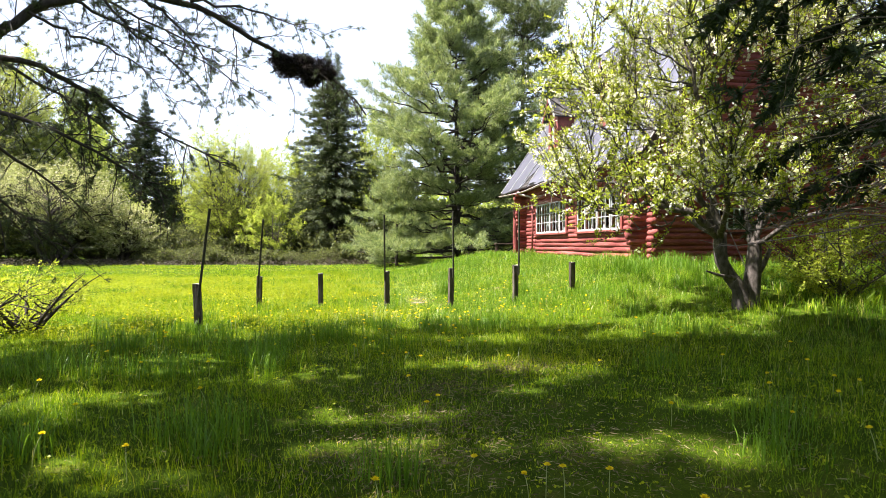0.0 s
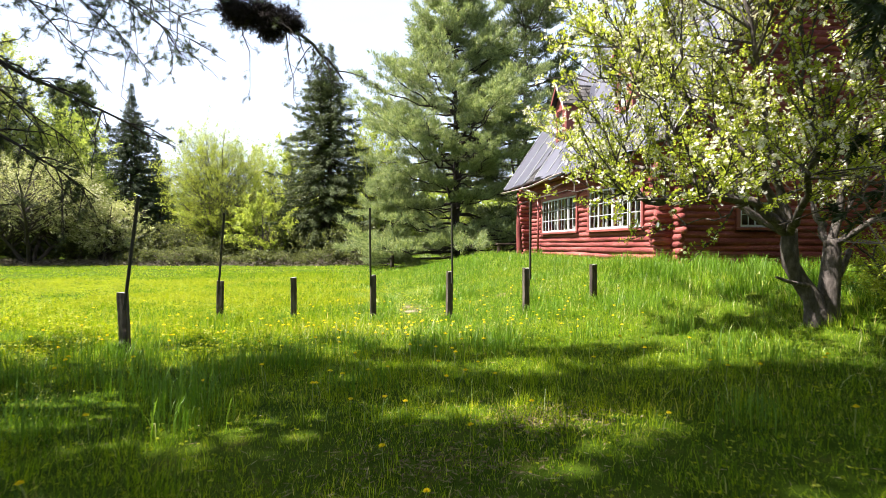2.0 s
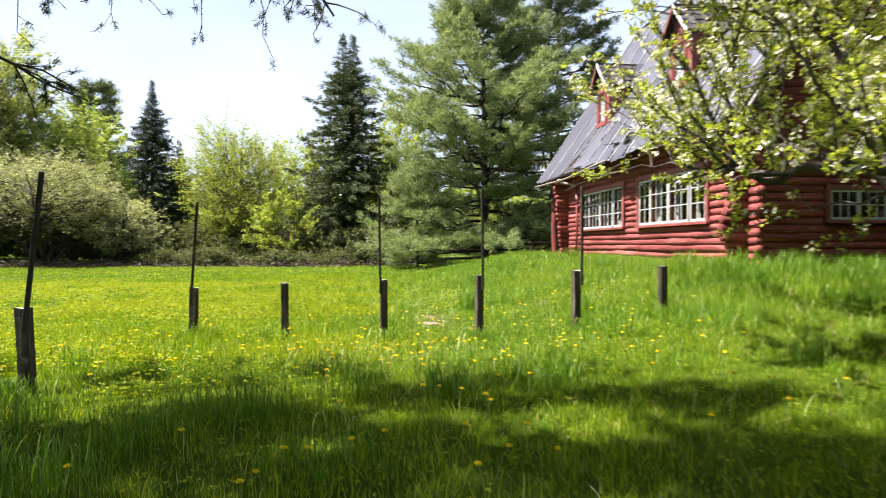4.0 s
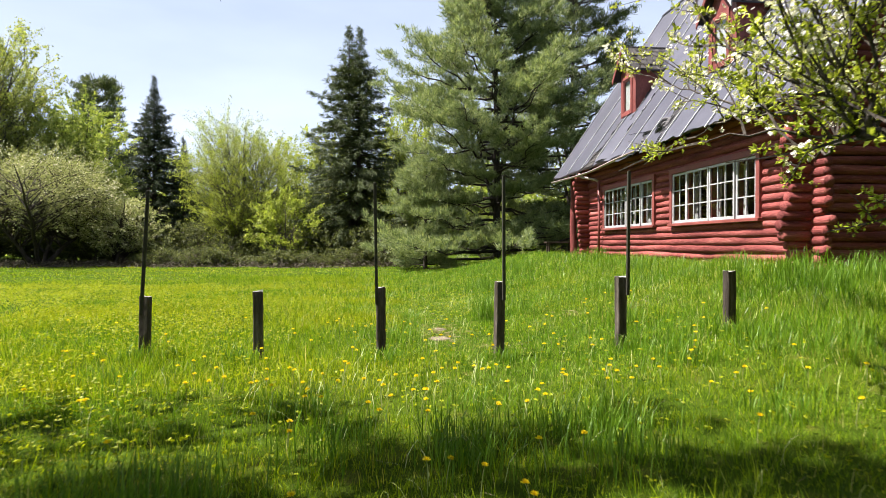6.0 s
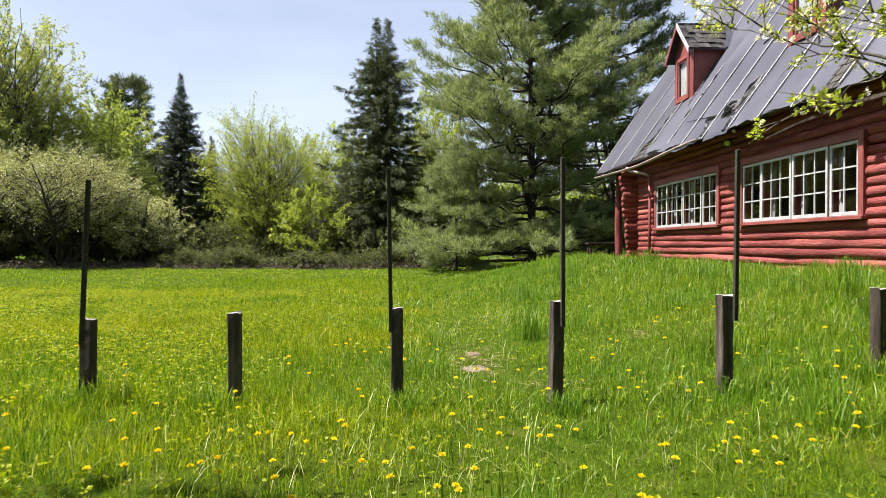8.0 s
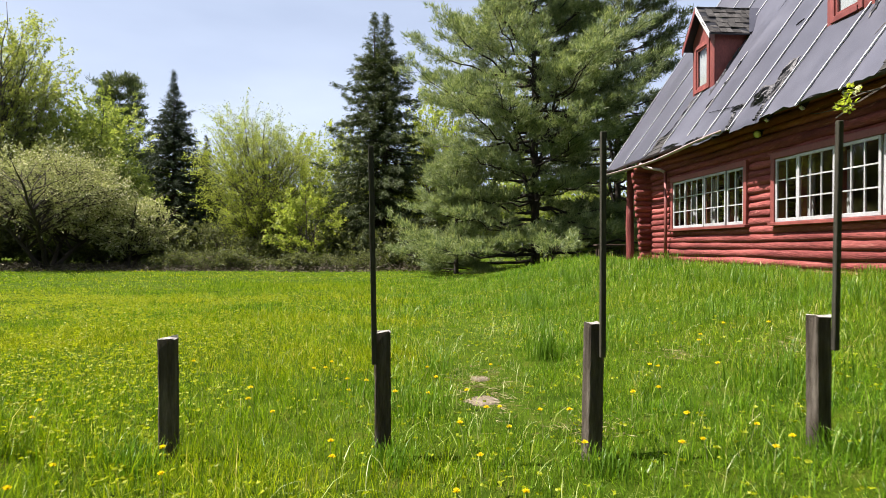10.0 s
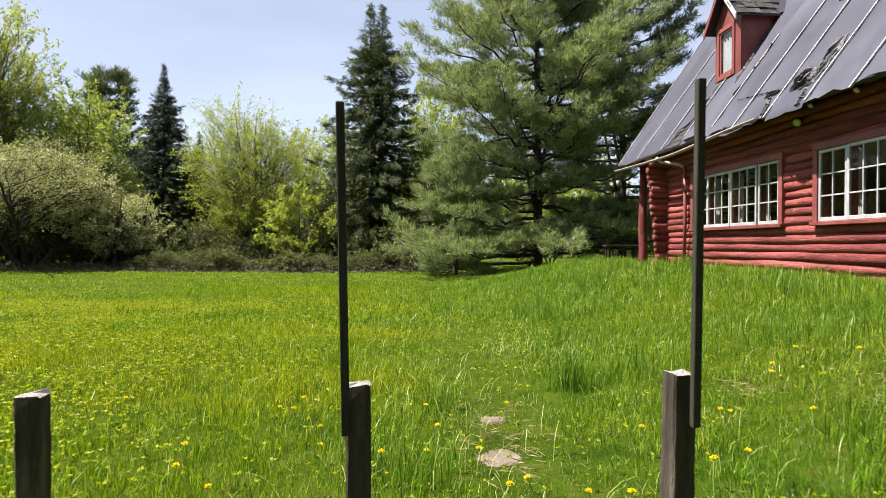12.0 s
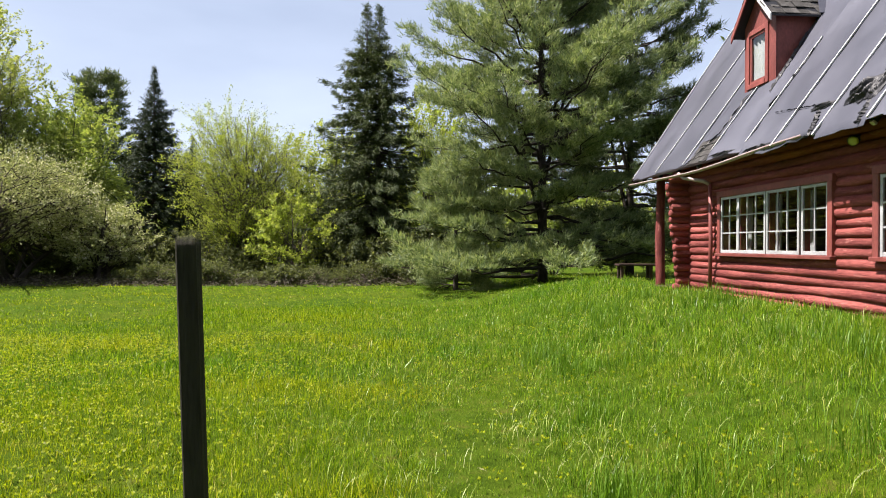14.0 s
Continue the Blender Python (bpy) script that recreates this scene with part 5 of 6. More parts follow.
# main limbs: start, pull, end, thickness
BOUGHS = [((-0.42, 0.1, 1.1), (-1.0, 2.4, 2.7), (-1.8, 3.85, 2.2), 0.045), ((-0.42, 0.1, 1.15), (-1.5, -0.2, 1.7), (-2.8, 0.6, 2.0), 0.05),
          ((-0.42, 0.1, 1.1), (-1.0, 2.8, 3.0), (-1.85, 5.4, 3.35), 0.05)]
for k in range(28):
    a, f = 2.4 * k + 0.3 * rg.normal(), (k + 0.5) / 28
    el = 0.2 + 1.2 * f ** 0.9
    reach = (3.3 + 0.1 * math.cos(a)) * (0.85 + 0.25 * rg.random())
    end = np.array([math.cos(a) * math.cos(el) * reach, math.sin(a) * math.cos(el) * reach + 0.2, 1.2 + math.sin(el) * reach * 1.4])
    root = np.array((-0.4, 0.1, 1.15) if math.cos(a) < 0.15 else (0.15, 0.06, 1.02))
    BOUGHS.append((root, root + (end - root) * 0.45 + (0, 0, 0.1 + 0.3 * math.cos(el)) + 0.15 * rg.normal(size=3), end, 0.018 + 0.015 * rg.random()))
for k in range(24):   # the dense top and the side away from the way
    a, el = -1.4 + 3.2 * rg.random(), 0.15 + 1.0 * rg.random()
    reach = 2.6 + 1.1 * rg.random()
    end = np.array([math.cos(a) * math.cos(el) * reach, math.sin(a) * math.cos(el) * reach, 1.2 + math.sin(el) * reach * 1.4])
    BOUGHS.append(((0.15, 0.06, 1.02), (0.15, 0.06, 1.5), end, 0.024))
for k in range(7):   # a high shoulder of the crown
    end = np.array([-0.9 - 1.3 * rg.random(), 0.2 + 2.2 * rg.random(), 2.6 + 1.9 * rg.random()])
    root = np.array((-0.4, 0.1, 1.15))
    BOUGHS.append((root, root + (end - root) * 0.45 + (0, 0, 0.6), end, 0.028))
for k in range(7):   # the side that reaches towards the house
    a, el = 1.9 + 1.3 * rg.random(), 0.55 + 0.6 * (k + rg.random()) / 7
    reach = 3.3 + 0.5 * rg.random()
    end = np.array([math.cos(a) * math.cos(el) * reach, math.sin(a) * math.cos(el) * reach, 1.3 + math.sin(el) * reach * 1.25])
    root = np.array((-0.4, 0.1, 1.15))
    BOUGHS.append((root, root + (end - root) * 0.5 + (0, 0, 0.4), end, 0.035))
for k in range(6):   # the thin outer edge towards the house
    end = np.array([-2.3 - 0.6 * rg.random(), 0.2 + 1.1 * rg.random(), 2.3 + 1.2 * rg.random()])
    BOUGHS.append(((-0.4, 0.1, 1.15), (-1.0, 0, 1.6), end, 0.02))
for k in range(2):   # low drooping boughs
    end = np.array([-0.9 - 0.9 * rg.random(), -1.2 + 2.0 * rg.random(), 0.95 + 0.8 * rg.random()])
    BOUGHS.append(((-0.4, 0.1, 1.15), (-1.0, 0, 1.6), end, 0.02))
for k in range(9):
    a, el = 2.3 + 0.42 * k, 0.02 + 0.16 * rg.random()
    reach = 2.5 + 0.9 * rg.random()
    end = np.array([math.cos(a) * reach, math.sin(a) * reach, 1.15 + math.sin(el) * reach + 0.25 * rg.random()])
    root = np.array((-0.4, 0.1, 1.12) if math.cos(a) < 0.15 else (0.15, 0.06, 1.0))
    BOUGHS.append((root, root + (end - root) * 0.5 + (0, 0, 0.45), end, 0.026))
LP, LD, BP = [], [], []


def sprig(s, dr, ln, r, depth):
    """A branchlet with its own side shoots, leaves and blossom."""
    n = 6 if depth == 0 else 4
    e = s + dr * ln
    m = s + dr * ln * 0.5 + 0.14 * ln * rg.normal(size=3) + (0, 0, 0.05 * ln)
    p = bend(s, m, e, n)
    tube(twigs, p, r * np.linspace(1, 0.35, n), 3, False)
    k = int(ln * (7 if depth else 4)) + 2
    w = rg.random(k) * (n - 1)
    j = np.minimum(w.astype(int), n - 2)
    q = p[j] + (p[j + 1] - p[j]) * (w - j)[:, None]
    for at in q:
        c = rg.integers(4, 8)
        o = unit(dr * 0.4 + spread(c, rg) + (0, 0, 0.2))
        LP.append(at + o * 0.015), LD.append(o)
        if rg.random() < 0.15 + 0.075 * min(max(at[2] - 1.2, 0), 3):
            BP.append((at + 0.035 * rg.normal(size=3), unit(spread(1, rg)[0] + (0, 0, 0.6))))
    if depth < 1:
        for t in range(int(ln * 4) + 1):
            f = 0.25 + 0.75 * rg.random()
            i = min(int(f * (n - 1)), n - 2)
            sprig(p[i], unit(unit(p[i + 1] - p[i]) + 0.8 * spread(1, rg)[0] + (0, 0, 0.35)), (0.2 + 0.4 * rg.random()) * min(ln, 1.0), r * 0.55, depth + 1)


# scaffold limbs rise crookedly from the two sawn stems; every bough leaves one of them
L_TOP, R_TOP = (-0.41, 0.1, 1.12), (0.15, 0.06, 1.0)
SCAFFOLD = [((L_TOP, (-0.95, 0.0, 1.5), (-1.5, 0.15, 1.62), (-1.9, 0.35, 1.5), (-2.35, 0.5, 1.62)), 0.055), ((L_TOP, (-0.46, 0.12, 1.7), (-0.62, 0.2, 2.4), (-0.55, 0.3, 3.3), (-0.72, 0.4, 4.3)), 0.055),
            ((L_TOP, (-0.68, 0.9, 1.7), (-1.05, 1.9, 2.15), (-1.25, 2.7, 2.3), (-1.6, 3.5, 2.6)), 0.05), ((L_TOP, (-0.75, -0.5, 1.5), (-1.2, -1.1, 1.75), (-1.7, -1.9, 2.4)), 0.045),
            ((L_TOP, (-0.3, 0.8, 1.8), (-0.2, 1.6, 2.3), (0.0, 2.5, 3.3)), 0.045), ((L_TOP, (-0.85, 0.1, 1.95), (-1.35, 0.45, 2.6), (-2.0, 1.0, 3.7)), 0.045),
            ((R_TOP, (0.5, 0.2, 1.35), (1.1, 0.4, 1.8), (1.9, 0.4, 2.5)), 0.03), ((R_TOP, (0.38, 0.1, 1.6), (0.85, 0.25, 2.5), (1.1, 0.3, 3.6)), 0.05),
            ((R_TOP, (0.5, -0.6, 1.4), (1.0, -1.3, 1.7), (1.7, -1.9, 2.3)), 0.036), ((R_TOP, (0.5, 0.8, 1.4), (1.0, 1.6, 1.9), (1.7, 2.3, 2.6)), 0.045)]
JOINTS, SHOOTS = [], []
for pts, r in SCAFFOLD:
    p = np.array(pts, float)
    t = np.linspace(0, len(p) - 1, 5 * len(p))
    p = np.stack([np.interp(t, np.arange(len(p)), p[:, c]) for c in range(3)], 1)
    p[1:-1] = (p[:-2] + 2 * p[1:-1] + p[2:]) / 4
    p[2:] += np.cumsum(0.022 * rg.normal(size=(len(p) - 2, 3)), 0)
    w = r * np.linspace(1.2, 0.42, len(p))
    w[-2:] *= 1.15
    tube(wood, p, w, 9, True, 0.2, rg)
    JOINTS += [(q, u) for q, u in zip(p[3:], w[3:])]
    for i in range(5, len(p) - 1):
        SHOOTS.append((p[i], unit(0.5 * unit(p[i + 1] - p[i]) + 0.7 * spread(1, rg)[0] + (0, 0, 0.8))))
JP, JR = np.array([j[0] for j in JOINTS]), np.array([j[1] for j in JOINTS])
for at, dr in SHOOTS:
    sprig(at, dr, 0.5 + 0.8 * rg.random(), 0.011, 0)
for a, b, c, r in BOUGHS:
    n = 12
    far_off = np.linalg.norm(JP - np.array(c), axis=1) + np.where(JP[:, 2] > c[2] + 0.6, 1.5, 0.0) + 0.5 * rg.random(len(JP))
    near_by = np.flatnonzero((far_off > 0.6) & (far_off < max(2.0, far_off.min() + 0.5)))
    k = int(near_by[rg.integers(len(near_by))])
    a, r = JP[k], min(max(r, 0.02), JR[k] * 0.65)
    b = a + (np.array(c) - a) * 0.45 + (0, 0, 0.1) + 0.12 * rg.normal(size=3)
    p = bend(a, b, c, n)
    L = np.linalg.norm(np.subtract(c, a))
    p[2:-1] += 0.05 * rg.normal(size=(n - 3, 3)) * L * 0.35
    tube(wood, p, r * np.linspace(1.0, 0.2, n), 6, True, 0.15, rg)
    count = int(L * (3.2 if c[1] > 3.5 else 5.4 if c[0] > -0.4 and c[2] > 2.4 else 4.4)) + 2
    for t in range(count):
        f = 0.12 + 0.88 * (t + rg.random()) / count
        i = min(int(f * (n - 1)), n - 2)
        base = p[i] + (p[i + 1] - p[i]) * (f * (n - 1) - i)
        if base[0] < -0.9 and base[2] < 2.4 and rg.random() < 0.3:   # airy towards the house
            continue
        sprig(base, unit(unit(p[i + 1] - p[i]) * 0.9 + 0.65 * spread(1, rg)[0] + (0, 0, 0.7)), 0.45 + 0.65 * rg.random(), 0.012, 0)
    sprig(p[-1], unit(p[-1] - p[-2]), 0.7, 0.012, 0)
LP, LD = np.concatenate(LP), np.concatenate(LD)
crown = Geo()
leaves(crown, LP, LD, 0.03 + 0.026 * rg.random(len(LP)), 0.55, rg, 0.3)
part("trunk", wood, M["bark_apple"], apple, smooth=True)
tagged(part("twig_wood", twigs, M["bark"], apple), kind="stuff")
part("crown", crown, M["apple_leaf"], apple, "fresh yellow green leaves")
# blossom: clusters of four five petalled flowers
bp = np.array([b[0] for b in BP]); bd = np.array([b[1] for b in BP])
bp, bd = np.repeat(bp, 4, 0), np.repeat(bd, 4, 0)
bp = bp + 0.026 * rg.normal(size=bp.shape)
bd = unit(bd + 0.5 * rg.normal(size=bd.shape))
sd = unit(np.cross(bd, rg.normal(size=bd.shape)))
up = np.cross(bd, sd)
petals = Geo()
for k in range(5):
    a = 2 * math.pi * k / 5
    d = sd * math.cos(a) + up * math.sin(a)
    s = sd * -math.sin(a) + up * math.cos(a)
    v = np.stack([bp, bp + d * 0.02 + s * 0.01 + bd * 0.007, bp + d * 0.02 - s * 0.01 + bd * 0.007], 1).reshape(-1, 3)
    petals.add(v, np.arange(len(bp))[:, None] * 3 + np.array([0, 1, 2]))
part("blossom", petals, M["petal"], apple, "white apple blossom")

# ---- overhanging pine, with a dead broom of twigs in its limbs ----
rg = np.random.default_rng(9)
PX, PY = -6.6, 8.8
pz = float(height(PX, PY))
op = thing("overhanging_pine", (PX, PY, pz), "thin needled pine with long dark bare limbs", "tree")
wood, crown = Geo(), Geo()
stem = bend((0, 0, -0.2), (0.2, 0.1, 8), (0.1, -0.2, 18.0), 16)
tube(wood, stem, 0.26 * (1 - np.linspace(0, 0.92, 16)), 10, True, 0.15, rg)
NP, ND = [], []


def pine_limb(pts, r, shoots, spray, need, lift=0.0):
    """A bare sinuous limb with hanging side shoots that end in thin needle tufts."""
    p = np.array(pts, float)
    t = np.linspace(0, len(p) - 1, 4 * len(p))
    p = np.stack([np.interp(t, np.arange(len(p)), p[:, c]) for c in range(3)], 1)
    for _ in range(2):
        p[1:-1] = (p[:-2] + 2 * p[1:-1] + p[2:]) / 4
    p[1:-1] += 0.018 * rg.normal(size=(len(p) - 2, 3))
    n = len(p)
    tube(wood, p, r * np.linspace(0.95, 0.1, n), 6, True, 0.12, rg)
    for s in range(shoots):
        f = 0.15 + 0.85 * (s + rg.random()) / shoots
        i = min(int(f * (n - 1)), n - 2)
        ax = unit(p[i + 1] - p[i])
        d = unit(ax * 0.7 + 0.9 * spread(1, rg)[0] + (0, 0, -0.25 + lift))
        ln = spray * (0.25 + 0.85 * rg.random() ** 1.5)
        q = bend(p[i], p[i] + d * ln * 0.5 + (0, 0, 0.08 * ln), p[i] + d * ln + (0, 0, -0.12 * ln), 6)
        q[1:] += np.cumsum(0.022 * ln * rg.normal(size=(5, 3)), 0)
        tube(wood, q, min(r * 0.22, 0.008) * np.linspace(1, 0.25, 6) + 0.0015, 4, False)
        for u in range(5):
            fi = rg.integers(1, 6)
            d2 = unit(d + 0.9 * spread(1, rg)[0])
            l2 = ln * (0.15 + 0.3 * rg.random())
            e2 = q[fi] + d2 * l2
            tube(wood, [q[fi], (q[fi] + e2) / 2 + 0.02 * rg.normal(size=3), e2], [0.004, 0.003, 0.0016], 3, False)
            for c in range(need + 2):
                NP.append(q[fi] + d2 * l2 * (0.55 + 0.45 * rg.random())), ND.append(d2)
    return p


# limbs in the tree's own metres, from the stem outwards
pine_limb([(0, 0, 4.0), (1.4, 0.4, 3.6), (2.5, 0.8, 3.9), (2.8, 1.0, 4.35), (3.6, 1.2, 4.7), (4.6, 1.5, 4.75), (5.7, 2.2, 4.3), (6.7, 2.6, 4.0), (7.1, 2.7, 3.5)], 0.1, 60, 0.8, 4)
pine_limb([(0, 0, 3.7), (1.6, 0.2, 3.6), (3.0, 0.6, 3.57), (3.5, 0.8, 3.3), (4.2, 1.3, 2.9), (5.2, 1.9, 2.45)], 0.06, 54, 0.7, 4)
pine_limb([(0, 0, 3.2), (1.5, 0, 3.2), (2.8, 0.2, 2.9), (3.3, 0.5, 2.75), (4.1, 1.0, 2.25), (4.6, 1.3, 1.8)], 0.05, 54, 0.75, 4)
pine_limb([(0, 0, 2.4), (1.6, 0, 2.4), (2.9, 0.1, 1.9), (3.3, 0.6, 1.25)], 0.04, 46, 0.75, 5)
for side_limb in ([(3.6, 1.1, 4.6), (3.9, 1.1, 4.2), (4.4, 1.4, 3.9), (5.0, 2.0, 3.2)], [(3.2, 0.8, 4.5), (3.8, 0.9, 4.2), (4.4, 1.1, 4.0), (5.6, 2.0, 3.6)], [(2.9, 0.7, 4.2), (3.4, 0.7, 3.95), (4.0, 0.8, 3.75), (4.6, 1.4, 3.2)],
                  [(4.0, 1.4, 4.75), (4.5, 1.8, 4.4), (5.3, 2.4, 3.55)], [(4.6, 1.5, 4.75), (5.4, 2.0, 4.9), (6.6, 2.7, 4.65)], [(3.5, 0.8, 3.3), (3.5, 0.9, 3.0), (3.45, 1.1, 2.1)]):
    pine_limb(side_limb, 0.024, 22, 0.55, 4)
pine_limb([(0, 0, 5.4), (1.9, 1.8, 5.5), (3.6, 2.8, 4.9), (5.2, 3.6, 4.4)], 0.045, 44, 1.0, 6)
pine_limb([(0, 0, 3.0), (1.6, 1.5, 3.0), (2.4, 2.6, 2.3), (2.8, 3.2, 1.7)], 0.04, 26, 0.8, 6)
pine_limb([(0, 0, 4.0), (1.8, 1.2, 4.1), (3.0, 2.2, 3.3), (3.7, 3.0, 2.6)], 0.04, 26, 0.9, 5)
HP, HD = [], []
for k in range(46):
    z, a = 6.4 + 11.0 * k / 46, 2.4 * k + 0.3 * rg.normal()
    ln = 4.6 * (1 - k / 88) * (0.4 if math.sin(a) > 0.35 and z < 7.3 else 1.05)
    n = 105
    w = np.repeat(0.3 + 0.7 * rg.random(3), n // 3)
    HP.append(np.stack([math.cos(a) * ln * w, math.sin(a) * ln * w, z + 0.45 * w], 1) + np.repeat(0.2 * rg.normal(size=(3, 3)), n // 3, 0) + 0.22 * rg.normal(size=(n, 3))), HD.append(rg.normal(size=(n, 3)))
    pine_limb([(0, 0, z), (math.cos(a) * ln * 0.5, math.sin(a) * ln * 0.5, z + 0.5), (math.cos(a) * ln, math.sin(a) * ln, z + 0.4)], 0.05, 4, 1.1, 2, 0.2)
NP, ND = np.repeat(np.array(NP), 5, 0), np.repeat(np.array(ND), 5, 0)
ND = unit(ND * 0.6 + rg.normal(size=ND.shape))
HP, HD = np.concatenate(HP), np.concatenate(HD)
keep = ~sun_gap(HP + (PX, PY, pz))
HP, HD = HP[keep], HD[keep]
blades(crown, HP, HD, 0.45, 0.19, rg)
slivers(crown, NP + 0.008 * rg.normal(size=NP.shape), ND, 0.04 + 0.035 * rg.random(len(NP)), 0.0062, rg)
part("trunk", wood, M["bark_dark"], op, smooth=True)
part("crown", crown, M["spruce"], op, "thin olive green needles")
broom = Geo()
bc = np.array((-0.55, 11.1, 4.22)) - (PX, PY, pz)
lobes = np.array([(-0.3, 0, 0.08, 0.17), (-0.1, 0.05, 0.0, 0.22), (0.12, -0.05, -0.05, 0.24), (0.3, 0.1, 0.04, 0.19), (0.02, 0.2, 0.12, 0.18), (0.16, 0.0, -0.2, 0.14), (-0.2, -0.15, -0.08, 0.16), (0.42, 0.0, -0.08, 0.12)])
k = 8000
pick = lobes[np.arange(k) % len(lobes)]
p = pick[:, :3] + unit(rg.normal(size=(k, 3))) * rg.random((k, 1)) ** 0.6 * pick[:, 3:] * (1.15, 1, 0.85)
slivers(broom, p + bc, unit(rg.normal(size=(k, 3)) + p * 1.2), 0.05 + 0.05 * rg.random(k), 0.014, rg)
for t in range(170):
    d = unit(rg.normal(size=3)) * (0.52, 0.42, 0.32) * (0.55 + 0.4 * rg.random())
    tube(broom, bend(bc, bc + d * 0.6 + 0.1 * rg.normal(size=3), bc + d, 4), 0.004, 3, False)
part("broom", broom, M["dry"], op, "dense dead broom of brown twigs")

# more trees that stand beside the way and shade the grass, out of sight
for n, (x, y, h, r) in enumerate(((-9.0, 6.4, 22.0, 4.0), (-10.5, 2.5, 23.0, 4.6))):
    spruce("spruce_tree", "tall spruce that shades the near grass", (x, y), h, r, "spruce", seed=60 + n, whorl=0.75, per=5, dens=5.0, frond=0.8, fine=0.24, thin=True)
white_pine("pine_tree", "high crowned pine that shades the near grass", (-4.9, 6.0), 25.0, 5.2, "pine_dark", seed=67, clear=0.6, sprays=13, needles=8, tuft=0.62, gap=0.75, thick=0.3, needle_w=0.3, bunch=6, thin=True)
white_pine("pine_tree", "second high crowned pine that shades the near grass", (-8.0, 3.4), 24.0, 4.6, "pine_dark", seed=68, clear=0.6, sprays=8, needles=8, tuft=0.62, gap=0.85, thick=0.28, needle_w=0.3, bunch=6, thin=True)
# two unseen spruces, added to block skylight from the near gable
for n, (x, y, h, r) in enumerate(((11.8, 7.2, 14.0, 3.4), (15.0, 11.0, 13.0, 3.4))):
    spruce("spruce_tree", "unseen spruce added to shade the house gable", (x, y), h, r, "spruce_dark", seed=70 + n, whorl=0.42, per=7, dens=6, frond=0.75, fine=0.24)

# ---- spruce whose limbs hang in over the bank ----
rg = np.random.default_rng(14)
SX, SY = 7.0, 5.5
sz = float(height(SX, SY))
hs = thing("hanging_spruce", (SX, SY, sz), "dark spruce with long drooping limbs over the grass", "tree")
wood, crown, dead = Geo(), Geo(), Geo()
tube(wood, [(0, 0, -0.2), (0.05, 0, 4), (0, 0.1, 9), (0, 0, 13)], [0.28, 0.2, 0.1, 0.02], 10, True, 0.15, rg)
P, D, L = [], [], []
for k in range(74):
    z = 2.2 + 10.5 * (k / 64) ** 1.1 if k < 64 else 4.2 + 2.0 * (k - 64) / 10
    a = 2.4 * k + 0.2 * rg.normal() if k < 64 else 2.15 + 1.15 * rg.random()
    ln = ((5.2 - 0.36 * z) if k < 64 else 3.7) * (0.75 + 0.35 * rg.random())
    if ln < 0.3:
        continue
    d = np.array([math.cos(a), math.sin(a), 0])
    e = d * ln + (0, 0, z - 0.2 * ln)
    p = bend((0, 0, z), d * ln * 0.5 + (0, 0, z + 0.1), e, 9)
    p[2:] += np.cumsum(0.035 * rg.normal(size=(7, 3)), 0)
    tube(wood, p, np.linspace(0.03, 0.005, 9), 5, False)
    for t in range(int(ln * 9)):
        f = 0.2 + 0.8 * rg.random()
        i = min(int(f * 8), 7)
        s = p[i]
        sd = np.cross(d, (0, 0, 1.0)) * (1 if t % 2 else -1)
        dr = unit(d * 0.7 + sd * 0.8 + (0, 0, -0.55) + 0.25 * rg.normal(size=3))
        l2 = (0.35 + 0.45 * rg.random()) * (1.2 - 0.6 * f)
        q = bend(s, s + dr * l2 * 0.5, s + dr * l2 + (0, 0, -0.2 * l2), 5)
        tube(wood, q[::2], np.linspace(0.006, 0.002, 3), 3, False)
        m = int(l2 * 60)
        w = rg.random(m) * 4
        j = np.minimum(w.astype(int), 3)
        P.append(q[j] + (q[j + 1] - q[j]) * (w - j)[:, None]), D.append(unit(dr + 0.9 * rg.normal(size=(m, 3)) + (0, 0, -0.2))), L.append(0.07 + 0.07 * rg.random(m))
P, D, L = np.concatenate(P), np.concatenate(D), np.concatenate(L)
for _ in range(2):
    slivers(crown, P, D + 0.5 * rg.normal(size=D.shape), L * 1.1, 0.032, rg)
for k in range(56):
    z, a = 1.2 + 3.2 * rg.random(), 1.2 + 1.9 * rg.random()
    d = np.array([math.cos(a), math.sin(a), 0])
    ln = 1.6 + 1.8 * rg.random()
    p = bend((0, 0, z), d * ln * 0.5 + (0, 0, z + 0.2), d * ln + (0, 0, z - 0.3 * rg.random()), 7)
    p[1:] += np.cumsum(0.05 * rg.normal(size=(6, 3)), 0)
    tube(dead, p, np.linspace(0.016, 0.004, 7), 4, False)
    for t in range(12):
        s = p[rg.integers(2, 7)]
        e = s + unit(d + 1.1 * rg.normal(size=3)) * (0.2 + 0.5 * rg.random())
        tube(dead, [s, (s + e) / 2 + 0.04 * rg.normal(size=3), e], [0.005, 0.004, 0.002], 3, False)
part("trunk", wood, M["bark_dark"], hs, smooth=True)
part("crown", crown, M["spruce_dark"], hs, "dark hanging needle sprays")
tagged(part("dead_wood", dead, M["twig_pale"], hs, "bare grey dead branches"), kind="stuff")

broadleaf("shrub", "low green shrub with arching shoots by the bank", (8.6, 10.6), 1.5, 1.3, "apple_leaf", stems=7, limbs=80, per=120, size=0.036, seed=201, trunk_r=0.05, bottom=0.0, sprawl=0.6, gap=-0.7, category="shrub")
broadleaf("shrub", "sparse shrub with dark crooked stems", (-4.5, 11.2), 1.0, 0.8, "apple_leaf", "bark_dark", stems=7, limbs=42, per=44, size=0.042, seed=202, trunk_r=0.07, bottom=0.1, sprawl=0.7, gap=-0.3, category="shrub")


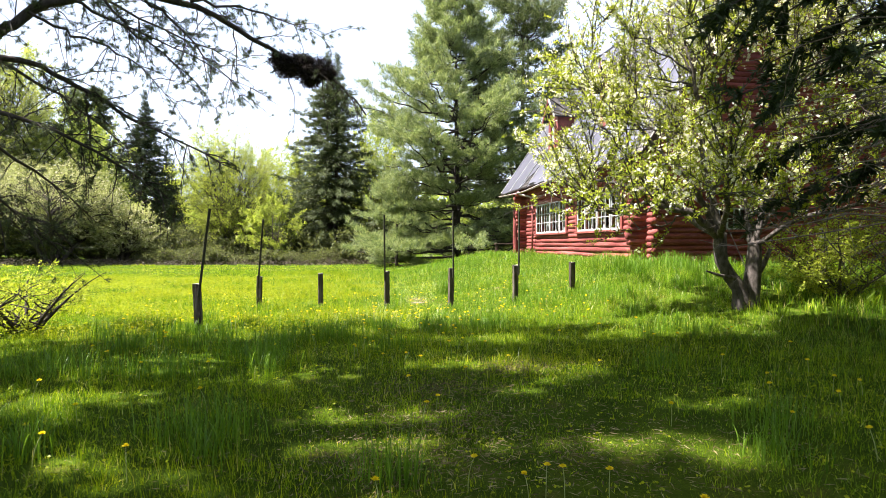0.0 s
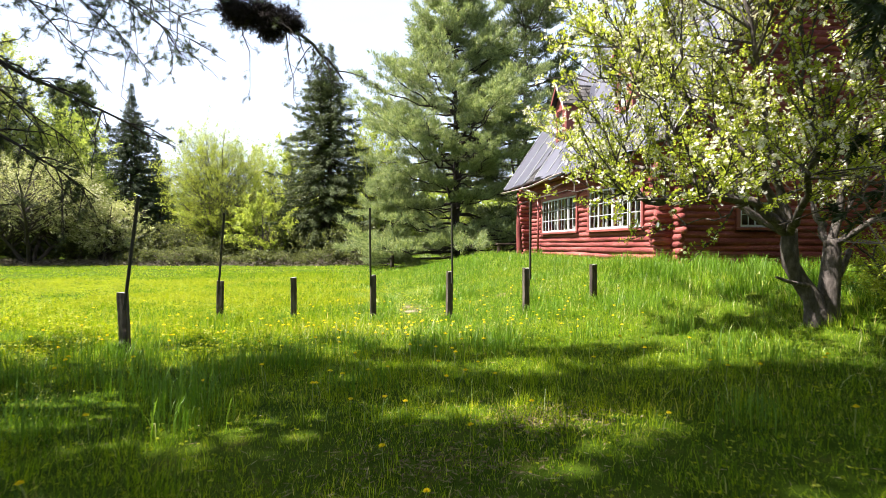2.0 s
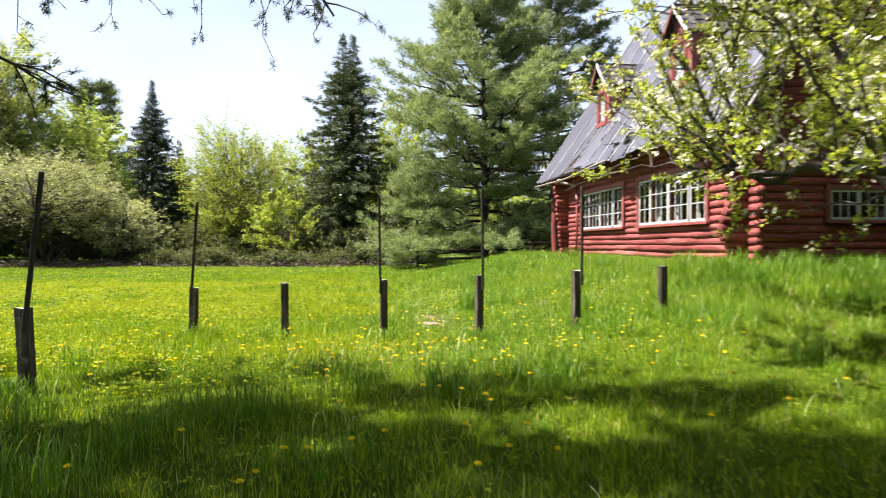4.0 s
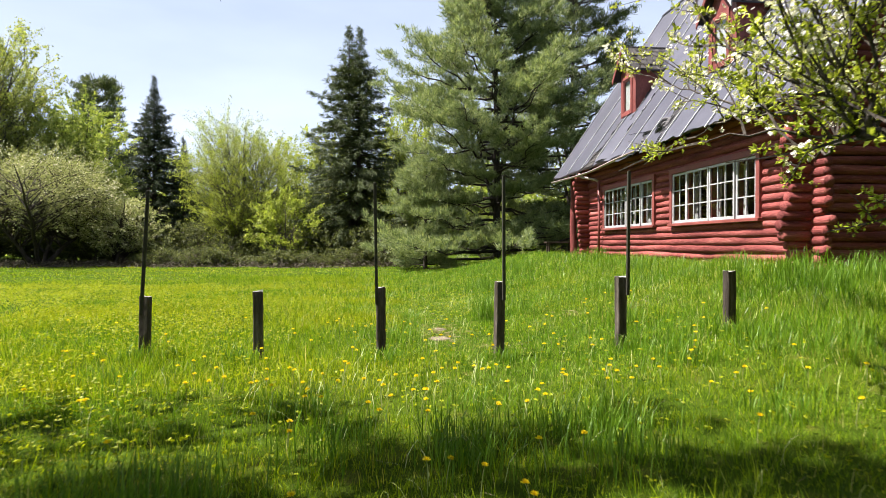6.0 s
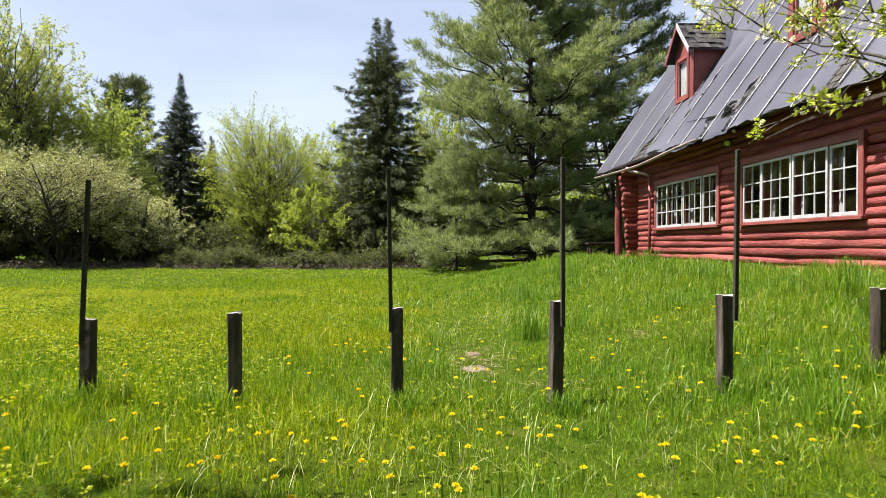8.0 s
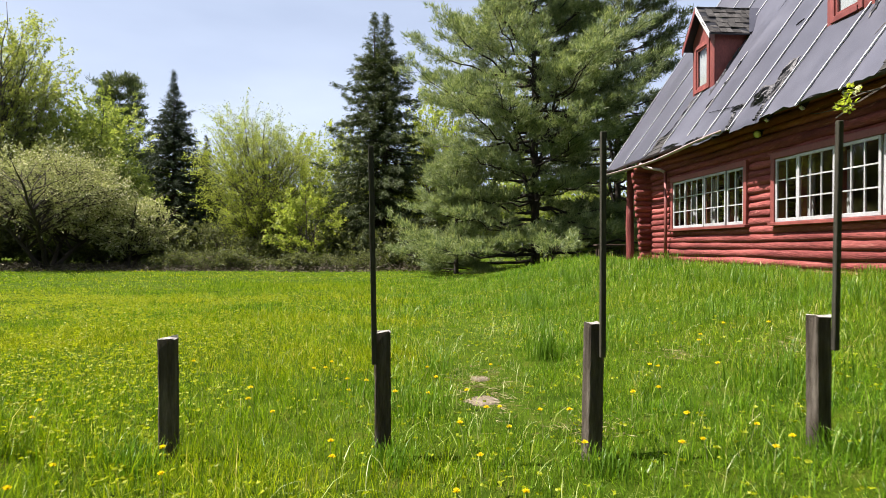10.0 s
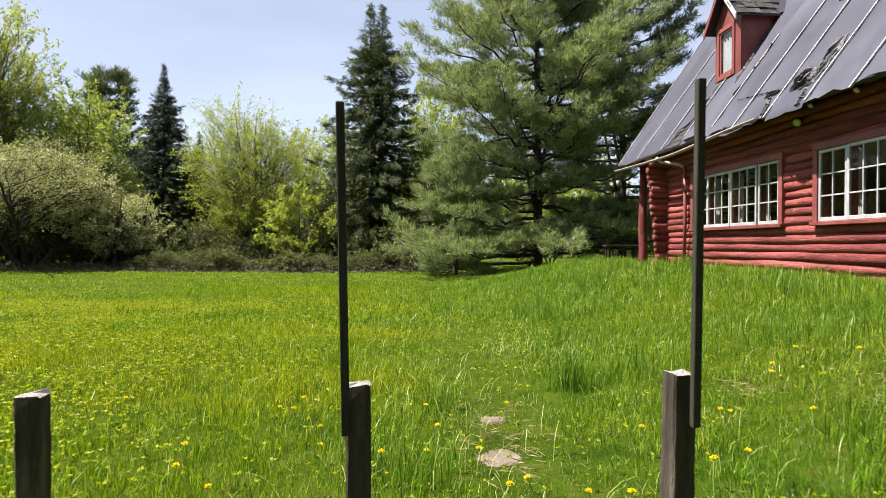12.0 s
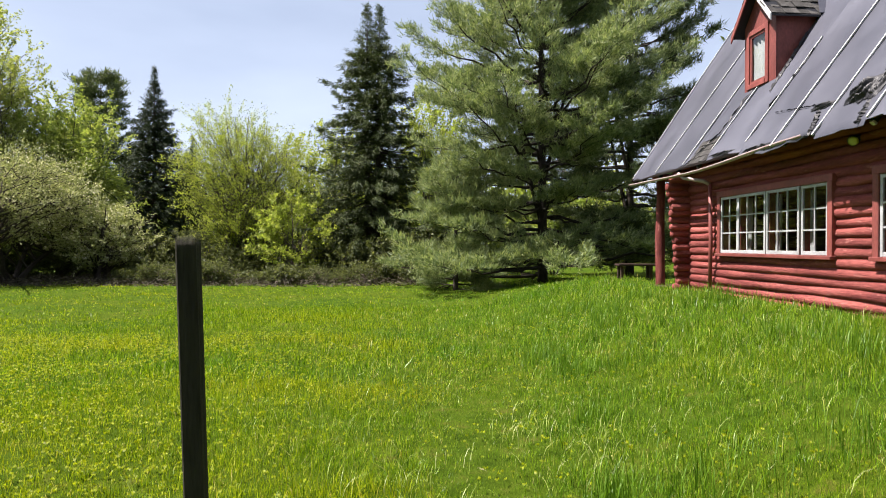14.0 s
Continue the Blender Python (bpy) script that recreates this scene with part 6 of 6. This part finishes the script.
# ---- grass, weeds, flowers ----
rg = np.random.default_rng(31)


def clear_of(x, y):
    """True where grass may grow: not under the house or on the bare path."""
    under_house = (x > HX - 0.1) & (x < HX + WIDE + 0.2) & (y > HY - 0.1) & (y < HY + LONG + 2.0)
    stone = ((np.abs(x - 1.9) < 0.07) & (np.abs(y - 15.6) < 0.09)) | ((np.abs(x - 1.98) < 0.05) & (np.abs(y - 16.5) < 0.07))
    return ~(under_house | stone)


def grass(g, n, xr, yr, tall, wide, keep=1.0, lean=0.45, segs=2, clump=0.045):
    """Bent, tapering blades scattered over a rectangle, taller and thicker in drifts."""
    per = 9
    cx, cy = xr[0] + (xr[1] - xr[0]) * rg.random(n // per + 1), yr[0] + (yr[1] - yr[0]) * rg.random(n // per + 1)
    ca, ct = rg.random(len(cx)) * 2 * math.pi, 0.55 + 0.8 * rg.random(len(cx)) ** 1.6
    k = rg.integers(len(cx), size=n)
    spread_r = clump * (0.5 + rg.random(n))
    out = rg.random(n) * 2 * math.pi
    x, y = cx[k] + np.cos(out) * spread_r, cy[k] + np.sin(out) * spread_r
    ca, ct = ca[k], ct[k]
    drift = 0.5 + 0.5 * np.sin(0.9 * x + 0.4 * np.sin(0.8 * y)) * np.sin(0.75 * y + 0.5 * np.sin(1.1 * x) + 1)
    fine = 0.5 + 0.5 * np.sin(4.1 * x + 1.3 * np.sin(3.3 * y)) * np.sin(3.7 * y + 1.1 * np.sin(2.9 * x))
    bare_path = np.exp(-((x - 2.0 - 0.03 * (y - 14)) / 0.55) ** 2) * smooth((y - 14.3) / 1.2) * (1 - smooth((y - 19.5) / 3)) + 1.25 * np.exp(-((x - 1.2) / 1.7) ** 2 - ((y - 5.2) / 2.4) ** 2) * (0.6 + 0.5 * np.sin(2.3 * x + y) * np.sin(1.9 * y))
    worn = np.minimum(1, np.exp(-((x - 1.92) / 0.24) ** 2 - ((y - 16.1) / 0.9) ** 2) + 0.9 * np.exp(-((x - 4.85) / 0.3) ** 2 - ((y - 15.9) / 0.3) ** 2) + 0.8 * np.exp(-((x - 4.0) / 0.2) ** 2 - ((y - 16.5) / 0.25) ** 2) + 0.7 * np.exp(-((x - 2.5) / 0.25) ** 2 - ((y - 14.6) / 0.25) ** 2))
    seen = (x > -0.62 * (y - 1) - 1.2) & (x < 1.1 * (y - 1) + 1.2)
    seen &= (y < 43.2 + 0.5 * np.sin(0.9 * x) + 0.3 * np.sin(2.3 * x)) | (x > 3.0)
    ok = clear_of(x, y) & (seen | (rg.random(n) < 0.3)) & (rg.random(n) < (0.55 + 0.45 * fine) * (1 - 0.45 * bare_path) * (1 - 0.75 * worn))
    x, y, drift, fine, bare_path, ca, ct, out = x[ok], y[ok], drift[ok], fine[ok], bare_path[ok], ca[ok], ct[ok], out[ok]
    n = len(x)
    z = height(x, y) - 0.01
    mound = smooth((x - 2.5) / 4)
    h = tall * (0.45 + 0.5 * drift + 0.35 * fine * rg.random(n)) * (0.6 + 0.7 * rg.random(n)) * (1 - 0.62 * np.clip(bare_path, 0, 1)) * (1 + 0.25 * mound) * ct * (1 + 0.45 * np.exp(-((y - 13.9 + 0.12 * (x - 1)) / 0.5) ** 2) * (x < 6.5))
    w = wide * (0.7 + 0.6 * rg.random(n))
    a = np.where(rg.random(n) < 0.6, out + 0.5 * rg.normal(size=n), ca + 0.8 * rg.normal(size=n))
    d = np.stack([np.cos(a), np.sin(a), np.zeros(n)], 1)
    s = np.stack([-np.sin(a), np.cos(a), np.zeros(n)], 1)
    tw = rg.random(n) * 2 * math.pi
    s = s * np.cos(tw)[:, None] + d * np.sin(tw)[:, None]
    bendy = h * lean * (0.3 + 1.5 * rg.random(n) ** 2)
    root = np.stack([x, y, z], 1)
    lush = x + 0.9 * np.sin(1.7 * y) * np.sin(1.3 * x) + 0.5 * rg.normal(size=n) > 1.1 + 3.9 * smooth((13.4 - y) / 2)
    up = np.array([0, 0, 1.0])
    for sel, to in ((lush, bank_grass), (~lush, g)):
        if not sel.any():
            continue
        R, S, D, W, H, B = root[sel], s[sel], d[sel], w[sel], h[sel], bendy[sel]
        rows = [R - S * W[:, None] / 2, R + S * W[:, None] / 2]
        for k in range(1, segs):
            f = k / segs
            c = R + D * (B * f**2)[:, None] + up * (H * (f - 0.12 * f * f))[:, None]
            rows += [c - S * (W * (1 - 0.35 * f))[:, None] / 2, c + S * (W * (1 - 0.35 * f))[:, None] / 2]
        rows.append(R + D * B[:, None] + up * (H * np.clip(1 - 0.5 * (B / H) ** 2, 0.3, 1))[:, None])
        m = 2 * segs + 1
        base = np.arange(len(R))[:, None] * m
        quads = [base + np.array([2 * k, 2 * k + 1, 2 * k + 3, 2 * k + 2]) for k in range(segs - 1)]
        to.add(np.stack(rows, 1).reshape(-1, 3), *([np.concatenate(quads)] if quads else []), base + np.array([m - 3, m - 2, m - 1]))
    return g


bank_grass = Geo()
near = Geo()
grass(near, 62000, (-4.5, 6.5), (2.0, 12.5), 0.16, 0.0048, segs=2)
grass(near, 270000, (-4.5, 6.5), (2.0, 12.5), 0.1, 0.005, segs=1, lean=0.7, clump=0.07)
grass(near, 75000, (-5.5, 8.3), (12.5, 22.0), 0.17, 0.0055, segs=2)
grass(near, 300000, (-5.5, 8.3), (12.5, 22.0), 0.13, 0.006, segs=1, lean=0.7, clump=0.07)
single("grass", near, M["grass"], (0, 0, 0), "long bright green meadow grass", "grass", kind="stuff")
mid = Geo()
grass(mid, 26000, (-13, -4.5), (4, 16), 0.16, 0.016, segs=2)
grass(mid, 30000, (6.5, 13), (4, 16.8), 0.22, 0.011, segs=2)
grass(mid, 110000, (-16, -5.5), (16, 30), 0.1, 0.017, segs=1, lean=0.9, clump=0.1)
grass(mid, 90000, (-5.5, 8.3), (22, 33), 0.12, 0.014, segs=1, lean=0.8, clump=0.1)
grass(mid, 36000, (-5.5, 8.3), (22, 33), 0.19, 0.013, segs=1, clump=0.12)
single("grass", mid, M["grass"], (0, 0, 0), "bright green grass over the meadow and bank", "grass", kind="stuff")
away = Geo()
grass(away, 110000, (-34, 12), (30, 52), 0.11, 0.03, segs=1, lean=0.9, clump=0.2)
grass(away, 12000, (-34, -16), (14, 30), 0.12, 0.03, segs=1)
single("grass", away, M["grass"], (0, 0, 0), "sunlit grass towards the woods", "grass", kind="stuff")

single("grass", bank_grass, M["bank"], (0, 0, 0), "lush darker grass on the bank below the house", "grass", kind="stuff")
# pale arching blades that catch the light
pale = Geo()
n = 2600
x, y = -3.5 + 11.5 * rg.random(n), 7.5 + 19 * rg.random(n)
x[:150], y[:150] = 1.5 + 0.4 * rg.normal(size=150), 16.6 + 1.2 * rg.normal(size=150)
x[280:520], y[280:520] = 1.3 + 1.0 * rg.normal(size=240), 12.4 + 0.6 * rg.normal(size=240)
x[150:280], y[150:280] = 2.9 + 0.35 * rg.normal(size=130), 19.0 + 0.7 * rg.normal(size=130)
ok = clear_of(x, y) & ((rg.random(n) < smooth((x + 1.5) / 4) + 0.15) | (np.arange(n) < 520))
x, y = x[ok], y[ok]
n = len(x)
a = rg.random(n) * 6.283
d, s = np.stack([np.cos(a), np.sin(a), np.zeros(n)], 1), np.stack([-np.sin(a), np.cos(a), np.zeros(n)], 1)
h, reach, w = 0.13 + 0.13 * rg.random(n), 0.06 + 0.2 * rg.random(n), 0.0028 + 0.0022 * rg.random(n)
root = np.stack([x, y, height(x, y)], 1)
rows = []
for f, taper in ((0, 1), (0.35, 1), (0.65, 0.85), (0.88, 0.55)):
    c = root + d * (reach * f**1.8)[:, None] + (0, 0, 1.0) * (h * (1.7 * f - 0.85 * f * f))[:, None]
    rows += [c - s * (w * taper / 2)[:, None], c + s * (w * taper / 2)[:, None]]
rows.append(root + d * reach[:, None] + (0, 0, 1.0) * (h * 0.8)[:, None])
b = np.arange(n)[:, None] * 9
pale.add(np.stack(rows, 1).reshape(-1, 3), np.concatenate([b + [0, 1, 3, 2], b + [2, 3, 5, 4], b + [4, 5, 7, 6]]), b + [6, 7, 8])
single("pale_grass", pale, M["pale_blade"], (0, 0, 0), "pale arching blades that stand over the green", "grass", kind="stuff")

# darker tall tufts
tall = Geo()
spots = [(2.83, 17.3, 0.46, 0.13), (2.83, 17.32, 0.42, 0.15), (1.35, 15.3, 0.3, 0.22), (1.0, 15.65, 0.26, 0.2), (3.4, 19.6, 0.3, 0.2), (1.55, 16.9, 0.3, 0.16), (-2.3, 10.3, 0.36, 0.2), (0.6, 8.9, 0.3, 0.3), (1.6, 10.6, 0.28, 0.3), (2.6, 11.2, 0.34, 0.2), (-0.6, 9.6, 0.3, 0.3), (5.2, 12.3, 0.35, 0.3), (-3.2, 8.2, 0.35, 0.3)]
spots += [(-4 + 10.5 * rg.random(), 3.5 + 10 * rg.random(), 0.22 + 0.12 * rg.random(), 0.12 + 0.2 * rg.random()) for _ in range(26)]
spots += [(x + 0.08 * rg.normal(), y - 0.12 - 0.1 * k, 0.17 + 0.05 * rg.random(), 0.13) for x, y, _ in POSTS for k in (0, 1)]
spots += [(-3.2 + 3.4 * rg.random(), 7.6 + 2.8 * rg.random(), 0.26 + 0.12 * rg.random(), 0.2 + 0.15 * rg.random()) for _ in range(18)]
spots += [(0.4 + 2.6 * rg.random(), 10.7 + 0.7 * rg.random(), 0.22 + 0.12 * rg.random(), 0.15 + 0.15 * rg.random()) for _ in range(8)]
spots += [(3.5 + 4.4 * rg.random(), 14.5 + 14 * rg.random(), 0.26 + 0.14 * rg.random(), 0.15 + 0.3 * rg.random()) for _ in range(40)]
spots += [(6.6 + 3.5 * rg.random(), 12.5 + 4 * rg.random(), 0.35 + 0.15 * rg.random(), 0.25) for _ in range(30)]
for x, y, h, r in spots:
    n = 90
    px, py = x + r * rg.normal(size=n) * 0.6, y + r * rg.normal(size=n) * 0.6
    ok = clear_of(px, py)
    px, py = px[ok], py[ok]
    n = len(px)
    root = np.stack([px, py, height(px, py) - 0.01], 1)
    a = rg.random(n) * 6.283
    d = np.stack([np.cos(a), np.sin(a), np.zeros(n)], 1)
    s = np.stack([-np.sin(a), np.cos(a), np.zeros(n)], 1)
    hh = h * (0.6 + 0.6 * rg.random(n))
    b = hh * 0.5 * rg.random(n)
    w = 0.007
    rows = [root - s * w / 2, root + s * w / 2]
    for f in (0.4, 0.75):
        c = root + d * (b * f * f)[:, None] + (0, 0, 1.0) * (hh * (f - 0.1 * f * f))[:, None]
        rows += [c - s * w * 0.45, c + s * w * 0.45]
    rows.append(root + d * b[:, None] + (0, 0, 1.0) * (hh * 0.86)[:, None])
    k = np.arange(n)[:, None] * 7
    tall.add(np.stack(rows, 1).reshape(-1, 3), np.concatenate([k + [0, 1, 3, 2], k + [2, 3, 5, 4]]), k + [4, 5, 6])
single("tall_grass", tall, M["tuft"], (0, 0, 0), "darker tufts of tall grass", "grass", kind="stuff")

# low broad weeds in the open meadow, and dead straw
weeds = Geo()
n = 46000
x, y = np.r_[-9 + 14 * rg.random(n), -3 + 8 * rg.random(3000)], np.r_[10.5 + 16 * rg.random(n), 2.8 + 7.7 * rg.random(3000)]
n = len(x)
keep = ((rg.random(n) < smooth((1.2 - x) / 4) * 0.9 + 0.12) | (y < 10.5)) & (np.sin(1.9 * x + np.sin(y)) * np.sin(1.6 * y + np.sin(1.3 * x)) > -0.35) & clear_of(x, y)
x, y = x[keep], y[keep]
p = np.stack([x, y, height(x, y) + np.where(y < 10.5, 0.02, 0.05) + np.where(y < 10.5, 0.05, 0.11) * rg.random(len(x))], 1)
for k in range(3):
    a = rg.random(len(x)) * 6.283
    leaves(weeds, p, np.stack([np.cos(a), np.sin(a), 0.35 * rg.random(len(x))], 1), np.where(y < 10.5, 0.011, 0.018) + 0.017 * rg.random(len(x)), 0.8, rg, 0.15)
single("low_weeds", weeds, M["clover"], (0, 0, 0), "low broad leaved weeds in the lawn", "weeds", kind="stuff")
straw = Geo()
x, y = np.r_[1.2 + 1.5 * rg.normal(size=2000), 1.93 + 0.2 * rg.normal(size=380)], np.r_[5.2 + 2.0 * rg.normal(size=2000), 16.05 + 0.6 * rg.normal(size=380)]
x, y = np.r_[x, 4.85 + 0.25 * rg.normal(size=200), 4.0 + 0.18 * rg.normal(size=120), 2.5 + 0.2 * rg.normal(size=120)], np.r_[y, 15.9 + 0.25 * rg.normal(size=200), 16.5 + 0.2 * rg.normal(size=120), 14.6 + 0.2 * rg.normal(size=120)]
ok = (y > 2) & clear_of(x, y)
x, y = x[ok], y[ok]
a = rg.random(len(x)) * 6.283
blades(straw, np.stack([x, y, height(x, y) + 0.015 + 0.03 * rg.random(len(x))], 1), np.stack([np.cos(a), np.sin(a), 0.12 * rg.normal(size=len(x))], 1), np.where(y < 10, 0.6, 1.0) * (0.07 + 0.1 * rg.random(len(x))), 0.005, rg)
single("dead_straw", straw, M["straw"], (0, 0, 0), "bleached straw lying between the blades", "straw", kind="stuff")
# brown thatch where the near grass is thin
thatch = Geo()
for cx, cy, r in ((1.05, 6.9, 0.4), (1.94, 7.6, 0.3), (0.82, 5.9, 0.45), (1.7, 4.9, 0.5), (0.4, 5.0, 0.4)):
    n = 900
    x, y = cx + r * rg.normal(size=n), cy + 0.7 * r * rg.normal(size=n)
    a = rg.random(n) * 6.283
    blades(thatch, np.stack([x, y, height(x, y) + 0.01 + 0.04 * rg.random(n)], 1), np.stack([np.cos(a), np.sin(a), 0.4 * rg.normal(size=n)], 1), 0.03 + 0.045 * rg.random(n), 0.007, rg)
single("thatch", thatch, M["thatch"], (0, 0, 0), "short brown thatch between worn blades of grass", "thatch", kind="stuff")

# flat stones of the old path
for n, (x, y, r) in enumerate(((1.9, 15.62, 0.14), (1.98, 16.5, 0.1))):
    k = 14
    a = np.linspace(0, 2 * math.pi, k, endpoint=False)
    rr = r * (1 + 0.12 * rg.normal(size=k))
    rim = np.stack([rr * np.cos(a) * 1.05, rr * np.sin(a) * 1.1, np.zeros(k)], 1)
    g = Geo().add(np.concatenate([rim * 1.04 - (0, 0, 0.05), rim + (0, 0, 0.02), rim * 0.9 + (0, 0, 0.032) + 0.003 * rg.normal(size=rim.shape)]),
                  [(i, (i + 1) % k, k + (i + 1) % k, k + i) for i in range(k)] + [(k + i, k + (i + 1) % k, 2 * k + (i + 1) % k, 2 * k + i) for i in range(k)], [list(range(2 * k, 3 * k))])
    single("stepping_stone", g, M["stone"], (x, y, float(height(x, y)) - 0.018), "pale flat stone sunk in the grass", "stone", "stepping stones", smooth=False)

# dandelions: one flower, then copies
def dandelion(h, bow, seed):
    r2 = np.random.default_rng(seed)
    d = thing("dandelion", (0, 0, -5), "yellow dandelion in flower on a thin pale stem", "flower", "dandelions")
    part("stem", tube(Geo(), bend((0, 0, -0.02), (0, 0, h * 0.6), (bow, 0, h), 5), 0.0025, 5, False), M["stem"], d)
    g = Geo()
    n = 60
    a = r2.random(n) * 6.283
    el = 0.15 + 1.3 * r2.random(n)
    blades(g, np.full((n, 3), (bow, 0, h)), np.stack([np.cos(a) * np.cos(el), np.sin(a) * np.cos(el), np.sin(el)], 1), 0.023 * (1.15 - 0.35 * el / 1.4), 0.009, r2)
    part("flower_head", g, M["yellow"], d, "bright yellow flower head")
    return d


kinds = [dandelion(0.17, 0.02, 1), dandelion(0.2, 0.05, 2), dandelion(0.13, 0.03, 3)]
n = 0
places = []
while len(places) < 215:
    x, y = -4.5 + 10.0 * rg.random(), 3.0 + 13.8 * rg.random()
    c = math.sin(1.1 * x + 0.5) * math.sin(0.8 * y + 1.0)
    if rg.random() < 0.35 + 0.6 * max(c, 0) and bool(clear_of(np.array(x), np.array(y))):
        places.append((x, y))
places += [(2.0 + 0.35 * rg.normal(), 14.9 + 0.8 * rg.normal()) for _ in range(10)]
places += [(1.1 + 1.1 * rg.normal(), 12.4 + 0.9 * rg.normal()) for _ in range(60)]
for n, (x, y) in enumerate(places):
    src = kinds[n % 3]
    m = pose(x, y, float(height(x, y)), 4 * rg.normal(), 4 * rg.normal(), 360 * rg.random())
    if n < 3:
        src.matrix_basis = m
    else:
        copy_thing(src, m)
